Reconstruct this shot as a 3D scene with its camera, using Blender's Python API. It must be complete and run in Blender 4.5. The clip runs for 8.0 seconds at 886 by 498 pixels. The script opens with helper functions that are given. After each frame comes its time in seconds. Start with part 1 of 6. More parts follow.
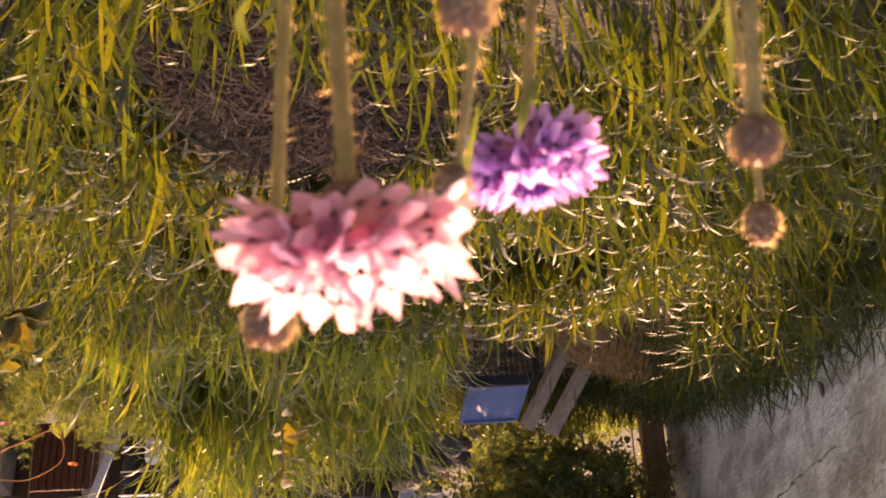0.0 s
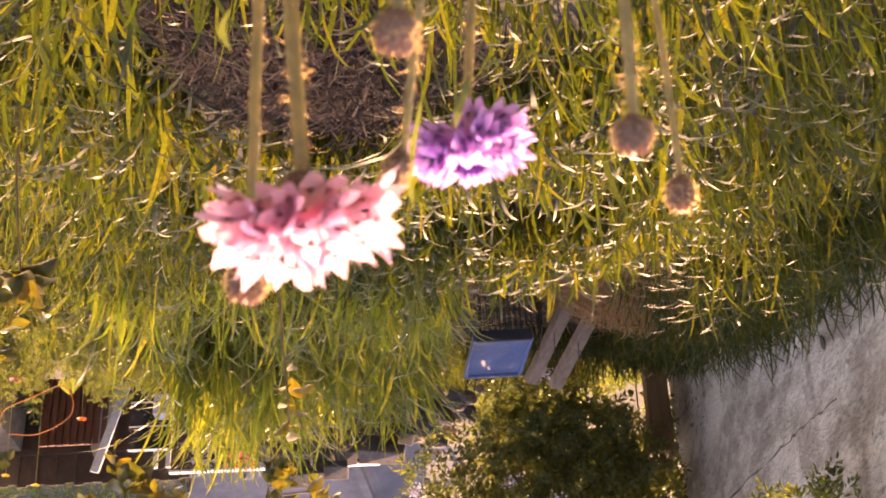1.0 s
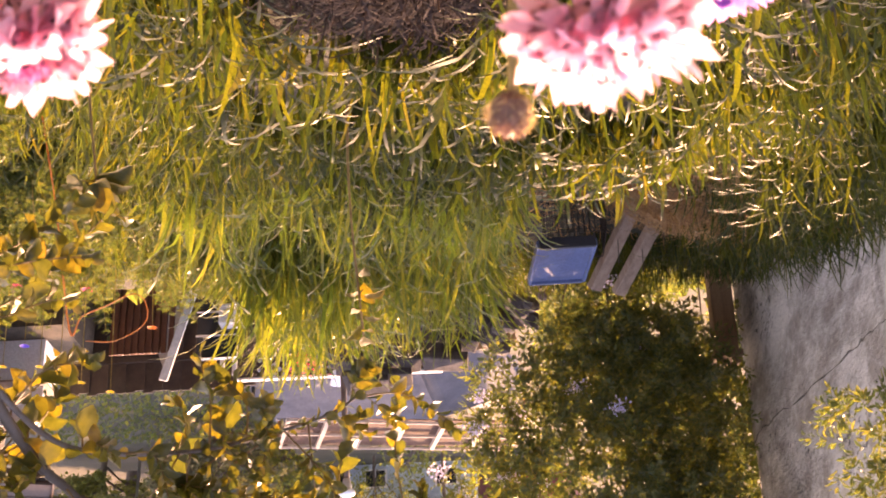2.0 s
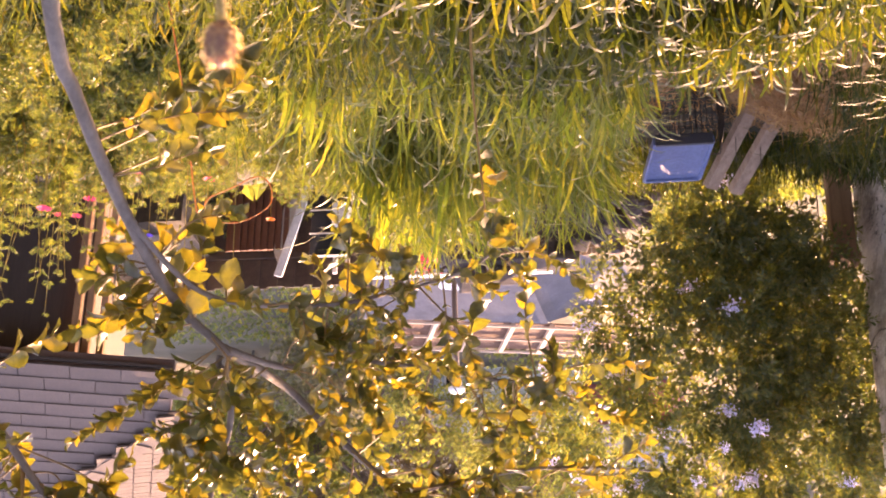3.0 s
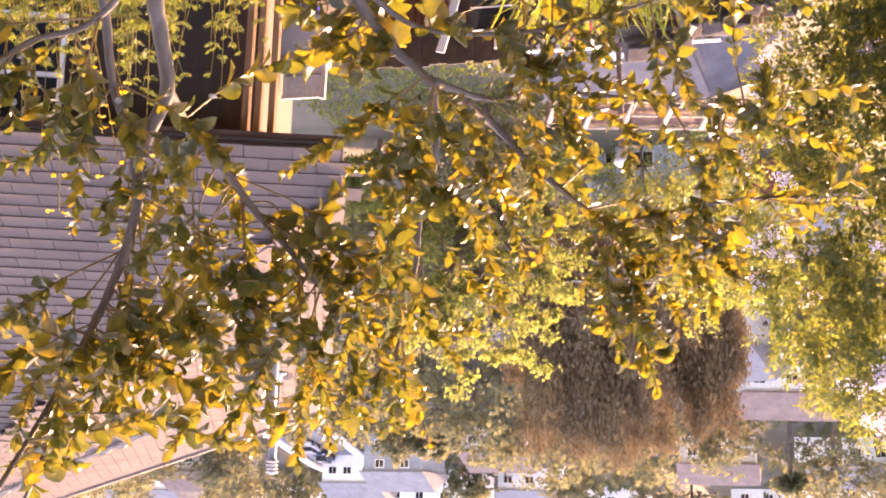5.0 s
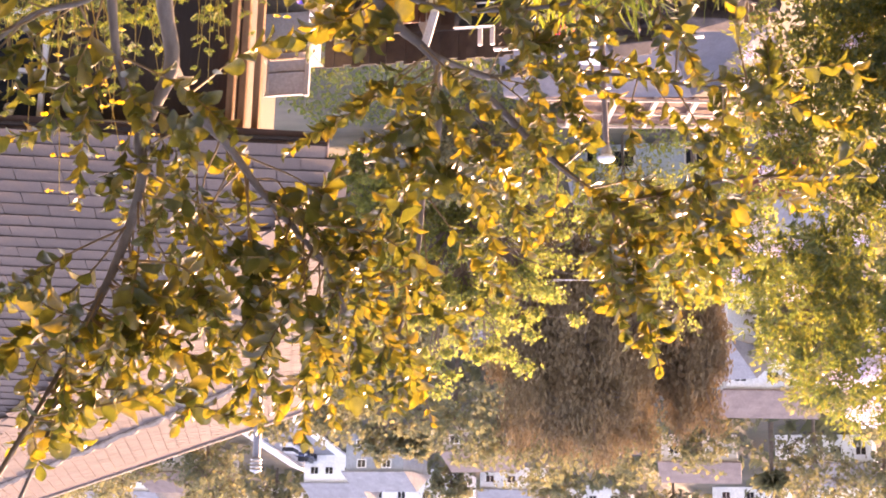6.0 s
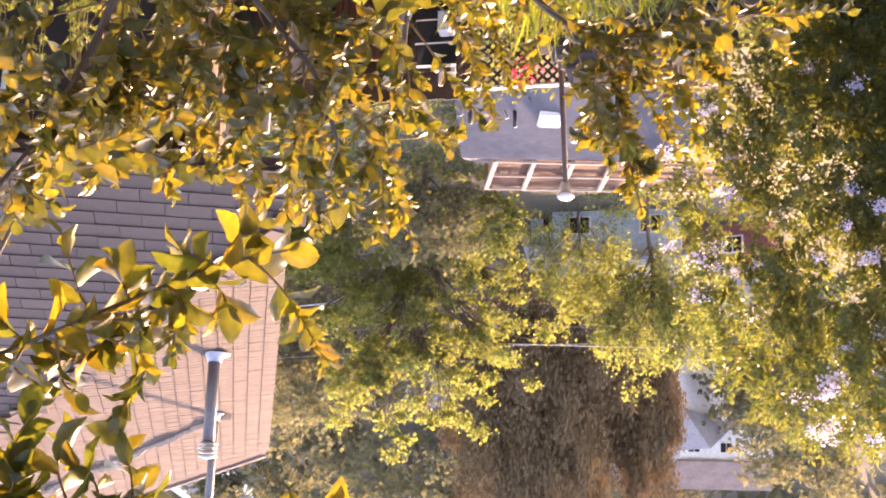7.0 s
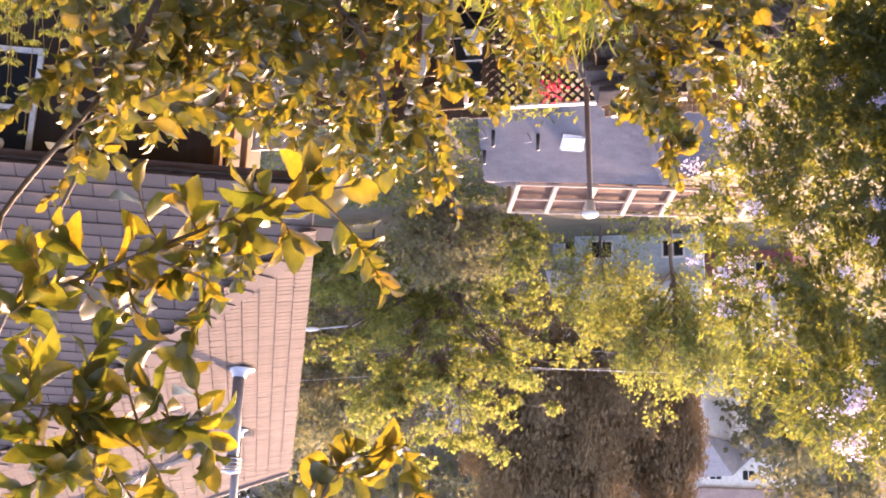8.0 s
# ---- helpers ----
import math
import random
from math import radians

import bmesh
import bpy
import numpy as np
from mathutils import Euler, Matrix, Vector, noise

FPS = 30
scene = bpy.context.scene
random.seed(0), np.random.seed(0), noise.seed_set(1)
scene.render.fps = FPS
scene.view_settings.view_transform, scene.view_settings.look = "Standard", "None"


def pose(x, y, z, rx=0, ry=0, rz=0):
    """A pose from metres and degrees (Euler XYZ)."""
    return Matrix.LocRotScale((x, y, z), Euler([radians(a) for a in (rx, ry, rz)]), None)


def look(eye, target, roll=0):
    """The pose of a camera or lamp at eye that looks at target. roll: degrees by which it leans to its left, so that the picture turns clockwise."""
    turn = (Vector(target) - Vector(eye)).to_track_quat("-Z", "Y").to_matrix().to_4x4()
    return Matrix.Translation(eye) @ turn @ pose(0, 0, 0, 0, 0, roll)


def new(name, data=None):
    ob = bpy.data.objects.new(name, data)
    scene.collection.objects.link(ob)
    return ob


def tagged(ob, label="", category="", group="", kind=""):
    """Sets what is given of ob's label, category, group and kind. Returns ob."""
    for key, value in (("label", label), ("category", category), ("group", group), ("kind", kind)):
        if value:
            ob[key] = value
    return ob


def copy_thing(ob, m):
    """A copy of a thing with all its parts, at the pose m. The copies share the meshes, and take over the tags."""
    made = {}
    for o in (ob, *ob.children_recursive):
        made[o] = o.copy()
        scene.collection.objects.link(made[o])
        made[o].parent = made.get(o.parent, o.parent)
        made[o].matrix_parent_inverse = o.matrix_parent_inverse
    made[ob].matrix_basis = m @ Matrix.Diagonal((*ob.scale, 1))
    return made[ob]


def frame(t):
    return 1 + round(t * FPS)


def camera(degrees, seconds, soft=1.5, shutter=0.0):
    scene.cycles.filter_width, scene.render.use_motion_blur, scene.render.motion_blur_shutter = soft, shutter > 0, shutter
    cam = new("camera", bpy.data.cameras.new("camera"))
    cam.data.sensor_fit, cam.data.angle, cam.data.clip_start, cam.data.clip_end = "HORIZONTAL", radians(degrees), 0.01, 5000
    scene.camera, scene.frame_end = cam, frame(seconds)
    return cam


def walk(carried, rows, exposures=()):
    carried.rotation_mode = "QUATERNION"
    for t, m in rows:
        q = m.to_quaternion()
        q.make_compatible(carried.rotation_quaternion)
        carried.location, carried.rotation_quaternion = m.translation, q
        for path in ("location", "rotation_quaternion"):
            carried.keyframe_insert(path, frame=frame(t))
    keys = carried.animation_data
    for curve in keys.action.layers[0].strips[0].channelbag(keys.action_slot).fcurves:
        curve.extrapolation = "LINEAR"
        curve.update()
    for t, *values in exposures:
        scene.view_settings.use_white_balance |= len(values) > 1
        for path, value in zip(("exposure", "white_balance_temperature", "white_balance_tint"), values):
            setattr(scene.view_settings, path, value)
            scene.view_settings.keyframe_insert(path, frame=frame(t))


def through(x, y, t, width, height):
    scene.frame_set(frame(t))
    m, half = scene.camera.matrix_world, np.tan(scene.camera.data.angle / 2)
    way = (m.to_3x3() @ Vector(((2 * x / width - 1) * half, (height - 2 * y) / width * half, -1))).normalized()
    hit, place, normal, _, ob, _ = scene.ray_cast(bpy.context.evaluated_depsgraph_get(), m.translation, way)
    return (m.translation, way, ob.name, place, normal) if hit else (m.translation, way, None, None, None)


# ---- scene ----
APERTURE = 60.0
SUN, SKY = 2.35, 0.15
EXPOSURES = ((0, 2.36, 9900, 42), (0.5, 2.8, 9700, 44), (1.5, 2.9, 9400, 46), (3, 3.42, 9200, 50), (4, 3.55, 9100, 49), (4.6, 3.53, 9050, 50), (6, 3.46, 8800, 47), (6.5, 3.32, 8500, 43), (7, 3.31, 8350, 42), (8, 3.27, 8100, 44))

# camera and its way
cam = camera(37.54, 8.0, soft=1.9)
WAY = [  # seconds, x, y, z, yaw, pitch, lean
    (0, 0.0, 0.0, 0.0, 1.223, -32.266, -2.823),
    (0.5, -0.007, -0.0301, 0.0165, 1.516, -31.672, -3.748),
    (1, -0.0109, -0.0405, 0.0222, 0.818, -30.317, -2.841),
    (1.5, 0.0098, -0.0416, 0.0185, -0.755, -27.696, -2.638),
    (1.7, 0.0166, -0.0274, 0.0144, -1.262, -27.115, -2.5),
    (2.8, 0.0664, -0.0200, 0.0987, -6.319, -23.647, 0.358),
    (3, 0.0733, -0.0180, 0.1069, -7.487, -22.386, 0.851),
    (3.5, 0.0964, 0.0050, 0.1307, -10.145, -19.287, 1.299),
    (4, 0.1236, 0.0138, 0.1768, -12.836, -17.576, 0.996),
    (4.5, 0.1495, 0.0078, 0.1815, -14.497, -14.966, 1.315),
    (4.7, 0.1564, 0.0164, 0.1792, -14.613, -13.658, 1.830),
    (5.8, 0.1636, 0.0136, 0.2188, -14.336, -12.057, 1.780),
    (6, 0.1997, 0.0225, 0.2208, -13.636, -12.691, 1.419),
    (6.5, 0.2206, 0.1158, 0.4735, -12.647, -14.101, 1.175),
    (7, 0.2635, 0.1438, 0.6300, -11.689, -15.911, 1.596),
    (7.5, 0.2920, 0.1181, 0.7155, -11.845, -16.317, 1.906),
    (8, 0.2943, 0.1156, 0.7428, -12.704, -16.990, 2.263),
]


def eye_pose(x, y, z, yaw, pitch, lean):
    """The camera is held upside down: its picture stands on its head."""
    return pose(x, y, z, 90 + pitch, 0, yaw) @ pose(0, 0, 0, 0, 0, lean + 180)


walk(cam, [(t, eye_pose(*p)) for t, *p in WAY], EXPOSURES)

cam.data.dof.use_dof = True
cam.data.dof.focus_distance = 7.0
cam.data.dof.aperture_fstop = APERTURE

# ---- sky and sun ----
SUN_AZ, SUN_EL = 13.0, 15.4      # degrees to the left of +y, degrees up
world = bpy.data.worlds.new("sky")
scene.world = world
world.use_nodes = True
wn = world.node_tree.nodes
sky = wn.new("ShaderNodeTexSky")
sky.sky_type = "NISHITA"
sky.sun_disc = False
sky.sun_elevation = radians(SUN_EL)
sky.sun_rotation = radians(-SUN_AZ)
sky.air_density, sky.dust_density, sky.ozone_density = 1.2, 1.2, 2.0
wn["Background"].inputs["Strength"].default_value = SKY
world.node_tree.links.new(sky.outputs[0], wn["Background"].inputs["Color"])
sun = new("sun", bpy.data.lights.new("sun", "SUN"))
sun.data.energy, sun.data.angle, sun.data.color = SUN, radians(0.6), (1.0, 0.79, 0.52)
to_sun = Vector((-math.sin(radians(SUN_AZ)) * math.cos(radians(SUN_EL)), math.cos(radians(SUN_AZ)) * math.cos(radians(SUN_EL)), math.sin(radians(SUN_EL))))
sun.matrix_world = look(to_sun * 50, (0, 0, 0))


# ---- materials ----
def nodes_of(name):
    m = bpy.data.materials.new(name)
    m.use_nodes = True
    return m, m.node_tree.nodes, m.node_tree.links, m.node_tree.nodes["Principled BSDF"]


def ramp(nt, ln, fac, stops):
    r = nt.new("ShaderNodeValToRGB")
    el = r.color_ramp.elements
    while len(el) < len(stops):
        el.new(0.5)
    for e, (p, c) in zip(el, stops):
        e.position, e.color = p, (*c, 1)
    ln.new(fac, r.inputs[0])
    return r.outputs[0]


def texture(nt, ln, scale, detail=4, kind="Noise", rough=0.6, coords="Object", stretch=(1, 1, 1)):
    tc, mp = nt.new("ShaderNodeTexCoord"), nt.new("ShaderNodeMapping")
    mp.inputs["Scale"].default_value = stretch
    ln.new(tc.outputs[coords], mp.inputs[0])
    n = nt.new("ShaderNodeTex" + kind)
    n.inputs["Scale"].default_value = scale
    if kind == "Noise":
        n.inputs["Detail"].default_value, n.inputs["Roughness"].default_value = detail, rough
    ln.new(mp.outputs[0], n.inputs["Vector"])
    return n.outputs[0]


def mixed(nt, ln, fac, a, b, mode="MIX"):
    m = nt.new("ShaderNodeMix")
    m.data_type, m.blend_type = "RGBA", mode
    for sock, v in ((m.inputs[0], fac), (m.inputs[6], a), (m.inputs[7], b)):
        if isinstance(v, (int, float)):
            sock.default_value = v
        elif isinstance(v, tuple):
            sock.default_value = (*v, 1)
        else:
            ln.new(v, sock)
    return m.outputs[2]


def bumped(nt, ln, p, height, strength, dist=0.01):
    b = nt.new("ShaderNodeBump")
    b.inputs["Strength"].default_value, b.inputs["Distance"].default_value = strength, dist
    ln.new(height, b.inputs["Height"])
    ln.new(b.outputs[0], p.inputs["Normal"])


def surface(name, lo, hi, scale=6.0, rough=0.8, metal=0.0, bump=0.3, fine=60.0, dist=0.01, stretch=(1, 1, 1), third=None, vary=0.0, coords="Object"):
    """An opaque surface with blotches at one scale and grain at a finer one."""
    m, nt, ln, p = nodes_of(name)
    big, small = texture(nt, ln, scale, 4, stretch=stretch, coords=coords), texture(nt, ln, fine, 5, stretch=stretch, coords=coords)
    c = ramp(nt, ln, big, [(0.3, lo), (0.7, hi)] if not third else [(0.28, lo), (0.52, hi), (0.75, third)])
    g = ramp(nt, ln, small, [(0.25, (0.72, 0.72, 0.72)), (0.75, (1.15, 1.15, 1.15))])
    c = mixed(nt, ln, 1.0, c, g, "MULTIPLY")
    if vary:
        oi = nt.new("ShaderNodeObjectInfo")
        geo = nt.new("ShaderNodeNewGeometry")
        add = nt.new("ShaderNodeMath")
        add.operation = "ADD"
        ln.new(oi.outputs["Random"], add.inputs[0]), ln.new(geo.outputs["Random Per Island"], add.inputs[1])
        fr = nt.new("ShaderNodeMath")
        fr.operation = "FRACT"
        ln.new(add.outputs[0], fr.inputs[0])
        v = ramp(nt, ln, fr.outputs[0], [(0, (1 - vary,) * 3), (1, (1 + vary,) * 3)])
        c = mixed(nt, ln, 1.0, c, v, "MULTIPLY")
    ln.new(c, p.inputs["Base Color"])
    p.inputs["Roughness"].default_value, p.inputs["Metallic"].default_value = rough, metal
    bumped(nt, ln, p, small, bump, dist)
    return m


def leafy(name, stops, through=0.5, tcol=None, rough=0.4, gloss=0.5, patch=3.0, by_object=False, mottle=140):
    """A thin leaf or petal: the light shines through it. Colour varies from leaf to leaf and from patch to patch."""
    m, nt, ln, p = nodes_of(name)
    geo = nt.new("ShaderNodeNewGeometry")
    src = nt.new("ShaderNodeObjectInfo").outputs["Random"] if by_object else geo.outputs["Random Per Island"]
    blot = texture(nt, ln, patch, 3)
    av = nt.new("ShaderNodeMath")
    av.operation = "MULTIPLY_ADD"
    ln.new(src, av.inputs[0])
    av.inputs[1].default_value = 0.6
    sc = nt.new("ShaderNodeMath")
    sc.operation = "MULTIPLY"
    ln.new(blot, sc.inputs[0])
    sc.inputs[1].default_value = 0.4
    ln.new(sc.outputs[0], av.inputs[2])
    c = ramp(nt, ln, av.outputs[0], stops)
    fine = texture(nt, ln, mottle, 3)
    c = mixed(nt, ln, 1.0, c, ramp(nt, ln, fine, [(0.32, (0.62, 0.66, 0.7)), (0.68, (1.2, 1.16, 1.1))]), "MULTIPLY")
    ln.new(c, p.inputs["Base Color"])
    p.inputs["Roughness"].default_value = rough
    p.inputs["Specular IOR Level"].default_value = gloss
    tr = nt.new("ShaderNodeBsdfTranslucent")
    ln.new(mixed(nt, ln, 1.0, c, tcol or (1.6, 1.5, 0.6), "MULTIPLY"), tr.inputs["Color"])
    mx = nt.new("ShaderNodeMixShader")
    mx.inputs[0].default_value = through
    ln.new(p.outputs[0], mx.inputs[1]), ln.new(tr.outputs[0], mx.inputs[2])
    ln.new(mx.outputs[0], nt["Material Output"].inputs["Surface"])
    return m


M_SOIL = surface("soil_and_litter", (0.02, 0.02, 0.011), (0.036, 0.031, 0.019), 1.2, 0.95, bump=0.9, fine=30, dist=0.03, third=(0.05, 0.038, 0.027))
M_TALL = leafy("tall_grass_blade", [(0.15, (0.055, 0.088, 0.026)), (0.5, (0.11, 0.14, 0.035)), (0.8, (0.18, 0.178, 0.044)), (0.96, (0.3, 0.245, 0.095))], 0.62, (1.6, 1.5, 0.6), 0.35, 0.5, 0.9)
# Slope grass is darkened: shade on the near bank put into its colour.
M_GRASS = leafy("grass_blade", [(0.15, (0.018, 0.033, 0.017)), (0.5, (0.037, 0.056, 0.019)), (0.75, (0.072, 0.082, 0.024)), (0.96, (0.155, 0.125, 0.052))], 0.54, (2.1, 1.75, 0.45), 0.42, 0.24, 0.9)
M_HERB = leafy("herb_leaf", [(0.15, (0.055, 0.085, 0.03)), (0.55, (0.115, 0.14, 0.04)), (0.9, (0.21, 0.19, 0.06))], 0.5, (1.5, 1.45, 0.7), 0.45, 0.4, 1.2)
M_STRAW = leafy("dry_straw", [(0.1, (0.24, 0.125, 0.06)), (0.6, (0.48, 0.28, 0.13)), (0.95, (0.62, 0.41, 0.2))], 0.5, (1.25, 1.0, 0.7), 0.6, 0.3, 2)
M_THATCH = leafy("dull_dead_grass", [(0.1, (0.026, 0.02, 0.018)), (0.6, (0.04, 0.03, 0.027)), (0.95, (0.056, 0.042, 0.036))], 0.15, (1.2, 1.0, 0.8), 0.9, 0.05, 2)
M_LEAF = leafy("tree_leaf", [(0.12, (0.04, 0.058, 0.028)), (0.45, (0.066, 0.082, 0.03)), (0.72, (0.11, 0.105, 0.03)), (0.97, (0.2, 0.155, 0.038))], 0.55, (1.98, 1.5, 0.5), 0.3, 0.5, 2.5, False, 55)
M_LEAF_OB = leafy("near_tree_leaf", [(0.12, (0.04, 0.058, 0.028)), (0.45, (0.066, 0.085, 0.03)), (0.72, (0.12, 0.115, 0.032)), (0.97, (0.21, 0.165, 0.038))], 0.62, (2.05, 1.66, 0.48), 0.3, 0.5, 8, True, 2.6)
M_SHRUB = leafy("shrub_leaf", [(0.15, (0.065, 0.1, 0.06)), (0.5, (0.11, 0.14, 0.063)), (0.9, (0.2, 0.185, 0.062))], 0.58, (1.6, 1.5, 0.6), 0.4, 0.45, 1.2)
M_WEED = leafy("weed_leaf", [(0.15, (0.05, 0.06, 0.02)), (0.5, (0.1, 0.095, 0.025)), (0.9, (0.2, 0.15, 0.03))], 0.6, (1.9, 1.6, 0.5), 0.6, 0.25, 6, True, 3)
M_PALEFL = leafy("pale_lilac_petal", [(0.1, (0.58, 0.61, 0.86)), (0.9, (0.80, 0.76, 0.92))], 0.4, (1.1, 1.0, 1.1), 0.6, 0.2, 4)
# Valley foliage colours are raised to stand in for distance haze.
M_GREENTREE = leafy("hazed_broad_leaf", [(0.15, (0.11, 0.15, 0.075)), (0.55, (0.17, 0.19, 0.08)), (0.9, (0.26, 0.24, 0.09))], 0.66, (1.38, 1.38, 0.72), 0.5, 0.25, 0.25)
# Haze and its brown tint are put into this foliage colour.
M_BROWNTREE = leafy("hazed_brown_foliage", [(0.15, (0.16, 0.118, 0.075)), (0.55, (0.19, 0.142, 0.09)), (0.9, (0.23, 0.175, 0.11))], 0.12, (1.25, 1.1, 0.8), 0.9, 0.05, 0.12)
M_FARTREE = leafy("hazed_far_foliage", [(0.15, (0.10, 0.115, 0.08)), (0.55, (0.14, 0.145, 0.10)), (0.9, (0.21, 0.195, 0.12))], 0.45, (1.3, 1.2, 0.8), 0.7, 0.15, 0.1)
M_BARK = surface("grey_bark", (0.075, 0.06, 0.05), (0.155, 0.13, 0.115), 14, 0.75, bump=0.5, fine=120, dist=0.002, stretch=(1, 1, 0.35))
M_TWIG = surface("brown_twig", (0.13, 0.075, 0.03), (0.24, 0.15, 0.06), 20, 0.6, bump=0.3, fine=150, dist=0.001)
M_TRUNK = surface("dark_trunk", (0.08, 0.06, 0.05), (0.15, 0.115, 0.095), 3, 0.9, bump=0.6, fine=20, dist=0.02)
M_PINK = leafy("pink_petal", [(0.1, (0.86, 0.44, 0.54)), (0.5, (0.92, 0.57, 0.64)), (0.9, (0.95, 0.7, 0.75))], 0.8, (1.12, 1.0, 1.06), 0.5, 0.2, 30, True)
M_PINKIN = leafy("deep_pink_floret", [(0.1, (0.62, 0.16, 0.34)), (0.9, (0.8, 0.32, 0.5))], 0.5, (1.1, 0.9, 1.0), 0.5, 0.2, 30, True)
M_PURPLE = leafy("violet_petal", [(0.1, (0.62, 0.34, 0.70)), (0.5, (0.74, 0.47, 0.79)), (0.9, (0.84, 0.6, 0.86))], 0.72, (1.2, 0.98, 1.12), 0.5, 0.2, 30, True)
M_PURPIN = leafy("dark_violet_floret", [(0.1, (0.10, 0.03, 0.24)), (0.9, (0.24, 0.09, 0.42))], 0.35, (1.1, 0.9, 1.1), 0.5, 0.2, 30, True)
M_STEM = leafy("hairy_stem", [(0.1, (0.22, 0.19, 0.07)), (0.9, (0.36, 0.3, 0.13))], 0.35, (1.4, 1.2, 0.5), 0.6, 0.3, 40)
M_BUD = leafy("brown_bud_scale", [(0.1, (0.15, 0.065, 0.06)), (0.5, (0.24, 0.125, 0.09)), (0.9, (0.32, 0.21, 0.12))], 0.2, (1.2, 0.95, 0.7), 0.55, 0.3, 60)
M_HAIR = leafy("pale_fine_hair", [(0.1, (0.6, 0.48, 0.3)), (0.9, (0.75, 0.6, 0.4))], 0.65, (1.3, 1.1, 0.8), 0.5, 0.3, 40)
M_RED = leafy("pink_red_petal", [(0.1, (0.72, 0.03, 0.12)), (0.9, (0.85, 0.12, 0.2))], 0.45, (1.2, 0.9, 0.9), 0.5, 0.2, 10)
M_ORANGE = leafy("orange_petal", [(0.1, (0.8, 0.13, 0.02)), (0.9, (0.85, 0.25, 0.03))], 0.45, (1.1, 1.0, 0.9), 0.5, 0.2, 10)
M_BLUE = leafy("deep_blue_petal", [(0.1, (0.07, 0.04, 0.4)), (0.9, (0.16, 0.1, 0.55))], 0.4, (1.1, 1.0, 1.2), 0.5, 0.2, 10)
M_YELLOW = leafy("yellow_petal", [(0.1, (0.65, 0.4, 0.02)), (0.9, (0.75, 0.52, 0.04))], 0.45, (1.1, 1.0, 0.9), 0.5, 0.2, 10)
def stained_concrete():
    """Cast concrete with streaks, pitted dark specks and mossy patches."""
    m, nt, ln, p = nodes_of("weathered_concrete")
    big, streak, grain = texture(nt, ln, 2.0, 6, rough=0.7, stretch=(1, 0.4, 1)), texture(nt, ln, 3.0, 6, stretch=(1, 0.55, 0.7), rough=0.7), texture(nt, ln, 34, 6, stretch=(1, 0.5, 1))
    c = ramp(nt, ln, big, [(0.38, (0.25, 0.2, 0.16)), (0.48, (0.46, 0.4, 0.34)), (0.57, (0.60, 0.53, 0.46))])
    c = mixed(nt, ln, ramp(nt, ln, streak, [(0.5, (0, 0, 0)), (0.62, (0.75, 0.75, 0.75))]), c, (0.24, 0.19, 0.15))
    speck, patch = texture(nt, ln, 22, 5, rough=0.75, stretch=(1, 0.4, 1)), texture(nt, ln, 1.9, 3, stretch=(1, 0.4, 1))
    dots = mixed(nt, ln, 1.0, ramp(nt, ln, speck, [(0.54, (0, 0, 0)), (0.6, (1, 1, 1))]), ramp(nt, ln, patch, [(0.5, (0, 0, 0)), (0.62, (1, 1, 1))]), "MULTIPLY")
    c = mixed(nt, ln, dots, c, (0.07, 0.06, 0.05))
    c = mixed(nt, ln, 1.0, c, ramp(nt, ln, grain, [(0.25, (0.75, 0.75, 0.75)), (0.75, (1.12, 1.12, 1.12))]), "MULTIPLY")
    ln.new(c, p.inputs["Base Color"])
    p.inputs["Roughness"].default_value = 0.9
    bumped(nt, ln, p, grain, 0.9, 0.03)
    return m


M_CONC = stained_concrete()
M_STAIN = surface("dark_moss_stain", (0.05, 0.04, 0.03), (0.11, 0.09, 0.065), 8, 0.95, bump=0.6, fine=60)
M_TILE = surface("clay_pink_roof_tile", (0.061, 0.041, 0.033), (0.087, 0.06, 0.049), 1.5, 0.85, bump=0.35, fine=45, dist=0.006, vary=0.13)
M_FELT = surface("roof_underlay", (0.075, 0.045, 0.037), (0.11, 0.068, 0.056), 3, 0.95)
M_MORTAR = surface("crumbled_mortar", (0.22, 0.16, 0.12), (0.42, 0.33, 0.26), 12, 0.95, bump=0.9, fine=40, dist=0.02)
# Near-black brown boards: the shade under the porch eave is put into the colour.
M_SHADEWOOD = surface("shade_brown_boards", (0.022, 0.013, 0.009), (0.04, 0.025, 0.018), 2, 0.8, fine=30, stretch=(8, 8, 0.6))
M_WOOD = surface("warm_brown_timber", (0.17, 0.085, 0.04), (0.30, 0.16, 0.08), 3, 0.7, bump=0.4, fine=40, stretch=(6, 6, 0.5), vary=0.15)
M_PALEWOOD = surface("pale_weathered_timber", (0.3, 0.22, 0.17), (0.45, 0.34, 0.27), 4, 0.8, bump=0.4, fine=40, stretch=(5, 5, 0.5), vary=0.15)
M_LOG = surface("grey_pink_old_timber", (0.256, 0.161, 0.11), (0.4, 0.266, 0.186), 5, 0.85, bump=0.6, fine=50, stretch=(4, 4, 0.6))
M_WHITE = surface("white_paint", (0.62, 0.62, 0.62), (0.78, 0.77, 0.75), 3, 0.5, bump=0.15, fine=40)
M_CREAM = surface("cream_stucco", (0.42, 0.36, 0.3), (0.52, 0.45, 0.38), 2, 0.85, bump=0.3, fine=50)
M_STEEL = surface("galvanised_metal", (0.30, 0.31, 0.33), (0.45, 0.46, 0.48), 6, 0.38, 0.85, 0.1, 60)
M_PIPE = surface("painted_grey_pipe", (0.12, 0.115, 0.125), (0.18, 0.175, 0.185), 6, 0.5, 0.2, 0.15, 60)
M_DARKPIPE = surface("black_vent_pipe", (0.02, 0.02, 0.022), (0.04, 0.04, 0.045), 6, 0.5)
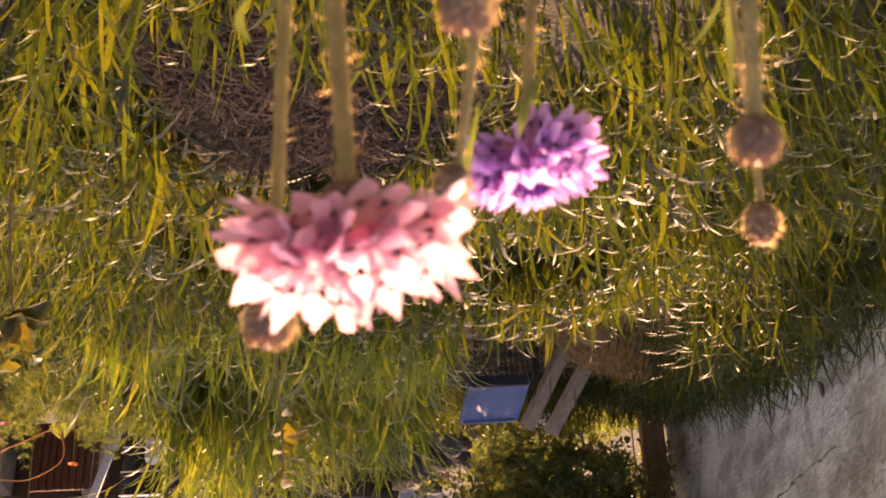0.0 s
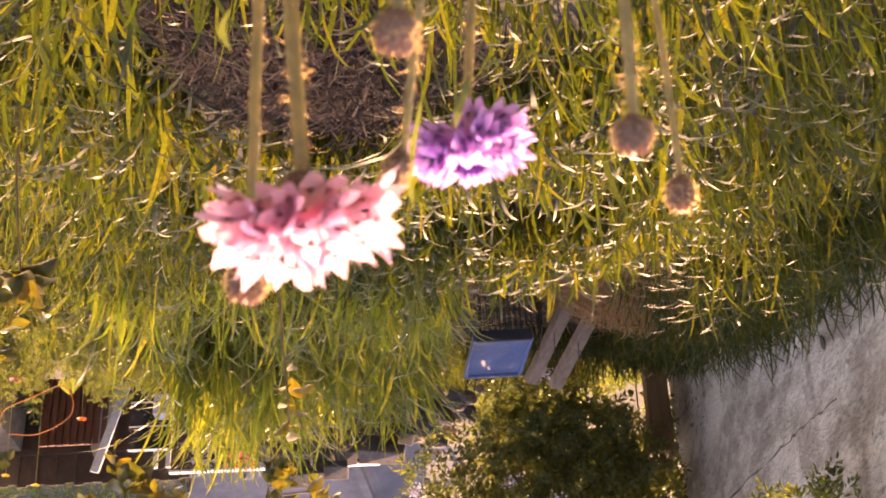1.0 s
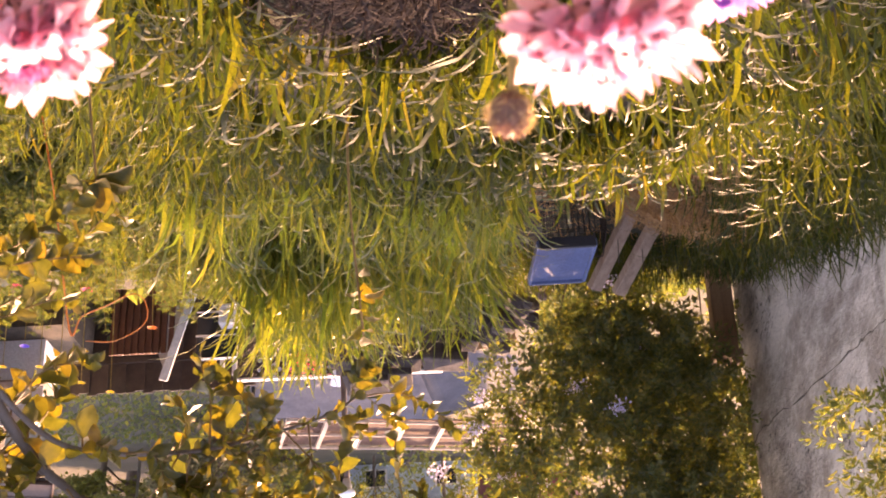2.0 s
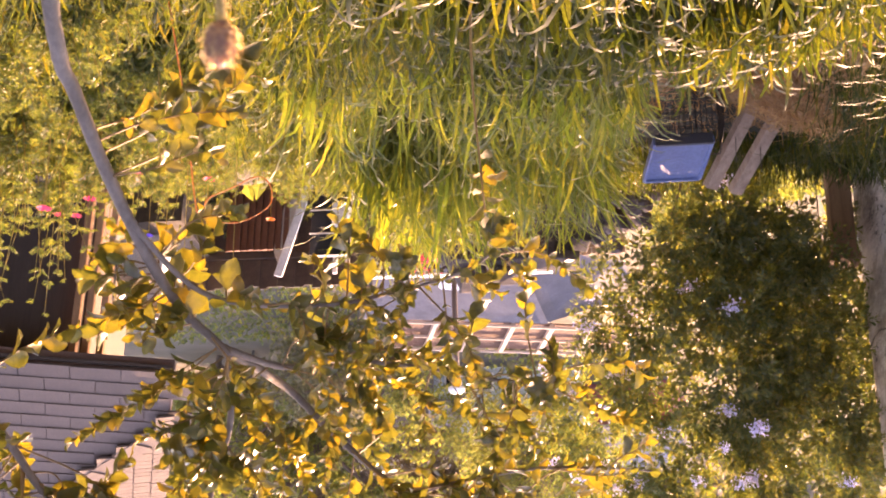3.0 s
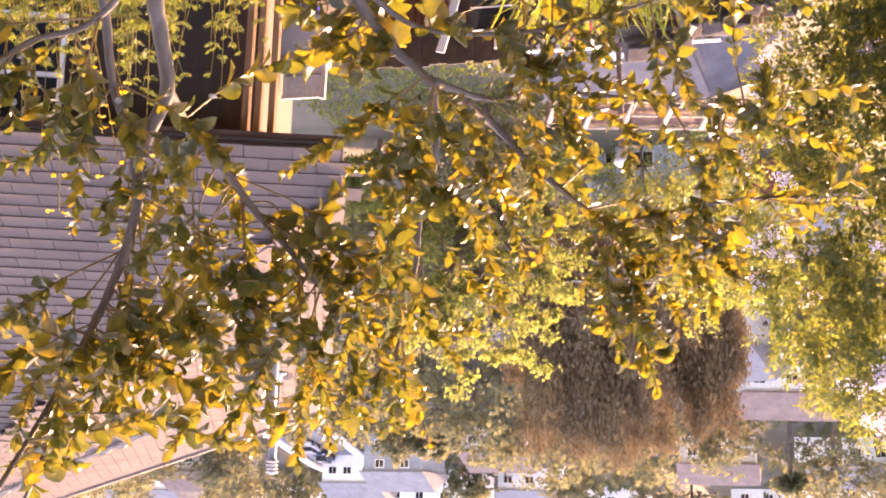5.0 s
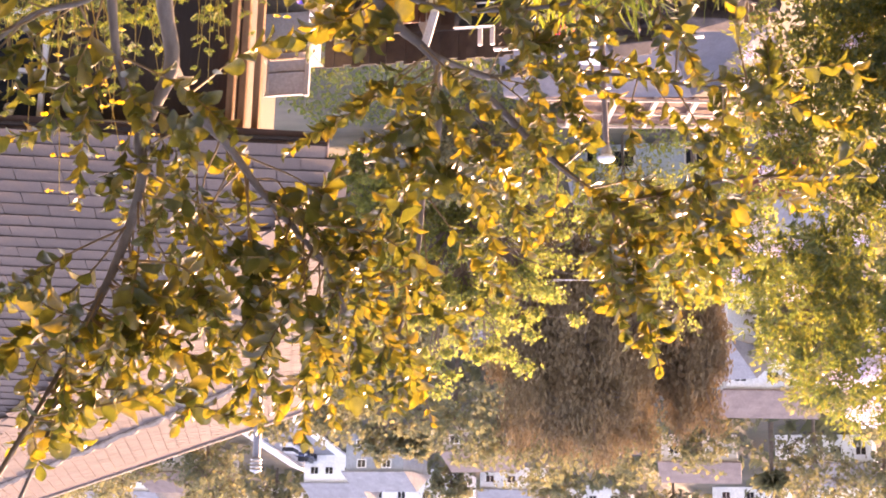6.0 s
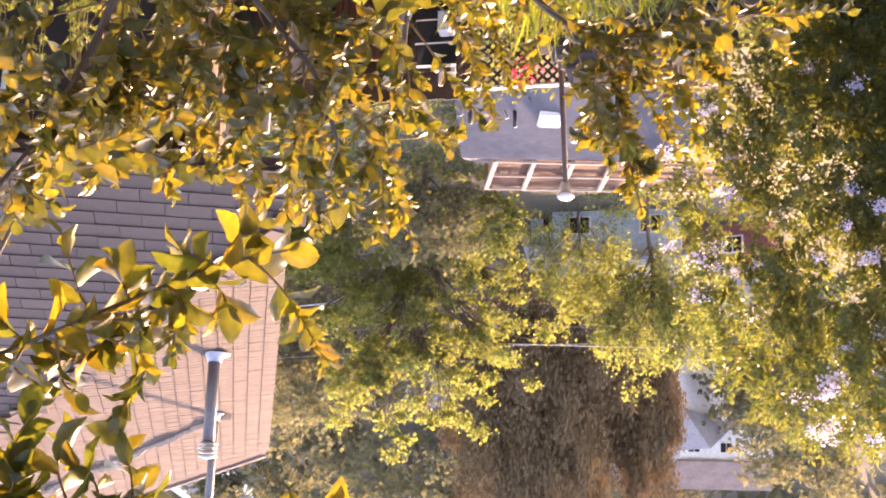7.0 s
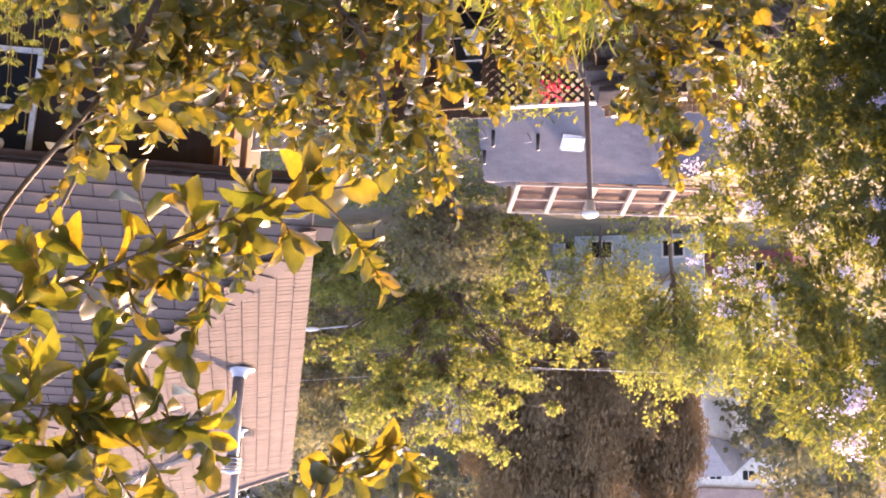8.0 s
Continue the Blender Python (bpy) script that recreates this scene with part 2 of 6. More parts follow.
M_WIRE = surface("dark_cage_wire", (0.03, 0.025, 0.025), (0.07, 0.055, 0.05), 10, 0.5, 0.6)
M_TRAY = surface("blue_grey_plastic", (0.06, 0.10, 0.21), (0.10, 0.15, 0.28), 4, 0.5, 0.0, 0.1, 40)
M_TRAYIN = surface("dark_plastic_rim", (0.03, 0.032, 0.04), (0.055, 0.06, 0.07), 4, 0.4)
M_STONE = surface("pinkish_rubble", (0.036, 0.027, 0.024), (0.085, 0.063, 0.056), 7, 0.9, bump=0.6, fine=40, vary=0.2)
M_RUST = surface("rusty_red_ribbed_sheet", (0.13, 0.045, 0.025), (0.22, 0.085, 0.045), 3, 0.7, 0.2, 0.3, 40, stretch=(1, 1, 0.4))
M_LATTICE = surface("dark_stained_lattice", (0.03, 0.022, 0.018), (0.06, 0.045, 0.035), 6, 0.8)
M_SHINGLE = surface("blue_grey_shingle", (0.06, 0.064, 0.08), (0.095, 0.1, 0.12), 1.2, 0.9, bump=0.5, fine=18, vary=0.12)
M_REED = surface("red_brown_slat", (0.07, 0.031, 0.019), (0.12, 0.055, 0.034), 4, 0.9, vary=0.2)
M_POST = surface("brown_lamp_pole", (0.09, 0.05, 0.035), (0.15, 0.09, 0.065), 5, 0.6)
M_ASPH = surface("pale_worn_asphalt", (0.13, 0.13, 0.135), (0.2, 0.2, 0.205), 0.15, 0.9, fine=3)
M_FARGROUND = surface("valley_ground", (0.03, 0.035, 0.018), (0.07, 0.062, 0.04), 0.12, 0.95, bump=0.3, fine=0.9, dist=0.1, third=(0.12, 0.10, 0.075))
M_ROOFA = surface("grey_composition_roof", (0.17, 0.16, 0.165), (0.24, 0.23, 0.235), 0.8, 0.85, fine=6)
M_ROOFB = surface("brown_tile_roof", (0.17, 0.11, 0.09), (0.25, 0.17, 0.14), 0.8, 0.85, fine=6)
M_WALLA = surface("white_stucco_wall", (0.6, 0.6, 0.6), (0.72, 0.71, 0.69), 0.5, 0.85, fine=5)
M_WALLB = surface("grey_blue_siding", (0.16, 0.18, 0.21), (0.23, 0.25, 0.28), 0.5, 0.8, fine=5)
M_WALLC = surface("pale_blue_boards", (0.30, 0.39, 0.47), (0.42, 0.51, 0.59), 0.5, 0.8, fine=5)
M_WALLD = surface("dull_red_wall", (0.2, 0.06, 0.06), (0.28, 0.09, 0.085), 0.5, 0.85, fine=5)
M_RUBBER = surface("black_rubber", (0.015, 0.015, 0.015), (0.03, 0.03, 0.03), 5, 0.8)


def clear(name, tint, rough=0.05):
    m, nt, ln, p = nodes_of(name)
    p.inputs["Base Color"].default_value = (*tint, 1)
    p.inputs["Roughness"].default_value = rough
    n = texture(nt, ln, 1.5, 2)
    bumped(nt, ln, p, n, 0.04, 0.01)
    return m


M_SHEET = surface("pale_blue_white_sheet", (0.66, 0.72, 0.8), (0.78, 0.82, 0.86), 2, 0.5, bump=0.1, fine=30)
M_GLASS = clear("dark_window_glass", (0.015, 0.018, 0.022))
M_SKYLIGHT = clear("pale_skylight_glass", (0.55, 0.6, 0.68), 0.15)
M_CARS = [clear("dark_blue_car_paint", (0.03, 0.04, 0.08), 0.2), clear("silver_car_paint", (0.4, 0.41, 0.43), 0.25), clear("dark_red_car_paint", (0.12, 0.03, 0.03), 0.2), clear("black_car_paint", (0.02, 0.02, 0.025), 0.2)]


# ---- building helpers ----
rng = np.random.default_rng(7)


def thing(name, label, category, group="", kind="", at=(0, 0, 0)):
    ob = new(name)
    ob.location = at
    ob.empty_display_size = 0.2
    return tagged(ob, label, category, group, kind)


def mesh_of(name, verts, faces, mat, smooth=False):
    me = bpy.data.meshes.new(name)
    me.from_pydata([tuple(map(float, v)) for v in verts], [], [tuple(map(int, f)) for f in faces])
    me.materials.append(mat)
    if smooth:
        me.shade_smooth()
    return me


def part_mesh(name, me, parent=None, label="", kind=""):
    ob = new(name, me)
    if parent is not None:
        ob.parent = parent
    return tagged(ob, label, kind=kind)


def part(name, bm, mat, parent=None, label="", smooth=False, kind=""):
    me = bpy.data.meshes.new(name)
    bm.to_mesh(me)
    bm.free()
    me.materials.append(mat)
    if smooth:
        me.shade_smooth()
    return part_mesh(name, me, parent, label, kind)


def box_bm(sx, sy, sz, m=Matrix(), bevel=0.0):
    bm = bmesh.new()
    bmesh.ops.create_cube(bm, size=1, matrix=m @ Matrix.Diagonal((sx, sy, sz, 1)))
    if bevel:
        bmesh.ops.bevel(bm, geom=bm.edges[:], offset=bevel, segments=2, affect="EDGES", profile=0.6)
    return bm


def add_box(bm, sx, sy, sz, m):
    bmesh.ops.create_cube(bm, size=1, matrix=m @ Matrix.Diagonal((sx, sy, sz, 1)))
    return bm


def beam_bm(a, b, w, d, bevel=0.0):
    """A square timber from a to b."""
    a, b = Vector(a), Vector(b)
    q = (b - a).to_track_quat("Z", "Y").to_matrix().to_4x4()
    return box_bm(w, d, (b - a).length, Matrix.Translation((a + b) / 2) @ q, bevel)


def smooth_line(points, n=6):
    """A rounded line through the points."""
    p = [np.array(q, float) for q in points]
    p = [2 * p[0] - p[1]] + p + [2 * p[-1] - p[-2]]
    out = []
    for i in range(1, len(p) - 2):
        for s in np.linspace(0, 1, n, endpoint=False):
            a, b, c, d = p[i - 1 : i + 3]
            out.append(0.5 * (2 * b + (c - a) * s + (2 * a - 5 * b + 4 * c - d) * s**2 + (3 * b - a - 3 * c + d) * s**3))
    return np.array(out + [p[-2]])


def tube(line, r0, r1, sides=7, wobble=0.0):
    """Vertices and faces of a tapered round stem along a line."""
    line = np.asarray(line, float)
    n = len(line)
    t = np.gradient(line, axis=0)
    t /= np.linalg.norm(t, axis=1)[:, None] + 1e-9
    up = np.array([0.13, 0.97, 0.2])
    a = np.cross(t, up)
    a /= np.linalg.norm(a, axis=1)[:, None] + 1e-9
    b = np.cross(t, a)
    r = np.linspace(r0, r1, n) * (1 + wobble * rng.normal(size=n))
    ang = np.linspace(0, 2 * np.pi, sides, endpoint=False)
    v = (line[:, None] + r[:, None, None] * (np.cos(ang)[None, :, None] * a[:, None] + np.sin(ang)[None, :, None] * b[:, None])).reshape(-1, 3)
    f = [(i * sides + k, i * sides + (k + 1) % sides, (i + 1) * sides + (k + 1) % sides, (i + 1) * sides + k) for i in range(n - 1) for k in range(sides)]
    f += [tuple(range(sides - 1, -1, -1)), tuple((n - 1) * sides + k for k in range(sides))]
    return v, f


def join(pieces):
    vs, fs, o = [], [], 0
    for v, f in pieces:
        vs.append(np.asarray(v))
        fs += [tuple(i + o for i in q) for q in f]
        o += len(v)
    return np.concatenate(vs), fs


def scatter(template, rots, locs, sizes):
    """Copies of a small template (verts, faces) in one pair of arrays."""
    tv, tf = np.asarray(template[0], float), template[1]
    v = np.einsum("nij,kj->nki", rots, tv) * np.asarray(sizes)[:, None, None] + np.asarray(locs)[:, None]
    k = len(tv)
    f = [tuple(i + n * k for i in q) for n in range(len(locs)) for q in tf]
    return v.reshape(-1, 3), f


def turns(axis, roll=None):
    """Turns that lay the template's +y along each axis, with a chance roll about it."""
    axis = np.asarray(axis, float)
    y = axis / (np.linalg.norm(axis, axis=1)[:, None] + 1e-9)
    h = rng.normal(size=y.shape)
    x = np.cross(y, h)
    x /= np.linalg.norm(x, axis=1)[:, None] + 1e-9
    return np.stack([x, y, np.cross(x, y)], -1)


def facing(axis, normal):
    """Turns with +y along the axis and +z as near the normal as that allows."""
    y = axis / (np.linalg.norm(axis, axis=1)[:, None] + 1e-9)
    x = np.cross(y, normal)
    x /= np.linalg.norm(x, axis=1)[:, None] + 1e-9
    return np.stack([x, y, np.cross(x, y)], -1)


# an oval leaf with a fold, a drooping tip and a toothed edge, one unit long
_out = [(0, 0), (0.10, 0.07), (0.21, 0.2), (0.285, 0.34), (0.28, 0.40), (0.325, 0.52), (0.298, 0.59), (0.295, 0.70), (0.225, 0.79), (0.165, 0.885), (0.07, 0.95), (0, 1.0)]
_zz = lambda x, y: 0.5 * abs(x) ** 1.15 - 0.26 * y * y + 0.06 * math.sin(9.5 * y + 3 * x) * abs(x) * 2.4  # noqa: E731
_mid = [(0, 0, 0)] + [(0, y, _zz(0, y)) for y in (0.2, 0.4, 0.6, 0.8)] + [(0, 1, _zz(0, 1))]
_side = [(x, y, _zz(x, y)) for x, y in _out[1:-1]]
LEAF_V = _mid + _side + [(-x, y, z) for x, y, z in _side]
_r = list(range(6, 16))
LEAF_F = [(0, 6, 7, 1), (1, 7, 8, 9), (1, 9, 10, 2), (2, 10, 11, 3), (3, 11, 12, 13), (3, 13, 14, 4), (4, 14, 15, 5)]
LEAF_F += [tuple(reversed([i if i < 6 else i + 10 for i in f])) for f in LEAF_F]
LEAF = (LEAF_V, LEAF_F)
SMALL = ([(0, 0, 0), (0.28, 0.45, 0.1), (0, 0.5, -0.02), (-0.28, 0.45, 0.1), (0, 1, -0.12)], [(0, 1, 2), (0, 2, 3), (1, 4, 2), (2, 4, 3)])
LANCE = ([(0, 0, 0), (0.17, 0.35, 0.07), (0.14, 0.65, 0.05), (0, 0.5, -0.03), (-0.17, 0.35, 0.07), (-0.14, 0.65, 0.05), (0, 1, -0.12)], [(0, 1, 3), (1, 2, 3), (2, 6, 3), (0, 3, 4), (4, 3, 5), (5, 3, 6)])
STRAND = ([(0, 0, 0), (0.16, 0.3, 0.05), (0.12, 0.7, 0), (0, 1, 0.02), (-0.12, 0.7, 0), (-0.16, 0.3, 0.05)], [(0, 1, 2, 3), (0, 3, 4, 5)])
FERN = ([(0, 0, 0), (0.17, 0.45, 0.05), (0, 1, -0.1), (-0.17, 0.45, 0.05)], [(0, 1, 2, 3)])
TUFT = ([(0, 0, 0), (0.35, 0.35, 0.12), (0.05, 0.5, 0), (-0.35, 0.4, 0.1), (0.22, 0.9, -0.1), (-0.2, 1.0, -0.05)], [(0, 1, 2), (0, 2, 3), (1, 4, 2), (2, 5, 3)])


# ---- the lie of the land ----
PROFILE = [(-60, 30), (-8, 3.5), (-1.0, -0.75), (0, -1.15), (2.2, -2.0), (8.5, -4.3), (11.3, -5.3), (12.5, -6.2), (14.5, -7.6), (20, -9.3), (34, -16), (52, -18), (75, -23), (110, -22), (150, -15), (180, -10.5), (300, -1), (600, 12), (1500, 35), (4500, 95)]
_py, _pz = np.array(PROFILE).T


def land(x, y):
    z = np.interp(y, _py, _pz)
    near = np.clip(1 - np.abs(np.asarray(y) - 5) / 9, 0, 1)
    return z + near * (0.10 * np.sin(1.7 * x + 0.6 * y) + 0.06 * np.sin(3.9 * x - 2.3 * y + 1)) - near * 0.10 * np.clip(x - 1.5, 0, 6) - 0.7 * np.exp(-(((np.asarray(x) + 0.85) / 0.6) ** 2) - ((np.asarray(y) - 7.3) / 1.7) ** 2)


ys = np.unique(np.concatenate([np.arange(-60, -6, 6.0), np.arange(-6, 16, 0.2), np.arange(16, 60, 2.0), np.arange(60, 320, 10.0), [400, 600, 900, 1500, 3000, 4500]]))
us = np.concatenate([np.linspace(-1, -0.12, 16), np.linspace(-0.1, 0.1, 33), np.linspace(0.12, 1, 16)])
gx, gy = np.meshgrid(us, ys)
gx = np.where(np.abs(gx) <= 0.101, gx * 70, np.sign(gx) * (7 + (np.abs(gx) - 0.1) * (60 + np.abs(gy) * 1.1)))
gv = np.stack([gx, gy, land(gx, gy)], -1).reshape(-1, 3)
gw = len(us)
gf = [(j * gw + i, j * gw + i + 1, (j + 1) * gw + i + 1, (j + 1) * gw + i) for j in range(len(ys) - 1) for i in range(gw - 1)]
gm = mesh_of("ground", gv, gf, M_SOIL, True)
gm.materials.append(M_FARGROUND)
for p in gm.polygons:
    p.material_index = int(gm.vertices[p.vertices[0]].co.y > 15.9)
tagged(part_mesh("ground", gm), "steep overgrown hillside falling to a valley", "ground", kind="structure")


# ---- grass and herbs on the slope ----
def blades(xy, height, width, lean, mat, name, label, category, flop=1.0, lift=0.0):
    """Bent blades of grass, each a tapered strip of four joints."""
    n = len(xy)
    base = np.c_[xy, land(xy[:, 0], xy[:, 1]) - 0.01 + lift]
    h, w = height * rng.uniform(0.55, 1.35, n), width * rng.uniform(0.6, 1.4, n)
    ang = rng.uniform(0, 2 * np.pi, n)
    out = np.c_[np.cos(ang), np.sin(ang), 0 * ang]
    side = np.c_[-np.sin(ang), np.cos(ang), 0 * ang]
    tw = rng.uniform(-1, 1, n)[:, None]
    bend = (lean * rng.uniform(0.1, 1.0, n) ** 1.3)[:, None]
    rows, curl = [], rng.uniform(0, 1.6, n)[:, None]
    for s, ww in ((0, 0.7), (0.3, 1.0), (0.6, 0.95), (0.8, 0.8), (0.93, 0.5), (1.0, 0.05)):
        c = base + h[:, None] * (np.array([0, 0, 1.0]) * (s - 0.5 * bend * flop * s**3 - 0.13 * curl * s**6) + out * (bend * s**1.8 + 0.09 * curl * s**5) + side * 0.12 * tw * s**2)
        sd = side * np.cos(1.2 * tw * s) + out * np.sin(1.2 * tw * s)
        rows += [c - sd * (w * ww / 2)[:, None], c + sd * (w * ww / 2)[:, None]]
    v = np.stack(rows, 1)
    k = v.shape[1]
    f = [(i * k + 2 * j, i * k + 2 * j + 1, i * k + 2 * j + 3, i * k + 2 * j + 2) for i in range(n) for j in range(5)]
    return tagged(part_mesh(name, mesh_of(name, v.reshape(-1, 3), f, mat, True)), label, category, kind="stuff")


def patchy(n, x0, x1, y0, y1, bare=0.42, power=1.0):
    xy = np.c_[rng.uniform(x0, x1, n * 3), y0 + (y1 - y0) * rng.uniform(0, 1, n * 3) ** power]
    keep = [noise.noise((x * 0.9, y * 0.9, 3.0)) * 0.5 + 0.5 > bare for x, y in xy]
    clear_of = (xy[:, 0] > -2.25) & ~((np.abs(xy[:, 0] + 0.78) < 0.65) & (np.abs(xy[:, 1] - 7.2) < 2.3))
    clear_of &= ~((np.abs(xy[:, 0] - 0.32) < 0.3) & (np.abs(xy[:, 1] - 2.5) < 0.5))
    return xy[np.array(keep) & clear_of][:n]


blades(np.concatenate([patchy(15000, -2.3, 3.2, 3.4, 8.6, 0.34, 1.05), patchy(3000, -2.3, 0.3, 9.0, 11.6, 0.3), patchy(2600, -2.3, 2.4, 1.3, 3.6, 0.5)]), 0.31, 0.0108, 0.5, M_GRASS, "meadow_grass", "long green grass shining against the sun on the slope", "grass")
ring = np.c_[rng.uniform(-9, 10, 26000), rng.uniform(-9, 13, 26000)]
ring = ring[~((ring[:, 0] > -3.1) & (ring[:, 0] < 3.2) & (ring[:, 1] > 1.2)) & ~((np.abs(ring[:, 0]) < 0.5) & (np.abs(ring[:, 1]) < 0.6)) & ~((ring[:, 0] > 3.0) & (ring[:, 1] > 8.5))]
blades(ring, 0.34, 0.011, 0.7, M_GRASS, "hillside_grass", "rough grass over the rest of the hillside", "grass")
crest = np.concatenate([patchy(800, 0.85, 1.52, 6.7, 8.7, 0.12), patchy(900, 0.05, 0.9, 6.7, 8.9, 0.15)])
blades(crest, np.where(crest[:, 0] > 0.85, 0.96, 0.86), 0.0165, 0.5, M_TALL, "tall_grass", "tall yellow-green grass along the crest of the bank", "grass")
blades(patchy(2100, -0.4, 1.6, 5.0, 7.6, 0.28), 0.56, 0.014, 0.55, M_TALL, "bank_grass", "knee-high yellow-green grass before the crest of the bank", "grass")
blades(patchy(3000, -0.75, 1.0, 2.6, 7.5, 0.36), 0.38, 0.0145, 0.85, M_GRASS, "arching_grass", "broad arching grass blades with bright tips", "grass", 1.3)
blades(patchy(13000, 1.0, 5.2, 2.5, 8.6, 0.25), 0.34, 0.004, 0.6, M_HERB, "thin_herbs", "thin feathery herb stalks on the sunny bank", "herbs")
blades(patchy(700, -2.3, 4.5, 1.2, 9.0, 0.45), 0.16, 0.004, 1.6, M_STRAW, "dry_grass", "dry straw lying among the green grass", "grass", 1.6)


def bushy(n, centre, radius, leaf, per=26):
    """Leaves on short sprigs that stand out of a rounded mass, with dark hollows between them."""
    centre, radius = np.array(centre, float), np.array(radius, float)
    k = max(4, int(n / per * 1.22))
    d = rng.normal(size=(k, 3))
    d /= np.linalg.norm(d, axis=1)[:, None]
    root = centre + d * radius * rng.uniform(0.42, 0.86, k)[:, None]
    size = 0.16 / leaf
    hollow = np.array([noise.noise(Vector(q) * 0.16 * size) for q in root])
    keep = np.argsort(-hollow)[: max(4, n // per)]
    d, root = d[keep], root[keep]
    way = d + rng.normal(size=d.shape) * 0.55 + [0, 0, 0.3]
    way /= np.linalg.norm(way, axis=1)[:, None]
    reach = leaf * rng.uniform(2.0, 4.8, len(d))
    i = np.repeat(np.arange(len(d)), per)
    s = rng.uniform(0, 1, len(i)) ** 0.8
    across = np.cross(way[i], rng.normal(size=(len(i), 3)))
    across /= np.linalg.norm(across, axis=1)[:, None] + 1e-9
    p = root[i] + way[i] * (reach[i] * s)[:, None] + across * (0.25 * leaf)
    ax = way[i] * (0.35 + 0.7 * s[:, None]) + across * 0.9
    up = way[i] * 0.6 + d[i] * 0.3 + [0, 0, 0.7] + rng.normal(size=(len(i), 3)) * 0.35
    return scatter(LANCE, facing(ax, up), p, leaf * rng.uniform(0.6, 1.35, len(i)) * (1.1 - 0.35 * s))


# feathery garden plants beside the house
def herb_clump(x, y, height, n, spread):
    pieces, leaves = [], []
    z = float(land(x, y))
    for _ in range(n):
        a, s = rng.uniform(0, 2 * np.pi), rng.uniform(0.1, 1) * spread
        bx, by = x + 0.25 * s * math.cos(a), y + 0.25 * s * math.sin(a)
        tip = np.array([x + s * math.cos(a), y + s * math.sin(a), z + height * rng.uniform(0.6, 1.1)])
        line = smooth_line([(bx, by, z - 0.02), ((bx + tip[0]) / 2 + rng.normal() * 0.03, (by + tip[1]) / 2, z + height * 0.5), tip], 4)
        pieces.append(tube(line, 0.004, 0.0015, 4))
        for i in range(2, len(line)):
            way = line[i] - line[i - 1]
            way /= np.linalg.norm(way)
            for _ in range(5):
                out = np.cross(way, rng.normal(size=3))
                out = out / np.linalg.norm(out) * 0.8 + way * 0.5
                rib = rng.uniform(0.07, 0.16) * (1.15 - i / len(line))
                f = np.repeat(np.linspace(0.15, 1, 7), 2)
                side = np.cross(out, rng.normal(size=3))
                side /= np.linalg.norm(side)
                ax = out * 0.7 + side * np.tile([1, -1], 7)[:, None] * 0.8
                leaves.append(scatter(FERN, turns(ax), line[i] + out * (rib * f)[:, None], rib * 0.42 * (1.2 - 0.6 * f)))
    ob = thing("herb_clump", "feathery light green herb clump beside the dark porch", "herb", "herb clumps")
    part_mesh("stalk_mass", mesh_of("stalk_mass", *join(pieces), M_STEM), ob, kind="stuff")
    part_mesh("foliage", mesh_of("foliage", *join(leaves), M_HERB), ob, kind="stuff")
    return ob


for x, y, h, n in ((3.5, 5.9, 1.55, 26), (3.95, 5.6, 1.7, 24), (3.2, 6.2, 1.25, 24), (2.7, 6.0, 0.85, 22), (4.4, 5.9, 1.5, 22), (2.3, 5.2, 0.7, 20), (3.0, 5.3, 0.8, 22), (2.6, 7.2, 0.6, 22), (2.1, 8.0, 0.45, 20), (3.3, 7.0, 0.75, 20), (1.7, 6.4, 0.6, 18), (2.9, 4.4, 0.6, 18), (2.3, 7.4, 0.4, 20), (2.05, 7.0, 0.45, 20), (2.75, 7.8, 0.4, 20)):
    herb_clump(x, y, h, n, 0.42)
for k in range(26):
    herb_clump(rng.uniform(1.75, 3.6), rng.uniform(3.6, 7.2), rng.uniform(0.3, 0.55), 9, 0.34)


def small_flower(name, at, r, mat, label, petals=5):
    """A cupped flower on a thin stalk that stands in the ground."""
    x, y, z = at
    g = float(land(x, y))
    ob = thing(name, label, "flower", "garden flowers")
    part_mesh("stalk", mesh_of("stalk", *tube(smooth_line([(x + 0.03, y - 0.05, g - 0.02), (x + 0.02, y, (g + z) / 2), (x, y, z)], 4), 0.003, 0.002, 4), M_STEM), ob)
    pet = ([(0, 0, 0), (0.5, 0.45, 0.25), (0.42, 0.95, 0.5), (0, 1.05, 0.45), (-0.42, 0.95, 0.5), (-0.5, 0.45, 0.25)], [(0, 1, 2, 3), (0, 3, 4, 5)])
    me = mesh_of("petal", np.array(pet[0]) * r, pet[1], mat)
    for k in range(petals):
        p = part_mesh("petal", me, ob)
        p.matrix_basis = pose(x, y, z, 0, 0, 360 / petals * k + 20)
    return ob


for at in ((2.79, 6.06, -2.80), (2.62, 5.2, -2.35), (2.25, 6.4, -3.05), (3.1, 6.6, -2.95), (3.35, 6.9, -3.1), (2.45, 5.9, -2.85)):
    small_flower("garden_flower", at, 0.034, M_RED, "open pink-red flower on a thin stalk")
small_flower("garden_flower", (2.25, 7.72, -3.38), 0.032, M_ORANGE, "small orange flower above the grass")
for at in ((1.32, 7.55, -4.42), (1.28, 7.3, -4.3), (3.0, 7.5, -3.2)):
    small_flower("garden_flower", at, 0.03, M_BLUE, "small deep blue flower in the grass", 7)

for at in ((2.69, 6.3, -2.58), (2.63, 6.3, -2.57), (2.43, 6.3, -2.56), (2.32, 6.3, -2.54), (2.2, 6.3, -2.46), (2.04, 6.3, -2.4)):
    small_flower("garden_flower", at, 0.022, M_YELLOW, "small yellow flower on a thin stalk by the house")


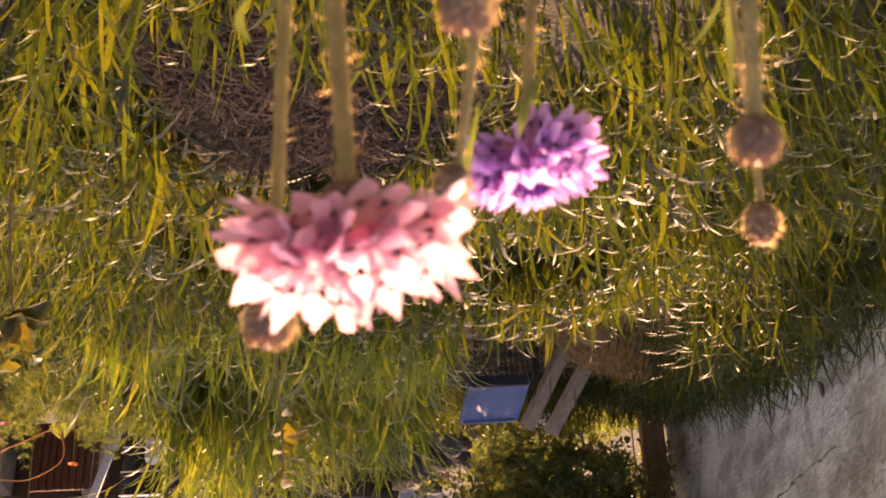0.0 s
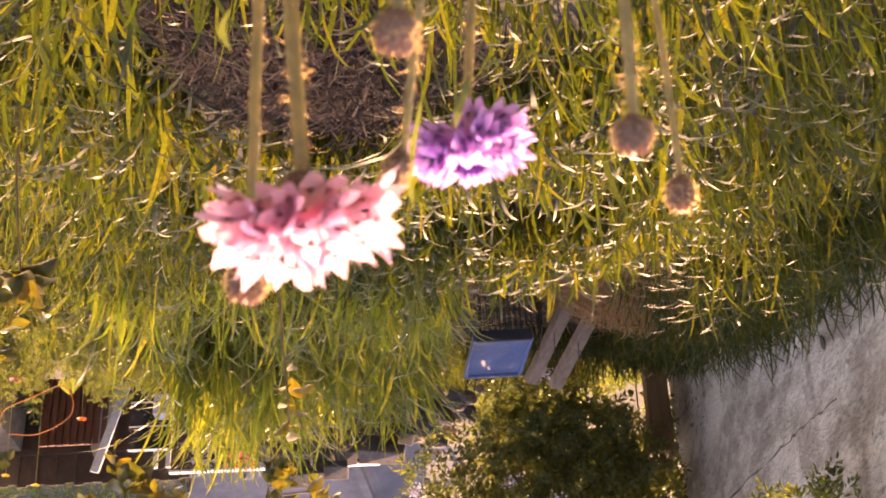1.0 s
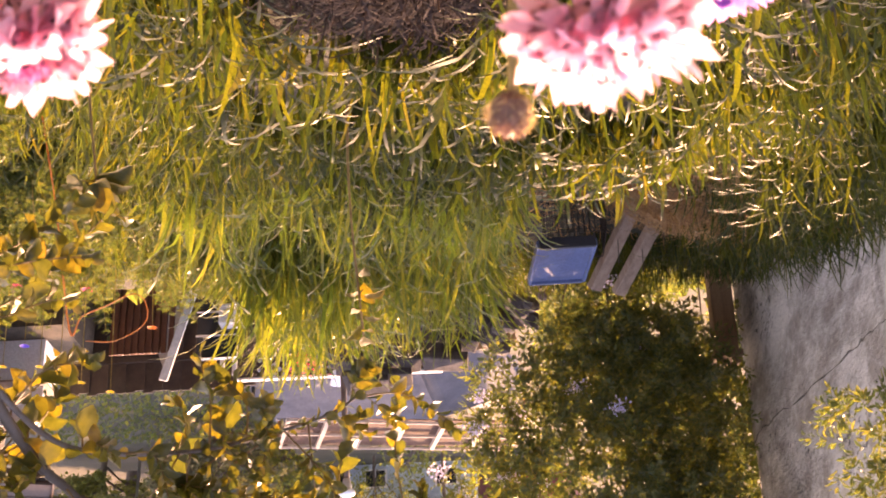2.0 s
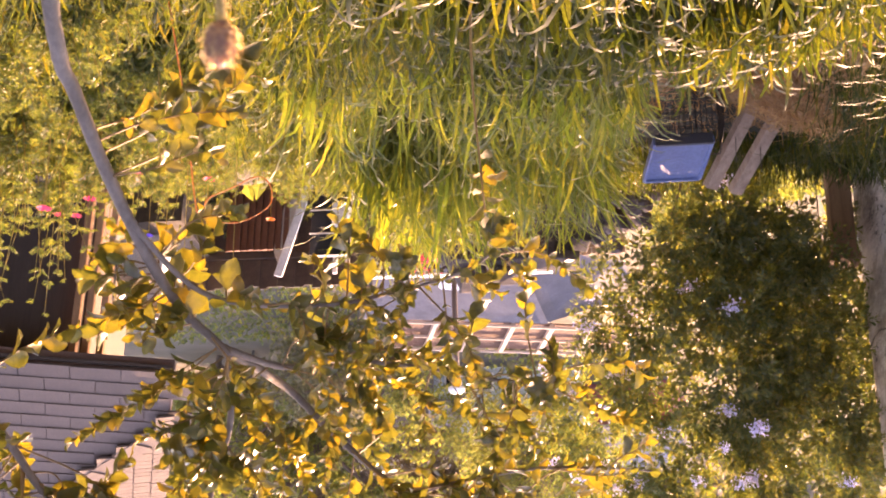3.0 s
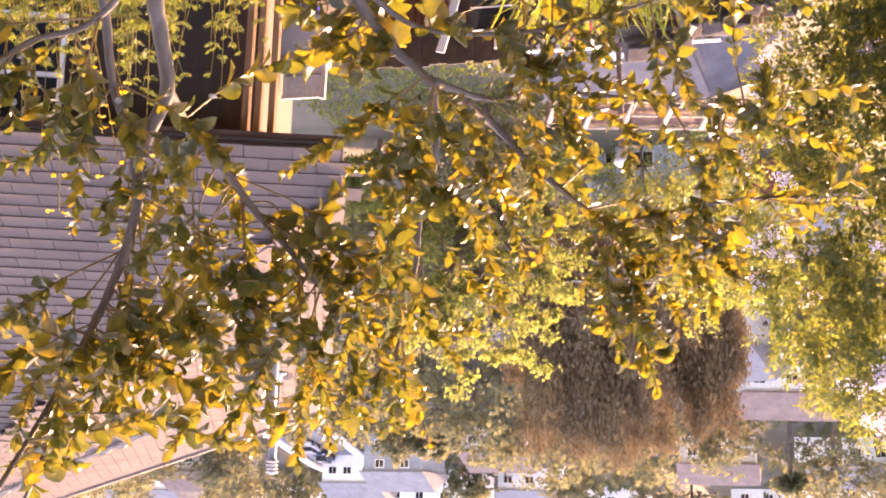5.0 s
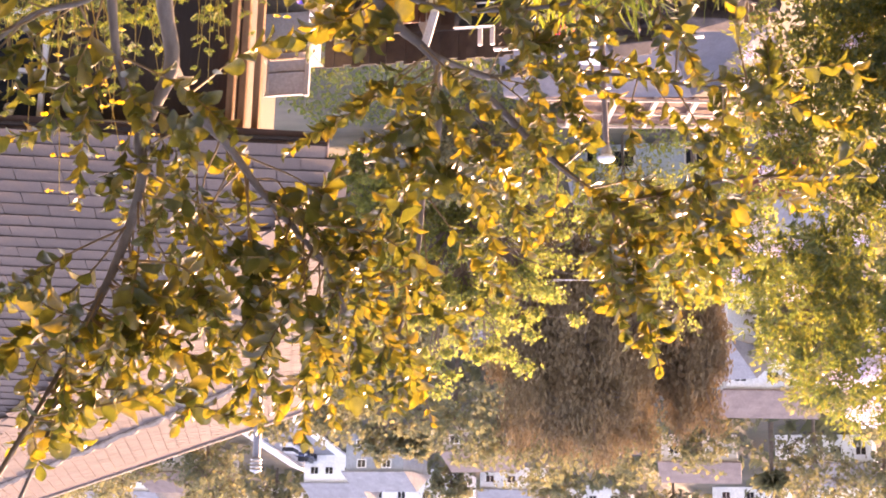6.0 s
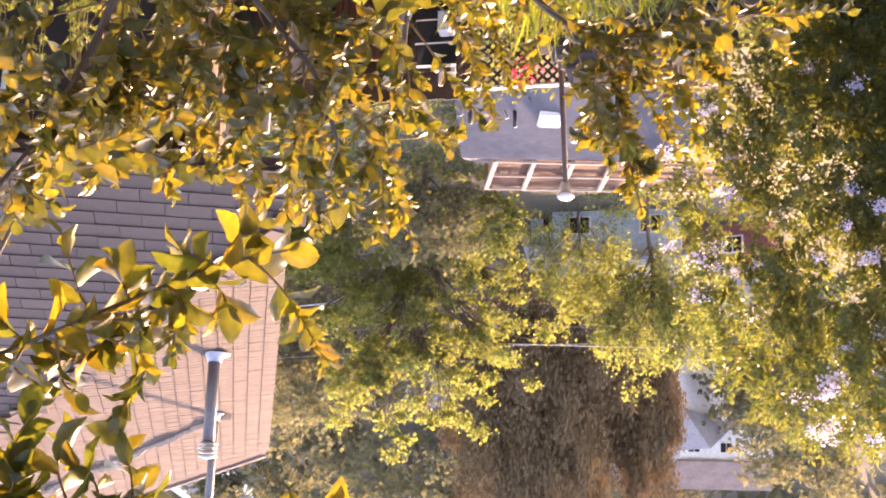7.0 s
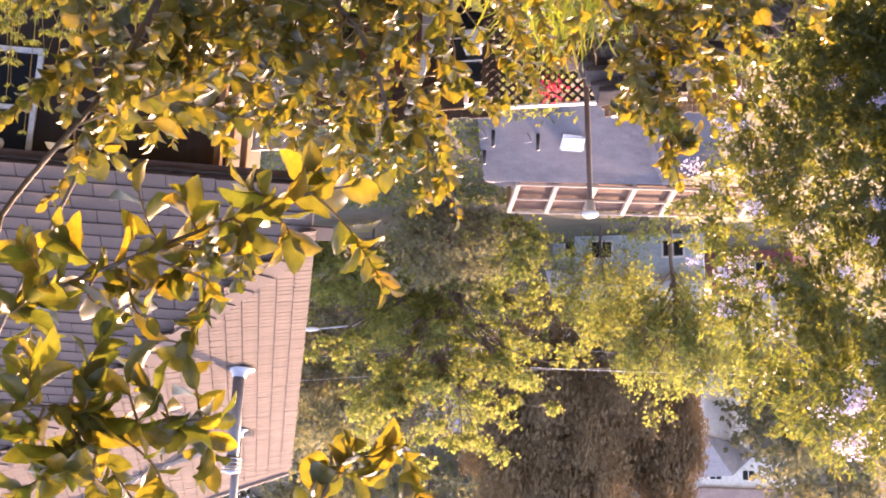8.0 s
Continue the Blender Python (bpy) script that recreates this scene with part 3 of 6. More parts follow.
# ---- cornflowers close to the camera ----
def floret_mesh(name, mat, length, flare, lobes):
    """A slender tube that opens into a fan of long pointed lobes, each folded along its middle; +z is its way out."""
    v, f, m = [], [], lobes * 2
    squash = 0.55
    for z, r in ((0.0, 0.03), (0.28, 0.06), (0.5, 0.26), (0.74, 0.62)):
        v += [(r * flare * squash * math.cos(2 * math.pi * k / m), r * flare * math.sin(2 * math.pi * k / m), length * z * (1.06 if k % 2 else 1)) for k in range(m)]
    f += [(j * m + k, j * m + (k + 1) % m, (j + 1) * m + (k + 1) % m, (j + 1) * m + k) for j in range(3) for k in range(m)]
    for k in range(0, m, 2):
        a, ring = 2 * math.pi * (k + 1) / m, 3 * m
        half = 0.9 * math.pi / lobes
        l, c, r = ring + k, ring + k + 1, ring + (k + 2) % m
        i = len(v)
        long = 1.0 + 0.09 * math.sin(2.3 * k + lobes)
        for da, rr, zz in ((-half, 0.78, 0.83), (0, 0.74, 0.84), (half, 0.78, 0.83), (-half * 0.55, 0.93, 0.93), (0, 0.89, 0.94), (half * 0.55, 0.93, 0.93), (0.05, 1.06 * long, 1.0 * long)):
            v.append((flare * rr * math.cos(a + da) * squash, flare * rr * math.sin(a + da), length * zz))
        f += [(l, i, i + 1, c), (c, i + 1, i + 2, r), (i, i + 3, i + 4, i + 1), (i + 1, i + 4, i + 5, i + 2), (i + 3, i + 6, i + 4), (i + 4, i + 6, i + 5)]
    return mesh_of(name, v, f, mat, True)


def hairy(line, radius, n, length):
    i = rng.integers(0, len(line), n)
    ax = rng.normal(size=(n, 3))
    ax /= np.linalg.norm(ax, axis=1)[:, None]
    hair = ([(-0.035, 0, 0), (0.035, 0, 0), (0, 1, 0)], [(0, 1, 2)])
    p = line[i] + (line[np.minimum(i + 1, len(line) - 1)] - line[i]) * rng.uniform(0, 1, n)[:, None]
    return scatter(hair, turns(ax), p + ax * radius * 0.8, length * rng.uniform(0.5, 1.3, n))


def bud_at(ob, base, axis, r, h, part_name="bud"):
    """A scaly oval bud: overlapping pointed scales on an egg."""
    axis = Vector(axis).normalized()
    m = Matrix.Translation(base) @ axis.to_track_quat("Z", "Y").to_matrix().to_4x4()
    v, f, n = [], [], 12
    prof = [(0.0, 0.25), (0.08, 0.62), (0.3, 0.98), (0.52, 1.0), (0.75, 0.78), (0.92, 0.45), (1.0, 0.18)]
    for z, q in prof:
        v += [(r * q * math.cos(2 * math.pi * k / n), r * q * math.sin(2 * math.pi * k / n), h * z) for k in range(n)]
    f += [(j * n + k, j * n + (k + 1) % n, (j + 1) * n + (k + 1) % n, (j + 1) * n + k) for j in range(len(prof) - 1) for k in range(n)]
    f += [tuple((len(prof) - 1) * n + k for k in range(n))]
    pieces = [(np.array([m @ Vector(q) for q in v]), f)]
    sc = ([(-0.5, 0, 0), (0.5, 0, 0), (0.42, 0.6, 0.12), (0, 1.1, 0.1), (-0.42, 0.6, 0.12)], [(0, 1, 2, 3, 4)])
    locs, rots = [], []
    for j, (z, q) in enumerate(((0.06, 0.6), (0.22, 0.92), (0.4, 1.02), (0.58, 0.98), (0.74, 0.8))):
        for k in range(9):
            a = 2 * math.pi * (k + 0.5 * (j % 2)) / 9
            nrm = Vector((math.cos(a), math.sin(a), 0.2))
            x = Vector((-math.sin(a), math.cos(a), 0))
            yv = nrm.cross(x).normalized() * -1
            yv = yv if yv.z > 0 else -yv
            loc = m @ Vector((r * q * math.cos(a), r * q * math.sin(a), h * z))
            R = m.to_3x3() @ Matrix((x, yv, x.cross(yv))).transposed()
            locs.append(loc), rots.append(np.array(R))
    bud = part_mesh(part_name, mesh_of(part_name, *join(pieces), M_BUD, True), ob)
    sc_me = mesh_of("scale", np.array(sc[0]) * r * 0.62, sc[1], M_BUD)
    for loc, R in zip(locs, rots):
        o = part_mesh("scale", sc_me, bud)
        o.matrix_basis = Matrix.Translation(loc) @ Matrix(R.tolist()).to_4x4()
    k = 420
    a, z = rng.uniform(0, 2 * np.pi, k), rng.uniform(0.05, 0.95, k)
    q = np.interp(z, [p[0] for p in prof], [p[1] for p in prof])
    loc = np.c_[r * q * np.cos(a), r * q * np.sin(a), h * z]
    ax = np.c_[np.cos(a), np.sin(a), 0.6 + 0 * a]
    R = np.array(m.to_3x3())
    hair = ([(-0.05, 0, 0), (0.05, 0, 0), (0, 1, 0)], [(0, 1, 2)])
    part_mesh("fringe", mesh_of("fringe", *scatter(hair, turns(ax @ R.T), loc @ R.T + np.array(base), 0.2 * h * rng.uniform(0.6, 1.3, k)), M_HAIR), bud, kind="stuff")
    return bud


def stem_line(points, n=8):
    """A smooth line through unevenly spaced points that does not swing past them."""
    p = np.array(points, float)
    t = np.r_[0, np.cumsum(np.linalg.norm(np.diff(p, axis=0), axis=1))]
    m = np.gradient(p, t, axis=0)
    out = []
    for i in range(len(p) - 1):
        h = t[i + 1] - t[i]
        for s in np.linspace(0, 1, n, endpoint=False):
            out.append((2 * s**3 - 3 * s**2 + 1) * p[i] + (s**3 - 2 * s**2 + s) * h * m[i] + (3 * s**2 - 2 * s**3) * p[i + 1] + (s**3 - s**2) * h * m[i + 1])
    return np.array(out + [p[-1]])


def stem_of(ob, points, r):
    line = stem_line(points, 8)
    st = part_mesh("stem", mesh_of("stem", *tube(line, r * 1.15, r, 9), M_STEM, True), ob)
    part_mesh("hairs", mesh_of("hairs", *hairy(line[-26:], r, 340, 0.0027), M_HAIR), st, kind="stuff")


def strap_leaf(ob, a, b, c, w):
    line = smooth_line([a, b, c], 6)
    n = len(line)
    s = np.linspace(0, 1, n)
    half = w * np.sin(np.pi * (0.12 + 0.86 * s)) / 2
    side = np.array([0.9, 0.3, 0.2])
    v = np.concatenate([line - side * half[:, None], line + [0, 0, -w * 0.15], line + side * half[:, None]])
    f = [(k * n + i, k * n + i + 1, (k + 1) * n + i + 1, (k + 1) * n + i) for k in (0, 1) for i in range(n - 1)]
    part_mesh("leaf", mesh_of("leaf", v, f, M_HERB, True), ob)


def down_to_ground(base, low):
    """The line of a stem from the soil up to the head at base, by way of low."""
    (bx, by, bz), (lx, ly, lz) = base, low
    g = float(land(lx, ly))
    k = 0.09 / math.dist(base, low)
    fx, fy, fz = lx + (lx - bx) * k, ly + (ly - by) * k * 0.6, lz + (lz - bz) * k
    return [(fx, fy * 0.85, g - 0.03), (fx, fy * 0.92, (fz + g) / 2), (fx, fy, fz), low, base]


def cornflower(base, low, axis, r, mats, label, outer, inner, lobes=6, stem_r=0.00125):
    ob = thing("cornflower", label, "flower", "cornflowers")
    stem_of(ob, down_to_ground(base, low), stem_r)
    axis = Vector(axis).normalized()
    bud_at(ob, Vector(base) - axis * 0.001, axis, r * 0.23, r * 0.46, "involucre")
    q = axis.to_track_quat("Z", "Y").to_matrix().to_4x4()
    own = np.random.default_rng(outer + inner)
    big = [floret_mesh("floret", mats[0], r * l, r * w, lobes) for l, w in ((1.0, 0.55), (0.80, 0.42), (0.97, 0.58))]
    thin = [floret_mesh("inner_floret", mats[1], r * l, r * 0.11, 5) for l in (0.5, 0.62)]
    loc = Matrix.Translation(Vector(base) + axis * r * 0.36)
    for k in range(outer):
        ring = k % 3
        tilt = (own.uniform(76, 92), own.uniform(64, 80), own.uniform(48, 64))[ring]
        t = pose(0, 0, 0, 0, 0, 137.5 * k + own.uniform(-9, 9)) @ pose(0, 0, 0, 0, tilt, 0)
        p = part_mesh("floret", big[(0, 2, 1)[ring]], ob)
        p.matrix_basis = loc @ q @ t @ pose(0, 0, 0, own.uniform(-9, 9), own.uniform(-9, 9), own.uniform(0, 360)) @ Matrix.Scale(own.uniform(0.86, 1.06), 4)
    for k in range(inner):
        t = pose(0, 0, 0, 0, 0, 137.5 * k) @ pose(0, 0, 0, 0, own.uniform(3, 36), 0)
        p = part_mesh("inner_floret", thin[k % 2], ob)
        p.matrix_basis = loc @ q @ t
    return ob


PINK, VIOLET = (M_PINK, M_PINKIN), (M_PURPLE, M_PURPIN)
cornflower((0.009, 0.138, -0.097), (0.010, 0.128, -0.120), (0.0, 0.40, 0.92), 0.0155, PINK, "pale pink cornflower in full bloom on a hairy stem", 21, 30, 8)
cornflower((-0.021, 0.196, -0.150), (-0.023, 0.184, -0.171), (-0.04, 0.36, 0.93), 0.0136, VIOLET, "violet cornflower with ragged petals on a slender stem", 27, 30, 8, 0.0010)
cornflower((0.109, 0.162, -0.117), (0.111, 0.150, -0.142), (-0.1, 0.2, 1), 0.0135, PINK, "pink cornflower standing apart from the others", 24, 20, 7)


def budded(base, low, axis, r, h, label, stem_r=0.00105):
    ob = thing("cornflower_bud", label, "flower bud", "cornflower buds")
    stem_of(ob, down_to_ground(base, low), stem_r)
    bud_at(ob, base, axis, r, h)
    return ob


L = "closed hairy brown cornflower bud on a thin stem"
budded((-0.0480, 0.1450, -0.1120), (-0.0470, 0.1350, -0.1240), (0.05, 0.5, 0.8), 0.0033, 0.0072, L)
budded((-0.0780, 0.2450, -0.1640), (-0.0740, 0.2250, -0.1970), (0.05, 0.37, 0.93), 0.0037, 0.0100, L, 0.0009)
budded((-0.0070, 0.1740, -0.1261), (-0.0109, 0.1560, -0.1432), (0.36, 0.6, 0.7), 0.0027, 0.0078, L, 0.0008)
budded((0.0230, 0.1750, -0.1030), (0.0200, 0.1550, -0.1460), (0.15, 0.35, 0.9), 0.0037, 0.0082, L)
budded((-0.0080, 0.1219, -0.1182), (-0.0088, 0.1186, -0.1243), (0.15, 0.7, 0.7), 0.0036, 0.0074, L)
budded((0.1450, 0.1920, -0.0300), (0.1442, 0.1800, -0.0480), (0.03, 0.3, 1), 0.0031, 0.0092, L)
lf = thing("cornflower_foliage", "narrow grey-green leaves among the cornflower stems", "leaves")
strap_leaf(lf, (-0.0209, 0.1727, -0.1427), (-0.0190, 0.1761, -0.1387), (-0.0177, 0.1792, -0.1349), 0.0024)
strap_leaf(lf, (-0.0112, 0.1755, -0.1404), (-0.0081, 0.1842, -0.1290), (-0.0085, 0.1891, -0.1216), 0.0017)
strap_leaf(lf, (-0.0106, 0.1668, -0.1506), (-0.0090, 0.1694, -0.1479), (-0.0089, 0.1743, -0.1420), 0.0016)
strap_leaf(lf, (0.0270, 0.1617, -0.1541), (0.0288, 0.1644, -0.1509), (0.0271, 0.1673, -0.1480), 0.0020)
strap_leaf(lf, (-0.0552, 0.1711, -0.1591), (-0.0525, 0.1754, -0.1552), (-0.0480, 0.1797, -0.1517), 0.0016)
strap_leaf(lf, (-0.0523, 0.1603, -0.1490), (-0.0530, 0.1663, -0.1420), (-0.0532, 0.1722, -0.1347), 0.0014)


# ---- the young tree before the view ----
tree = thing("garden_tree", "young tree with yellow-green toothed leaves, lit from behind", "tree")
BOUGHS = []


def bough(points, thick, thin_end):
    """One limb: the line it grows along and the radius at each end."""
    BOUGHS.append((points, thick, thin_end))


bough([(0.86, 1.32, -1.85), (0.855, 1.40, -1.3), (0.862, 1.50, -1.0), (0.87, 1.594, -0.898), (0.863, 1.642, -0.866), (0.84, 1.735, -0.781), (0.803, 1.86, -0.68), (0.757, 1.936, -0.607), (0.719, 1.961, -0.575), (0.689, 1.98, -0.546)], 0.0155, 0.0065)
bough([(0.700, 1.985, -0.56), (0.71, 2.06, -0.55), (0.73, 2.147, -0.47), (0.757, 2.164, -0.383), (0.769, 2.184, -0.285), (0.795, 2.199, -0.167), (0.804, 2.203, -0.118), (0.766, 2.223, -0.042), (0.746, 2.234, 0.026)], 0.0075, 0.0018)
bough([(0.70, 1.985, -0.56), (0.63, 2.11, -0.565), (0.549, 2.17, -0.594), (0.411, 2.221, -0.594), (0.264, 2.241, -0.571), (0.187, 2.243, -0.573)], 0.0065, 0.0018)
bough([(0.70, 1.985, -0.56), (0.642, 2.20, -0.551), (0.573, 2.284, -0.488), (0.449, 2.329, -0.393), (0.373, 2.335, -0.403), (0.222, 2.337, -0.43), (0.075, 2.336, -0.43), (-0.01, 2.334, -0.422)], 0.008, 0.0016)
bough([(0.449, 2.329, -0.393), (0.431, 2.398, -0.323), (0.393, 2.425, -0.2), (0.369, 2.441, -0.097)], 0.004, 0.0014)
bough([(1.0, 1.45, -2.0), (1.02, 1.56, -1.2), (1.023, 1.618, -0.647), (1.028, 1.665, -0.542), (1.026, 1.699, -0.461), (1.054, 1.707, -0.399), (1.075, 1.713, -0.348), (1.074, 1.728, -0.3), (1.09, 1.736, -0.233), (1.116, 1.739, -0.157), (1.144, 1.735, -0.089), (1.177, 1.726, -0.013), (1.184, 1.728, 0.06)], 0.015, 0.004)
bough([(1.026, 1.699, -0.461), (1.033, 1.80, -0.426), (0.995, 1.859, -0.378), (0.957, 1.892, -0.321), (0.901, 1.932, -0.254), (0.851, 1.964, -0.186), (0.817, 1.993, -0.081)], 0.009, 0.003)
bough([(1.08, 1.42, -2.0), (1.066, 1.5, -1.0), (1.068, 1.545, -0.617), (1.072, 1.588, -0.523), (1.073, 1.619, -0.449), (1.06, 1.651, -0.381), (1.049, 1.70, -0.328)], 0.009, 0.005)
bough([(1.066, 1.54, -0.75), (1.018, 1.534, -0.573), (1.069, 1.537, -0.502), (1.143, 1.506, -0.466), (1.203, 1.489, -0.409)], 0.006, 0.003)
bough([(1.177, 1.726, -0.013), (1.17, 1.5, 0.25), (1.095, 1.342, 0.42), (1.066, 1.358, 0.41), (0.96, 1.401, 0.349), (0.875, 1.427, 0.304), (0.773, 1.452, 0.258), (0.711, 1.467, 0.241)], 0.004, 0.0014)
bough([(1.17, 1.5, 0.25), (1.067, 1.32, 0.511), (0.999, 1.362, 0.515), (0.937, 1.398, 0.533), (0.839, 1.44, 0.514)], 0.003, 0.0012)
bough([(1.184, 1.728, 0.06), (1.32, 1.72, 0.5), (1.2, 1.72, 0.92), (0.95, 1.726, 0.88), (0.84, 1.727, 0.68), (0.803, 1.728, 0.565), (0.777, 1.731, 0.521), (0.721, 1.744, 0.508)], 0.003, 0.0012)
bough([(0.84, 1.735, -0.781), (0.80, 1.83, -0.70), (0.707, 1.922, -0.628), (0.537, 1.97, -0.626), (0.402, 1.989, -0.656), (0.301, 1.994, -0.688), (0.224, 1.985, -0.737)], 0.006, 0.0016)
lines = [smooth_line(p, 7) for p, _, _ in BOUGHS]
for n, (ln_, (_, a, b)) in enumerate(zip(lines, BOUGHS)):
    part_mesh("trunk" if n == 0 else "limb", mesh_of("limb", *tube(ln_, a, b, 9, 0.03), M_BARK, True), tree)
TWIGS = [  # limb, number of twigs, first share of the limb, reach, leaf length
    (0, 7, 0.78, 0.2, 0.032), (1, 30, 0.08, 0.27, 0.031), (2, 26, 0.12, 0.2, 0.031), (3, 28, 0.22, 0.22, 0.031), (4, 14, 0.1, 0.2, 0.030),
    (5, 28, 0.5, 0.25, 0.032), (6, 36, 0.12, 0.3, 0.031), (7, 10, 0.6, 0.2, 0.032), (8, 12, 0.3, 0.18, 0.034), (9, 7, 0.5, 0.12, 0.036),
    (10, 7, 0.4, 0.13, 0.036), (11, 2, 0.88, 0.05, 0.044), (12, 17, 0.3, 0.15, 0.030),
]
lpos, lax, lsz, lnm = [], [], [], []
# height of the crown's uneven top along x, at 2.6 m; nearer shoots stand a little higher
CROWN_X = (-0.1, 0.0, 0.1, 0.2, 0.3, 0.4, 0.5, 0.6, 0.75, 0.86, 0.95, 1.05, 1.2, 1.35, 1.6)
CROWN_Z = (-0.56, -0.48, -0.37, -0.28, -0.21, -0.12, -0.23, -0.2, -0.08, -0.01, -0.06, -0.03, -0.08, 0.0, 0.02)


def under_crown(line):
    """The shoot cut back to where it stays under the top of the crown; None where nothing is left."""
    cap = np.interp(line[:, 0], CROWN_X, CROWN_Z) + 0.18 * (2.6 - line[:, 1]) - 0.035
    out = np.nonzero(line[:, 2] > cap)[0]
    if len(out) == 0:
        return line
    if out[0] < 3:
        return None
    return line[: out[0]]


def leaf_shoot(line, leaf, first=0.12, gap=0.0066):
    """Leaves set in a spiral along a shoot, closing up and shrinking towards the tip."""
    seg = np.linalg.norm(np.diff(line, axis=0), axis=1)
    run = np.concatenate([[0], np.cumsum(seg)])
    k = max(6, int(run[-1] * (1 - first) / gap))
    turn_by = rng.uniform(0, 6.28)
    for j in range(k):
        u = first + (1 - first) * (j / (k - 1)) ** 0.85
        i = min(np.searchsorted(run, u * run[-1], side="right") - 1, len(line) - 2)
        p = line[i] + (line[i + 1] - line[i]) * (u * run[-1] - run[i]) / (seg[i] + 1e-9)
        d = (line[i + 1] - line[i]) / (seg[i] + 1e-9)
        e1 = np.cross(d, [0.2, 0.9, 0.3])
        e1 /= np.linalg.norm(e1) + 1e-9
        e2 = np.cross(d, e1)
        w = turn_by + 2.4 * j
        out = e1 * math.cos(w) + e2 * math.sin(w)
        lpos.append(p)
        lax.append(d * (0.8 + 0.7 * u**3) + out * 0.72 + rng.normal(size=3) * 0.22)
        lnm.append(d * 0.7 - out * 0.55 + np.array([-0.05, -0.1, 0.45]) + rng.normal(size=3) * 0.4)
        lsz.append(1.03 * leaf * rng.uniform(0.7, 1.3) * (1 - 0.4 * u**4) * (0.75 + 0.25 * min(1, 4 * u)))


for limb, count, first, reach, leaf in TWIGS:
    ln_ = lines[limb]
    for _ in range(count):
        s = rng.uniform(first, 1) * (len(ln_) - 1)
        i = min(int(s), len(ln_) - 2)
        a = ln_[i] + (ln_[i + 1] - ln_[i]) * (s - i)
        way = (ln_[i + 1] - ln_[i]) / (np.linalg.norm(ln_[i + 1] - ln_[i]) + 1e-9)
        d = way * 0.35 + rng.normal(size=3) * [0.68, 0.68, 0.45] + [0, 0.0, 0.55]
        d /= np.linalg.norm(d)
        q = reach * rng.uniform(0.4, 1.3)
        mid = a + d * q * 0.5 + rng.normal(size=3) * 0.018
        end = a + d * q + [0, 0, 0.22 * q] + rng.normal(size=3) * 0.02
        tl = smooth_line([a, mid, end], 6)
        tl = tl if limb in (9, 10, 11) else under_crown(tl)
        if tl is None:
            continue
        part_mesh("twig", mesh_of("twig", *tube(tl, 0.0019, 0.0008, 5), M_TWIG, True), tree)
        leaf_shoot(tl, leaf, 0.3)
every = np.concatenate(lines)
for tip in ((0.71, 1.85, -1.03), (0.74, 1.8, -0.91), (0.68, 1.9, -1.02), (0.87, 1.9, -0.67), (0.79, 1.95, -0.64), (0.83, 1.95, -0.6), (0.57, 2.1, -0.74), (0.5, 2.1, -0.74), (0.66, 1.7, -0.85), (0.68, 1.7, -0.78), (0.65, 1.8, -0.72), (0.52, 2.0, -0.78), (0.47, 2.0, -0.75), (0.29, 2.2, -0.74), (0.21, 2.2, -0.76), (-0.01, 2.3, -0.51), (0.03, 2.25, -0.6), (0.03, 2.3, -0.48), (0.23, 2.3, -0.17), (0.29, 2.35, -0.18), (0.37, 2.35, -0.11), (0.03, 2.3, -0.45), (0.74, 2.1, 0.02), (0.84, 2.1, -0.01)):
    tip = np.array(tip)
    root = every[np.argmin(np.linalg.norm(every - tip, axis=1) + 10 * (np.linalg.norm(every - tip, axis=1) < 0.06))]
    tl = smooth_line([root, (root + tip) / 2 + rng.normal(size=3) * 0.012, tip, tip + (tip - root) * 0.15 + rng.normal(size=3) * 0.015], 6)
    tl = under_crown(tl)
    if tl is None:
        continue
    part_mesh("twig", mesh_of("twig", *tube(tl, 0.002, 0.0008, 5), M_TWIG, True), tree)
    leaf_shoot(tl, 0.042, 0.3, 0.011)
for tip in ((1.03, 1.38, 0.47), (0.97, 1.4, 0.5), (0.93, 1.42, 0.45), (1.01, 1.45, 0.55), (0.89, 1.45, 0.53), (1.05, 1.4, 0.39), (0.96, 1.42, 0.4), (1.04, 1.38, 0.54), (0.88, 1.45, 0.45), (0.77, 1.72, 0.5), (0.81, 1.72, 0.54), (0.74, 1.74, 0.54), (0.83, 1.45, 0.34), (0.77, 1.45, 0.31), (1.01, 1.3, 0.36), (1.0, 1.36, 0.33), (1.02, 1.34, 0.4), (0.96, 1.42, 0.23), (0.9, 1.45, 0.26), (0.83, 1.46, 0.24), (0.75, 1.47, 0.21), (0.94, 1.36, 0.44), (1.01, 1.34, 0.47), (0.95, 1.36, 0.5), (0.92, 1.4, 0.53), (1.0, 1.36, 0.55), (0.97, 1.38, 0.57), (0.91, 1.4, 0.41), (0.9, 1.44, 0.35)):
    tip = np.array(tip)
    gaps_ = np.linalg.norm(every - tip, axis=1)
    root = every[np.argmin(gaps_ + 10 * (gaps_ < 0.05))]
    tl = smooth_line([root, (root + tip) / 2 + rng.normal(size=3) * 0.01, tip], 6)
    part_mesh("twig", mesh_of("twig", *tube(tl, 0.0018, 0.0008, 5), M_TWIG, True), tree)
    leaf_shoot(tl, 0.049, 0.25, 0.0125)
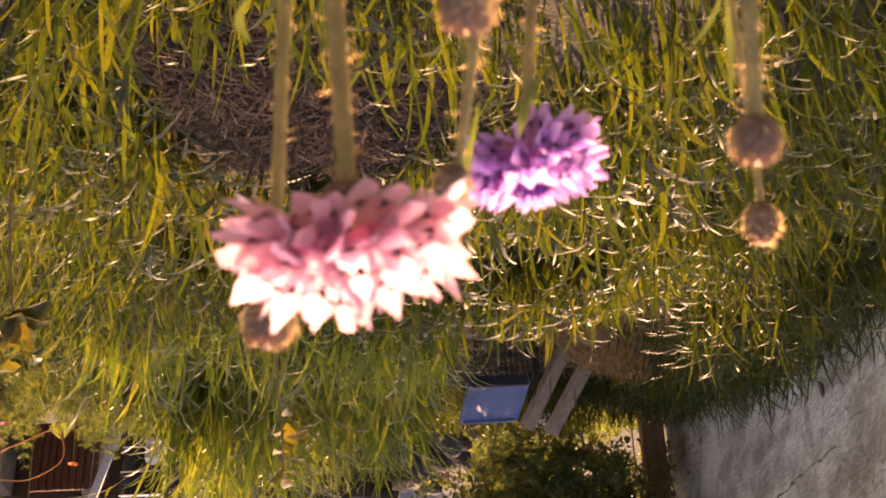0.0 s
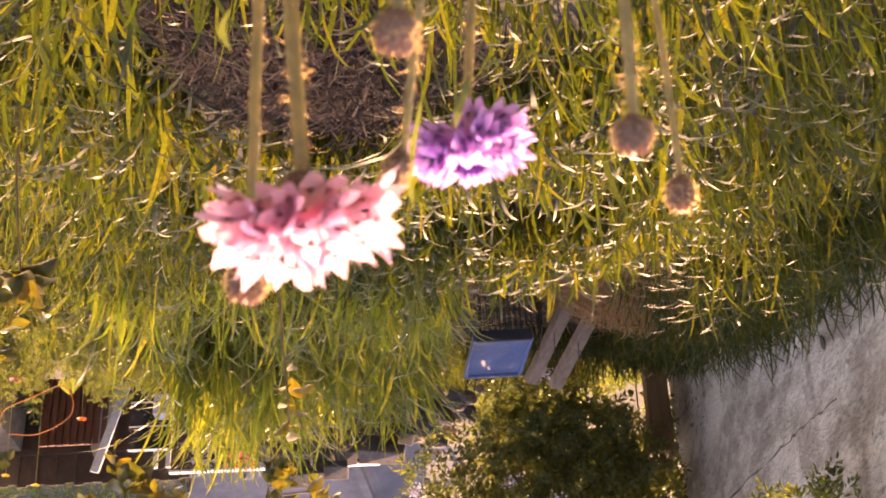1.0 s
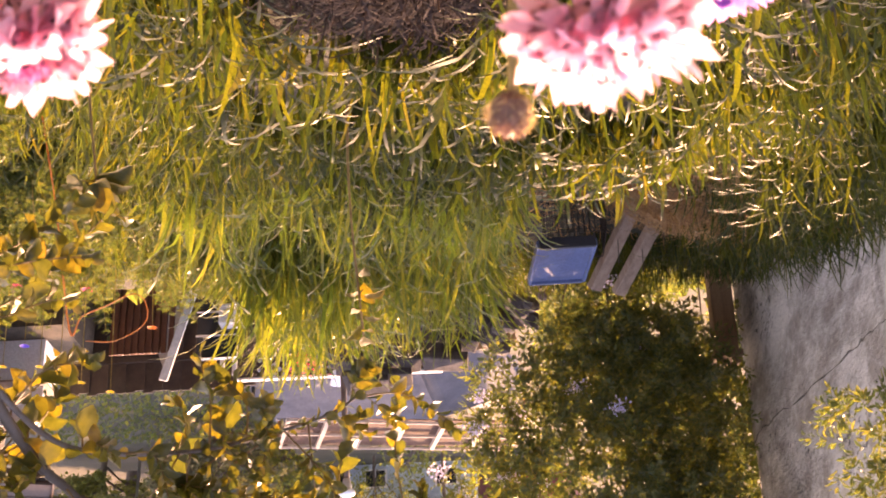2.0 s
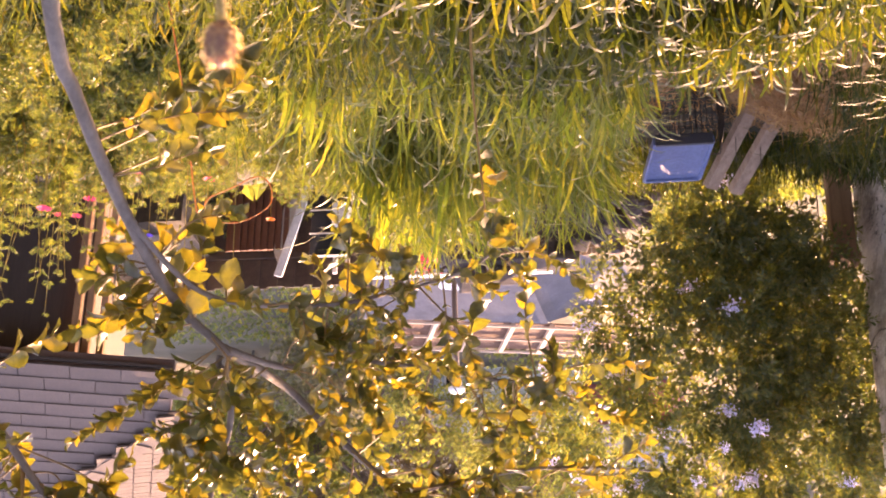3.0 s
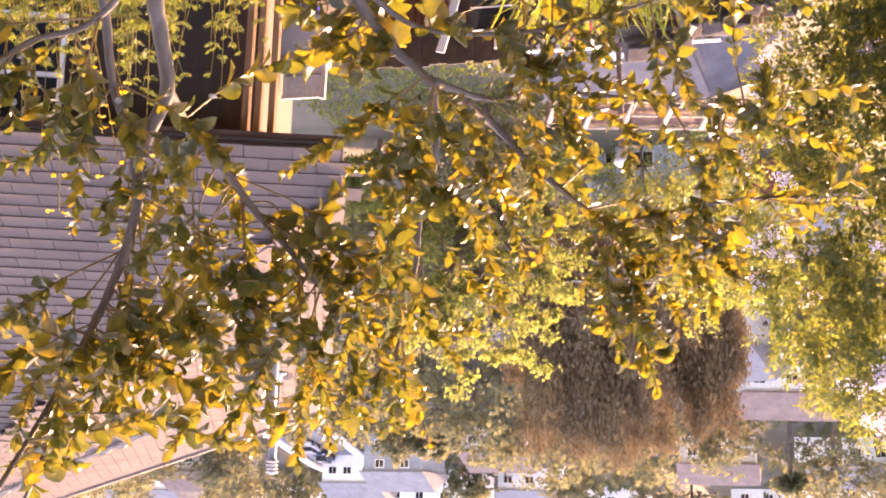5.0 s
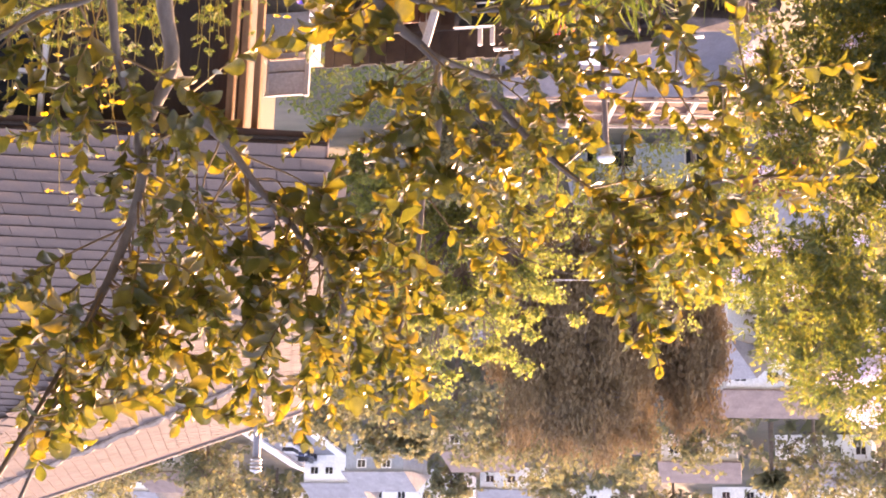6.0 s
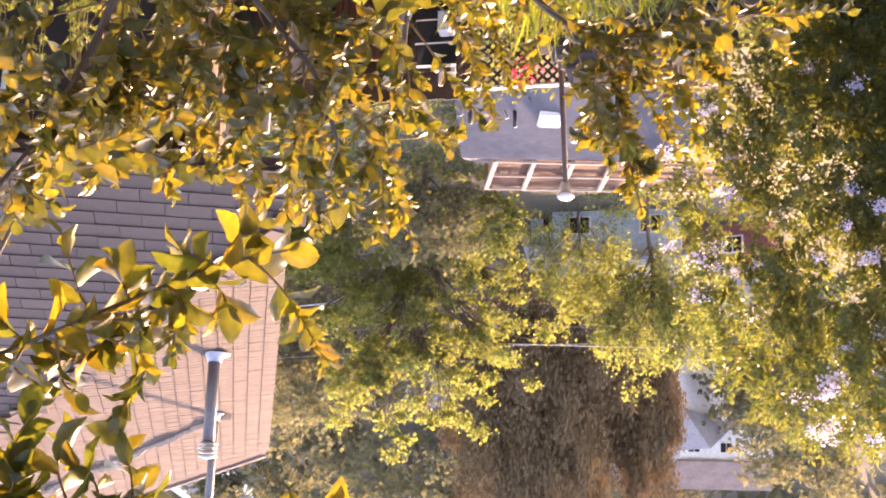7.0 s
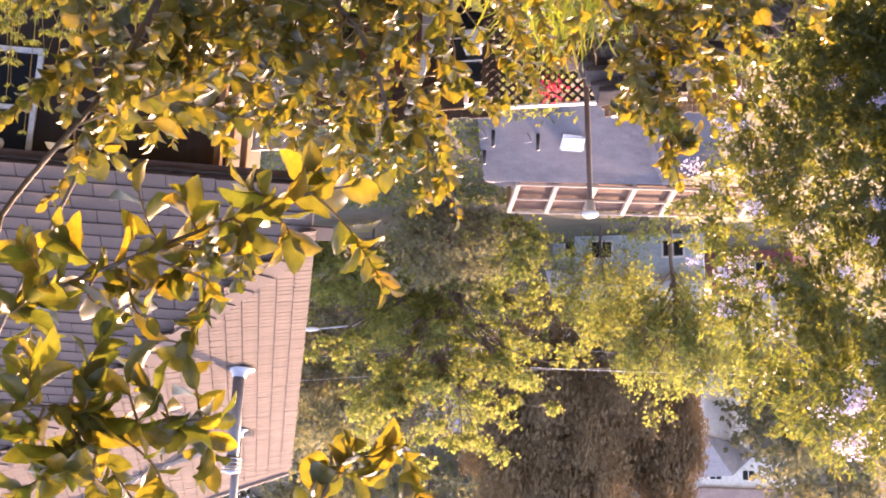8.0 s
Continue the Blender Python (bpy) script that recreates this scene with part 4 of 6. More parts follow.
# the thick leaves about the first fork and above it
kept, rng = rng, np.random.default_rng(5)
for k in range(36):
    tip = np.array([rng.uniform(0.68, 0.96), rng.uniform(1.84, 2.02), rng.uniform(-0.78, -0.56)])
    if k > 16:
        tip = np.array([rng.uniform(0.68, 1.04), rng.uniform(1.8, 2.15), rng.uniform(-0.56, -0.22)])
    gaps_ = np.linalg.norm(every - tip, axis=1)
    root = every[np.argmin(gaps_ + 10 * (gaps_ < 0.05))]
    tl = smooth_line([root, (root + tip) / 2 + rng.normal(size=3) * 0.012, tip], 6)
    part_mesh("twig", mesh_of("twig", *tube(tl, 0.0019, 0.0008, 5), M_TWIG, True), tree)
    leaf_shoot(tl, 0.043, 0.3, 0.011)
for k in range(22):
    tip = np.array([rng.uniform(0.88, 1.2), rng.uniform(1.58, 1.78), rng.uniform(-0.12, 0.13)])
    gaps_ = np.linalg.norm(every - tip, axis=1)
    root = every[np.argmin(gaps_ + 10 * (gaps_ < 0.06))]
    tl = smooth_line([root, (root + tip) / 2 + rng.normal(size=3) * 0.012, tip], 6)
    part_mesh("twig", mesh_of("twig", *tube(tl, 0.0019, 0.0008, 5), M_TWIG, True), tree)
    leaf_shoot(tl, 0.038, 0.3, 0.0095)
rng = kept
for limb, first, leaf in ((2, 0.3, 0.036), (3, 0.45, 0.036), (4, 0.2, 0.034), (9, 0.5, 0.06), (10, 0.4, 0.056), (11, 0.82, 0.046), (12, 0.35, 0.033), (1, 0.6, 0.035)):
    leaf_shoot(lines[limb], leaf, first, 0.013)
lpos, lax, lsz = np.array(lpos), np.array(lax), np.array(lsz)
nrm = np.array(lnm)
rots = facing(lax, nrm)
order = np.argsort(lpos[:, 1] + rng.uniform(0, 0.2, len(lpos)))
near, rest = order[:300], order[300:]
part_mesh("crown", mesh_of("crown", *scatter(LEAF, rots[rest], lpos[rest], lsz[rest]), M_LEAF, True), tree, kind="stuff")
leaf_me = mesh_of("leaf", LEAF_V, LEAF_F, M_LEAF_OB, True)
for i in near:
    o = part_mesh("leaf", leaf_me, tree)
    o.matrix_basis = Matrix.LocRotScale(lpos[i], Matrix(rots[i].tolist()).to_quaternion(), (lsz[i] * 0.8, lsz[i], lsz[i]))
# broad-leaved weeds that stand out of the grass below the tree


weed_leaf = mesh_of("leaf", LEAF_V, LEAF_F, M_WEED, True)


def young_shoot(at, leaf, count, run, label):
    """An upright stalk with a head of toothed leaves, spread out over the length run below the tip."""
    sx, sy, sz = at
    shoot = thing("young_shoot", label, "plant", "young shoots")
    g = float(land(sx + 0.05, sy - 0.05))
    part_mesh("stalk", mesh_of("stalk", *tube(smooth_line([(sx + 0.05, sy - 0.05, g - 0.02), (sx + 0.04, sy - 0.03, (g + sz) / 2), (sx, sy, sz)], 5), 0.005, 0.003, 6), M_TWIG, True), shoot)
    for k in range(count):
        o = part_mesh("leaf", weed_leaf, shoot)
        o.matrix_basis = pose(sx, sy, sz - run * k / count, 0, 0, 137.5 * k + 10) @ pose(0, 0, 0, 12 + 22 * (k % 3)) @ Matrix.Scale(leaf * (1 - 0.2 * (k % 2)), 4)


young_shoot((1.03, 2.86, -1.65), 0.115, 9, 0.02, "upright weed with a rosette of broad yellow leaves")
young_shoot((0.42, 3.6, -1.5), 0.075, 10, 0.22, "upright weed with dark toothed leaves along its stalk")


# ---- the concrete wall ----
def slab_grid(nu, nv, fn):
    v = [fn(i / nu, j / nv) for j in range(nv + 1) for i in range(nu + 1)]
    f = [(j * (nu + 1) + i, j * (nu + 1) + i + 1, (j + 1) * (nu + 1) + i + 1, (j + 1) * (nu + 1) + i) for j in range(nv) for i in range(nu)]
    return v, f


def wall_x(y, z):
    """The wall leans back a little near the house and stands plumb at its far end."""
    far = min(1, max(0, (y - 6.5) / 4.5))
    return -2.40 + 0.06 * (z + 4.9) * min(1, (y - 1.5) / 4.9) * (1 - far) + 0.15 * far


def wall_face(u, w):
    y, z = 1.5 + 9.8 * u, -6.6 + 4.7 * w
    return (wall_x(y, z) + 0.03 * noise.noise((y * 0.8, z * 0.8, 0)) + 0.012 * noise.noise((y * 4, z * 4, 5)), y, z)


wv, wf = slab_grid(90, 80, wall_face)
k = len(wv)
wv2 = wv + [(-2.95, v[1], v[2]) for v in wv]
rim = [i for i in range(91)]
wf2 = wf + [tuple(i + k for i in reversed(f)) for f in wf]
wf2 += [(80 * 91 + i, 80 * 91 + i + 1, 80 * 91 + i + 1 + k, 80 * 91 + i + k) for i in range(90)]
wf2 += [(j * 91 + 90, j * 91 + 90 + k, (j + 1) * 91 + 90 + k, (j + 1) * 91 + 90) for j in range(80)]
wf2 += [(j * 91 + k, j * 91, (j + 1) * 91, (j + 1) * 91 + k) for j in range(80)]
wall = tagged(part_mesh("wall_west", mesh_of("wall_west", wv2, wf2, M_CONC, True)), "old grey concrete retaining wall, stained and cracked", "wall", kind="structure")

crack = smooth_line([(0, 6.73, -2.86), (0, 7.13, -2.93), (0, 7.49, -2.99), (0, 7.91, -3.04), (0, 8.68, -3.16), (0, 9.60, -3.30), (0, 10.83, -3.50), (0, 11.28, -3.51)], 5)
crack[:, 0] = [wall_face((y - 1.5) / 9.8, (z + 6.6) / 4.7)[0] for _, y, z in crack]
crack[:, 1:] += rng.normal(size=(len(crack), 2)) * 0.012
part_mesh("crack", mesh_of("crack", *tube(crack, 0.008, 0.004, 5, 0.5), M_STAIN), wall, "dark crack running aslant")
for y, z, s in ((7.15, -3.6, 0.035), (6.8, -3.26, 0.03)):
    bm = bmesh.new()
    bmesh.ops.create_icosphere(bm, subdivisions=3, radius=s)
    for q in bm.verts:
        q.co *= 1 + 0.7 * noise.noise(q.co * 22 + Vector((y, z, 0)))
        q.co.x *= 0.3
        q.co.z *= 1.7
    bmesh.ops.transform(bm, matrix=pose(wall_x(y, z) + 0.01, y, z), verts=bm.verts)
    part("moss_tuft", bm, M_STAIN, wall, "dark dry moss tuft")

# ---- the shrub with pale flowers ----
def shrub(name, lobes, n, leaf, label, stems, flowers=()):
    ob = thing(name, label, "shrub")
    pieces = []
    for b, e in stems:
        mid = [(b[0] + e[0]) / 2 + 0.1, (b[1] + e[1]) / 2, (b[2] + e[2]) / 2]
        pieces.append(tube(smooth_line([b, mid, e], 4), 0.013, 0.004, 6))
    for q in pieces:
        part_mesh("stem", mesh_of("stem", *q, M_TRUNK, True), ob)
    tot = sum(r[0] * r[2] for _, r in lobes)
    thin = {(-1.35, -3.7): 0.9, (-0.98, -3.8): 0.85, (-0.75, -2.0): 1.3, (-0.9, -1.05): 1.3, (-1.4, -1.25): 1.4, (-1.5, -2.4): 1.4, (-0.2, -3.4): 0.5, (-0.08, -3.72): 0.5, (-0.5, -4.0): 0.55, (-0.9, -3.2): 0.55, (-2.0, -4.3): 0.7, (-2.2, -2.9): 0.7}
    for c, r in lobes:
        v, f = bushy(int(thin.get((c[0], c[2]), 0.7 if name == "flowering_shrub" and c[0] > -0.3 else 1.0) * n * r[0] * r[2] / tot), c, r, leaf)
        part_mesh("foliage", mesh_of("foliage", v, f, M_SHRUB), ob, kind="stuff")
    pet = ([(0, 0, 0), (0.4, 0.5, 0.05), (0.3, 1, 0.1), (-0.3, 1, 0.1), (-0.4, 0.5, 0.05)], [(0, 1, 2, 3, 4)])
    for c, r in flowers:
        k = 80
        d = rng.normal(size=(k, 3)) + [0, -0.4, 0.3]
        d /= np.linalg.norm(d, axis=1)[:, None]
        v, f = scatter(pet, turns(d + rng.normal(size=(k, 3)) * 0.9), np.array(c) + d * [1.25, 0.9, 0.85] * r * rng.uniform(0.15, 1.15, k)[:, None], r * rng.uniform(0.2, 0.36, k))
        part_mesh("flower_head", mesh_of("flower_head", v, f, M_PALEFL), ob, "pale lilac flower head", "stuff")
    return ob


LOBES = [((-0.98, 10.4, -3.8), (0.72, 0.7, 0.72)), ((-1.35, 10.6, -3.7), (0.75, 0.8, 1.0)), ((-0.6, 10.2, -2.9), (0.75, 0.6, 0.8)), ((0.1, 10.4, -2.7), (0.55, 0.3, 0.75)), ((-0.2, 10.3, -3.4), (0.52, 0.35, 0.48)), ((-0.92, 10.65, -4.5), (0.42, 0.35, 0.5)),
         ((-0.75, 10.3, -2.0), (0.65, 0.7, 0.75)), ((-0.1, 10.4, -1.75), (0.5, 0.25, 0.6)), ((-0.9, 10.3, -1.05), (0.5, 0.6, 0.42)), ((-0.4, 10.3, -1.1), (0.35, 0.4, 0.45)), ((0.0, 10.5, -2.1), (0.3, 0.4, 0.4)), ((-1.5, 10.6, -2.4), (0.6, 0.7, 0.9)), ((-1.4, 10.6, -1.25), (0.6, 0.6, 0.55)), ((-2.0, 11.6, -4.3), (0.8, 0.6, 1.1)), ((-2.2, 11.8, -2.9), (0.8, 0.6, 0.9)), ((-0.9, 10.9, -3.2), (1.1, 0.5, 1.3)), ((-0.08, 10.2, -3.72), (0.42, 0.3, 0.34)), ((-0.5, 10.3, -4.0), (0.45, 0.35, 0.42))]
FL = []
for _ in range(46):
    c, r = LOBES[rng.integers(2, 13)]
    d = rng.normal(size=3) * [1, 0.5, 1] + [0.35, -0.8, 0.25]
    d /= np.linalg.norm(d)
    FL.append((np.array(c) + d * np.array(r) * 1.0, rng.uniform(0.05, 0.085)))
shrub("flowering_shrub", LOBES, 118000, 0.06, "tall dense shrub with small dark leaves and pale lilac flowers", [((-0.9, 10.9, -5.4), (-0.9, 10.8, -2.6)), ((-0.8, 10.9, -5.4), (-0.3, 10.6, -3.0)), ((-1.0, 10.9, -5.4), (-1.4, 10.8, -2.0))], FL)
shrub("leafy_shrub", [((-1.95, 6.5, -1.95), (0.36, 0.3, 0.4)), ((-2.05, 6.7, -1.4), (0.33, 0.3, 0.4)), ((-2.08, 6.3, -1.0), (0.3, 0.4, 0.4)), ((-2.1, 6.9, -0.9), (0.3, 0.4, 0.4))], 9500, 0.05, "leafy shrub hanging from the top of the concrete wall", [((-2.3, 6.6, -1.93), (-2.0, 6.5, -1.3)), ((-2.35, 6.75, -1.93), (-2.05, 6.7, -1.1))])
# Hedge height is added to keep the sun off the shrub's left part.
shrub("shade_hedge", [((-2.5, 12.9, -3.4), (1.1, 0.6, 2.5)), ((-1.3, 12.8, -5.2), (0.9, 0.6, 1.3)), ((-3.7, 12.8, -3.2), (1.2, 0.6, 2.6))], 52000, 0.08, "dark dense hedge behind the end of the wall, raised to shade the shrub", [((-2.3, 12.9, -7.0), (-2.3, 12.9, -4.0)), ((-1.0, 12.8, -7.0), (-1.0, 12.8, -4.8)), ((-3.6, 12.8, -7.0), (-3.6, 12.8, -4.0))])
for hx, hy, hr, hh in ((5.3, 18.2, 1.3, 0.55), (3.0, 18.8, 1.4, 0.6), (6.4, 21.5, 1.6, 0.6), (1.0, 20.0, 1.6, 0.6), (4.3, 22.5, 1.7, 0.6), (-1.4, 19.0, 1.5, 0.7), (7.8, 26.0, 2.0, 0.7), (4.8, 27.0, 2.0, 0.7), (1.8, 25.5, 2.0, 0.7), (-1.0, 25.0, 2.0, 0.7), (9.5, 31.5, 2.2, 0.8), (6.2, 32.5, 2.2, 0.8), (2.8, 31.5, 2.2, 0.8), (-0.5, 32, 2.2, 0.8), (4.9, 15.9, 0.7, 0.9), (2.6, 16.6, 0.9, 0.5), (6.9, 16.2, 0.8, 1.0), (5.6, 17.6, 1.2, 0.9), (4.3, 19.5, 1.3, 0.7)):
    g = float(land(hx, hy))
    shrub("low_bush", [((hx, hy, g + hh * 0.4), (hr, 0.9, hh))], 1500, 0.13, "low dark green bush on the terrace below", [((hx, hy, g - 0.1), (hx + 0.1, hy, g + hh * 0.5))])

# ivy and weeds over the terraces below the bank
n = 38000
gxy = np.c_[rng.uniform(-4, 11, n), 12.6 + 24 * rng.uniform(0, 1, n) ** 1.4]
gxy[26000:] = np.c_[rng.uniform(5, 19, n - 26000), rng.uniform(24, 54, n - 26000)]
gp = np.c_[gxy, land(gxy[:, 0], gxy[:, 1]) + rng.uniform(0, 0.3, n)]
gp = gp[~((np.abs(gp[:, 0] - 6.1) < 0.9) & (np.abs(gp[:, 1] - 15.2) < 0.75))]
tagged(part_mesh("ground_cover", mesh_of("ground_cover", *scatter(SMALL, turns(rng.normal(size=gp.shape) + [0, 0, 0.5]), gp, 0.18 * rng.uniform(0.6, 1.6, len(gp))), M_SHRUB)), "low dark green weeds covering the terraces", "weeds", kind="stuff")


# ---- cage, tray, timbers and rubble at the foot of the bank ----
def gz(x, y):
    return float(land(x, y))


cage = thing("wire_cage", "dark wire cage half sunk in dry litter", "cage")
cx, cy, c0, c1 = -0.60, 8.55, -4.98, -4.22
cw, cd = 0.44, 0.42
for i in range(12):
    for sy in (-1, 1):
        x = cx - cw / 2 + cw * i / 11
        part("wire", beam_bm((x, cy + sy * cd / 2, c0), (x, cy + sy * cd / 2, c1), 0.005, 0.005), M_WIRE, cage)
for i in range(1, 9):
    for sx in (-1, 1):
        y = cy - cd / 2 + cd * i / 9
        part("wire", beam_bm((cx + sx * cw / 2, y, c0), (cx + sx * cw / 2, y, c1), 0.005, 0.005), M_WIRE, cage)
for z in np.linspace(c0 + 0.05, c1, 7):
    for sy in (-1, 1):
        part("rail", beam_bm((cx - cw / 2, cy + sy * cd / 2, z), (cx + cw / 2, cy + sy * cd / 2, z), 0.006, 0.006), M_WIRE, cage)
    for sx in (-1, 1):
        part("rail", beam_bm((cx + sx * cw / 2, cy - cd / 2, z), (cx + sx * cw / 2, cy + cd / 2, z), 0.006, 0.006), M_WIRE, cage)
tray = thing("plastic_tray", "blue-grey plastic tray lying on the wire cage", "tray")
T = pose(-0.50, 8.64, -4.13, 3, -4, -7) @ Matrix.Diagonal((0.88, 0.92, 1, 1))
part("tray_floor", box_bm(0.47, 0.62, 0.02, T, 0.006), M_TRAY, tray)
for sx, sy, px, py in ((0.47, 0.03, 0, -0.31), (0.47, 0.03, 0, 0.31), (0.03, 0.62, -0.235, 0), (0.03, 0.62, 0.235, 0)):
    part("rim", box_bm(sx, sy, 0.09 if py < 0 else 0.06, T @ pose(px, py, 0.0), 0.008), M_TRAYIN if py < 0 else M_TRAY, tray)
for a, b, r in (((-1.22, 8.4, -4.78), (-0.76, 9.12, -4.12), 0.046), ((-1.42, 8.6, -4.75), (-0.96, 9.32, -4.16), 0.046)):
    log = thing("old_timber", "weathered pinkish timber leaning on the cage", "timber", "leaning timbers")
    part("timber", beam_bm(a, b, 2.2 * r, 1.6 * r, 0.008), M_LOG, log)
    for s in (0.25, 0.6):
        p = Vector(a).lerp(Vector(b), s)
        part("split", beam_bm(p + Vector((0.0, -0.83 * r, 0)), p + Vector((0.01, -0.83 * r, 0.22)), 0.006, 0.006), M_STAIN, log, "dark split along the grain")
plank = thing("plank", "grey plank lying across the bank", "plank")
part("board", beam_bm((-1.12, 8.3, -4.38), (-1.75, 8.4, -4.46), 0.04, 0.14, 0.006), M_LOG, plank)
part("batten", beam_bm((-1.5, 8.36, gz(-1.5, 8.36) - 0.05), (-1.5, 8.36, -4.44), 0.05, 0.05, 0.006), M_LOG, plank)
hxy = np.concatenate([np.c_[rng.normal(-0.95, 0.36, 3600), rng.normal(7.4, 0.8, 3600)], np.c_[rng.normal(-1.15, 0.3, 3200), rng.normal(7.95, 0.3, 3200)]])
mound = 0.42 * np.exp(-(((hxy[:, 0] + 1.15) / 0.36) ** 2) - ((hxy[:, 1] - 7.95) / 0.42) ** 2)
blades(hxy, 0.2, 0.0075, 2.4, M_STRAW, "straw_heap", "heap of dry straw and twigs glowing in the sun", "straw", 1.7, mound * rng.uniform(0.35, 1, len(hxy)))
post = thing("brown_post", "thick brown timber post at the end of the wall", "post")
part("post_shaft", beam_bm((-2.06, 10.85, -6.2), (-2.02, 10.85, -4.2), 0.2, 0.2, 0.015), M_WOOD, post)
part("post_cap", box_bm(0.26, 0.26, 0.06, pose(-2.02, 10.85, -4.17), 0.012), M_WOOD, post)
for k in range(90):
    x, y = rng.normal(-0.05, 0.3), rng.normal(11.6, 0.32)
    s = rng.uniform(0.05, 0.14)
    pile = 0.95 * math.exp(-(((x + 0.05) / 0.5) ** 2) - ((y - 11.75) / 0.55) ** 2) - 0.1
    bm = bmesh.new()
    bmesh.ops.create_icosphere(bm, subdivisions=2, radius=s)
    for q in bm.verts:
        q.co *= 1 + 0.35 * noise.noise(q.co * 9 + Vector((k, 0, 0)))
        q.co.z *= 0.65
    bmesh.ops.transform(bm, matrix=pose(x, y, gz(x, y) + max(0, pile * rng.uniform(0.2, 1)) + 0.3 * s, *rng.uniform(0, 60, 3)), verts=bm.verts)
    ob = part("stone", bm, M_STONE)
    tagged(ob, "rough pinkish stone in a rubble heap", "stone", "rubble stones")
# a low dry wall of rough slabs behind the heap
lw = thing("low_stone_wall", "low tumbledown wall of rough pinkish slabs below the bank", "wall")
z = -5.75
while z < -4.3:
    thick = rng.uniform(0.07, 0.13)
    x = -0.4 + rng.uniform(0, 0.15)
    while x < 1.5:
        long_ = rng.uniform(0.16, 0.46)
        if z + thick < np.interp(x + long_ / 2, (-0.4, -0.15, 0.1, 0.3, 0.45, 0.9, 1.5), (-5.1, -5.0, -4.76, -4.66, -4.52, -4.44, -4.38)) + rng.normal() * 0.03:
            bm = box_bm(long_ - 0.02, 0.22, thick - 0.012, pose(0, 0, 0), 0.018)
            for q in bm.verts:
                q.co += Vector([noise.noise(q.co * 6 + Vector((x, z, j))) for j in (0, 9, 18)]) * 0.035
            bmesh.ops.transform(bm, matrix=pose(x + long_ / 2, 11.72 + rng.normal() * 0.04, z + thick / 2, 13 + rng.normal() * 3, rng.normal() * 3, rng.normal() * 6), verts=bm.verts)
            part("stone", bm, M_STONE, lw)
        x += long_
    z += thick
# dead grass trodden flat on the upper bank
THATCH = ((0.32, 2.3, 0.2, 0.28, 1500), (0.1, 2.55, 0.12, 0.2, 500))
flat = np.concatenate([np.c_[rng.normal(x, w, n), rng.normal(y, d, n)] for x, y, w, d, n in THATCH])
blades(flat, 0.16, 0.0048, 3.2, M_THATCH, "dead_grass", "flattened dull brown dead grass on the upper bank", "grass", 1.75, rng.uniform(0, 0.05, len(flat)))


# ---- shed panel, white board and lamp below the bank ----
shed = thing("garden_shed", "small shed with rust-red ribbed panels and a white barge board", "shed")
for k in range(9):
    x = 3.93 + 0.085 * k
    part("rib", box_bm(0.06, 0.03 + 0.02 * (k % 2), 2.4, pose(x, 14.3, -7.15), 0.008), M_RUST, shed)
part("panel", box_bm(0.8, 0.02, 2.4, pose(4.28, 14.33, -7.16)), M_RUST, shed)
part("barge_board", beam_bm((3.60, 14.25, -7.0), (3.98, 14.25, -5.58), 0.035, 0.1, 0.006), M_WHITE, shed, "white painted slanting board")
bm = bmesh.new()
tri = [bm.verts.new(c) for c in ((3.62, 14.31, -6.9), (3.95, 14.31, -5.62), (4.07, 14.31, -5.93), (3.9, 14.31, -6.95))]
bm.faces.new(tri)
ext = bmesh.ops.extrude_face_region(bm, geom=bm.faces[:])
bmesh.ops.translate(bm, vec=(0, 0.06, 0), verts=[q for q in ext["geom"] if isinstance(q, bmesh.types.BMVert)])
part("gable_end", bm, M_CREAM, shed)
part("dark_opening", box_bm(0.5, 0.05, 1.2, pose(3.46, 14.7, -6.6)), M_GLASS, shed, "dark glazed opening")
for z in (-6.0, -6.3, -6.62):
    part("glazing_bar", box_bm(0.52, 0.02, 0.012, pose(3.46, 14.66, z)), M_WHITE, shed)
part("sill_block", box_bm(0.2, 0.2, 0.26, pose(3.3, 14.55, -6.5), 0.01), M_WHITE, shed)

shed.location = (-0.03, 0, 0.04)

# Added dark screen stands in for shade, hiding sunlit ground behind the shed.
screen = thing("board_screen", "dark board screen added behind the shed in place of shade", "fence")
for k in range(21):
    part("board", box_bm(0.135, 0.025, 2.2, pose(3.3 + 0.125 * k, 16.2 + 0.03 * (k % 2), -7.27 + 0.015 * (k % 3), 0, 0.4 * (k % 3 - 1)), 0.004), M_LATTICE, screen)
for z in (-6.6, -7.5):
    part("rail", box_bm(2.65, 0.05, 0.08, pose(4.55, 16.16, z), 0.006), M_LATTICE, screen)

lamp = thing("lamp_post", "slim brown lamp post with a pale bell-shaped lamp", "lamp post")
part_mesh("pole", mesh_of("pole", *tube([(1.93, 14.7, -8.3), (1.89, 14.7, -6.2), (1.82, 14.7, -4.35)], 0.038, 0.032, 12), M_POST, True), lamp)


def lathe(prof, at, n=20):
    v = [(at[0] + r * math.cos(2 * math.pi * k / n), at[1] + r * math.sin(2 * math.pi * k / n), at[2] + z) for r, z in prof for k in range(n)]
    f = [(j * n + k, j * n + (k + 1) % n, (j + 1) * n + (k + 1) % n, (j + 1) * n + k) for j in range(len(prof) - 1) for k in range(n)]
    return v, f + [tuple(range(n - 1, -1, -1)), tuple((len(prof) - 1) * n + k for k in range(n))]


part_mesh("lamp_head", mesh_of("lamp_head", *lathe([(0.04, 0), (0.045, 0.03), (0.06, 0.08), (0.065, 0.14)], (1.82, 14.7, -4.38)), M_CREAM, True), lamp)
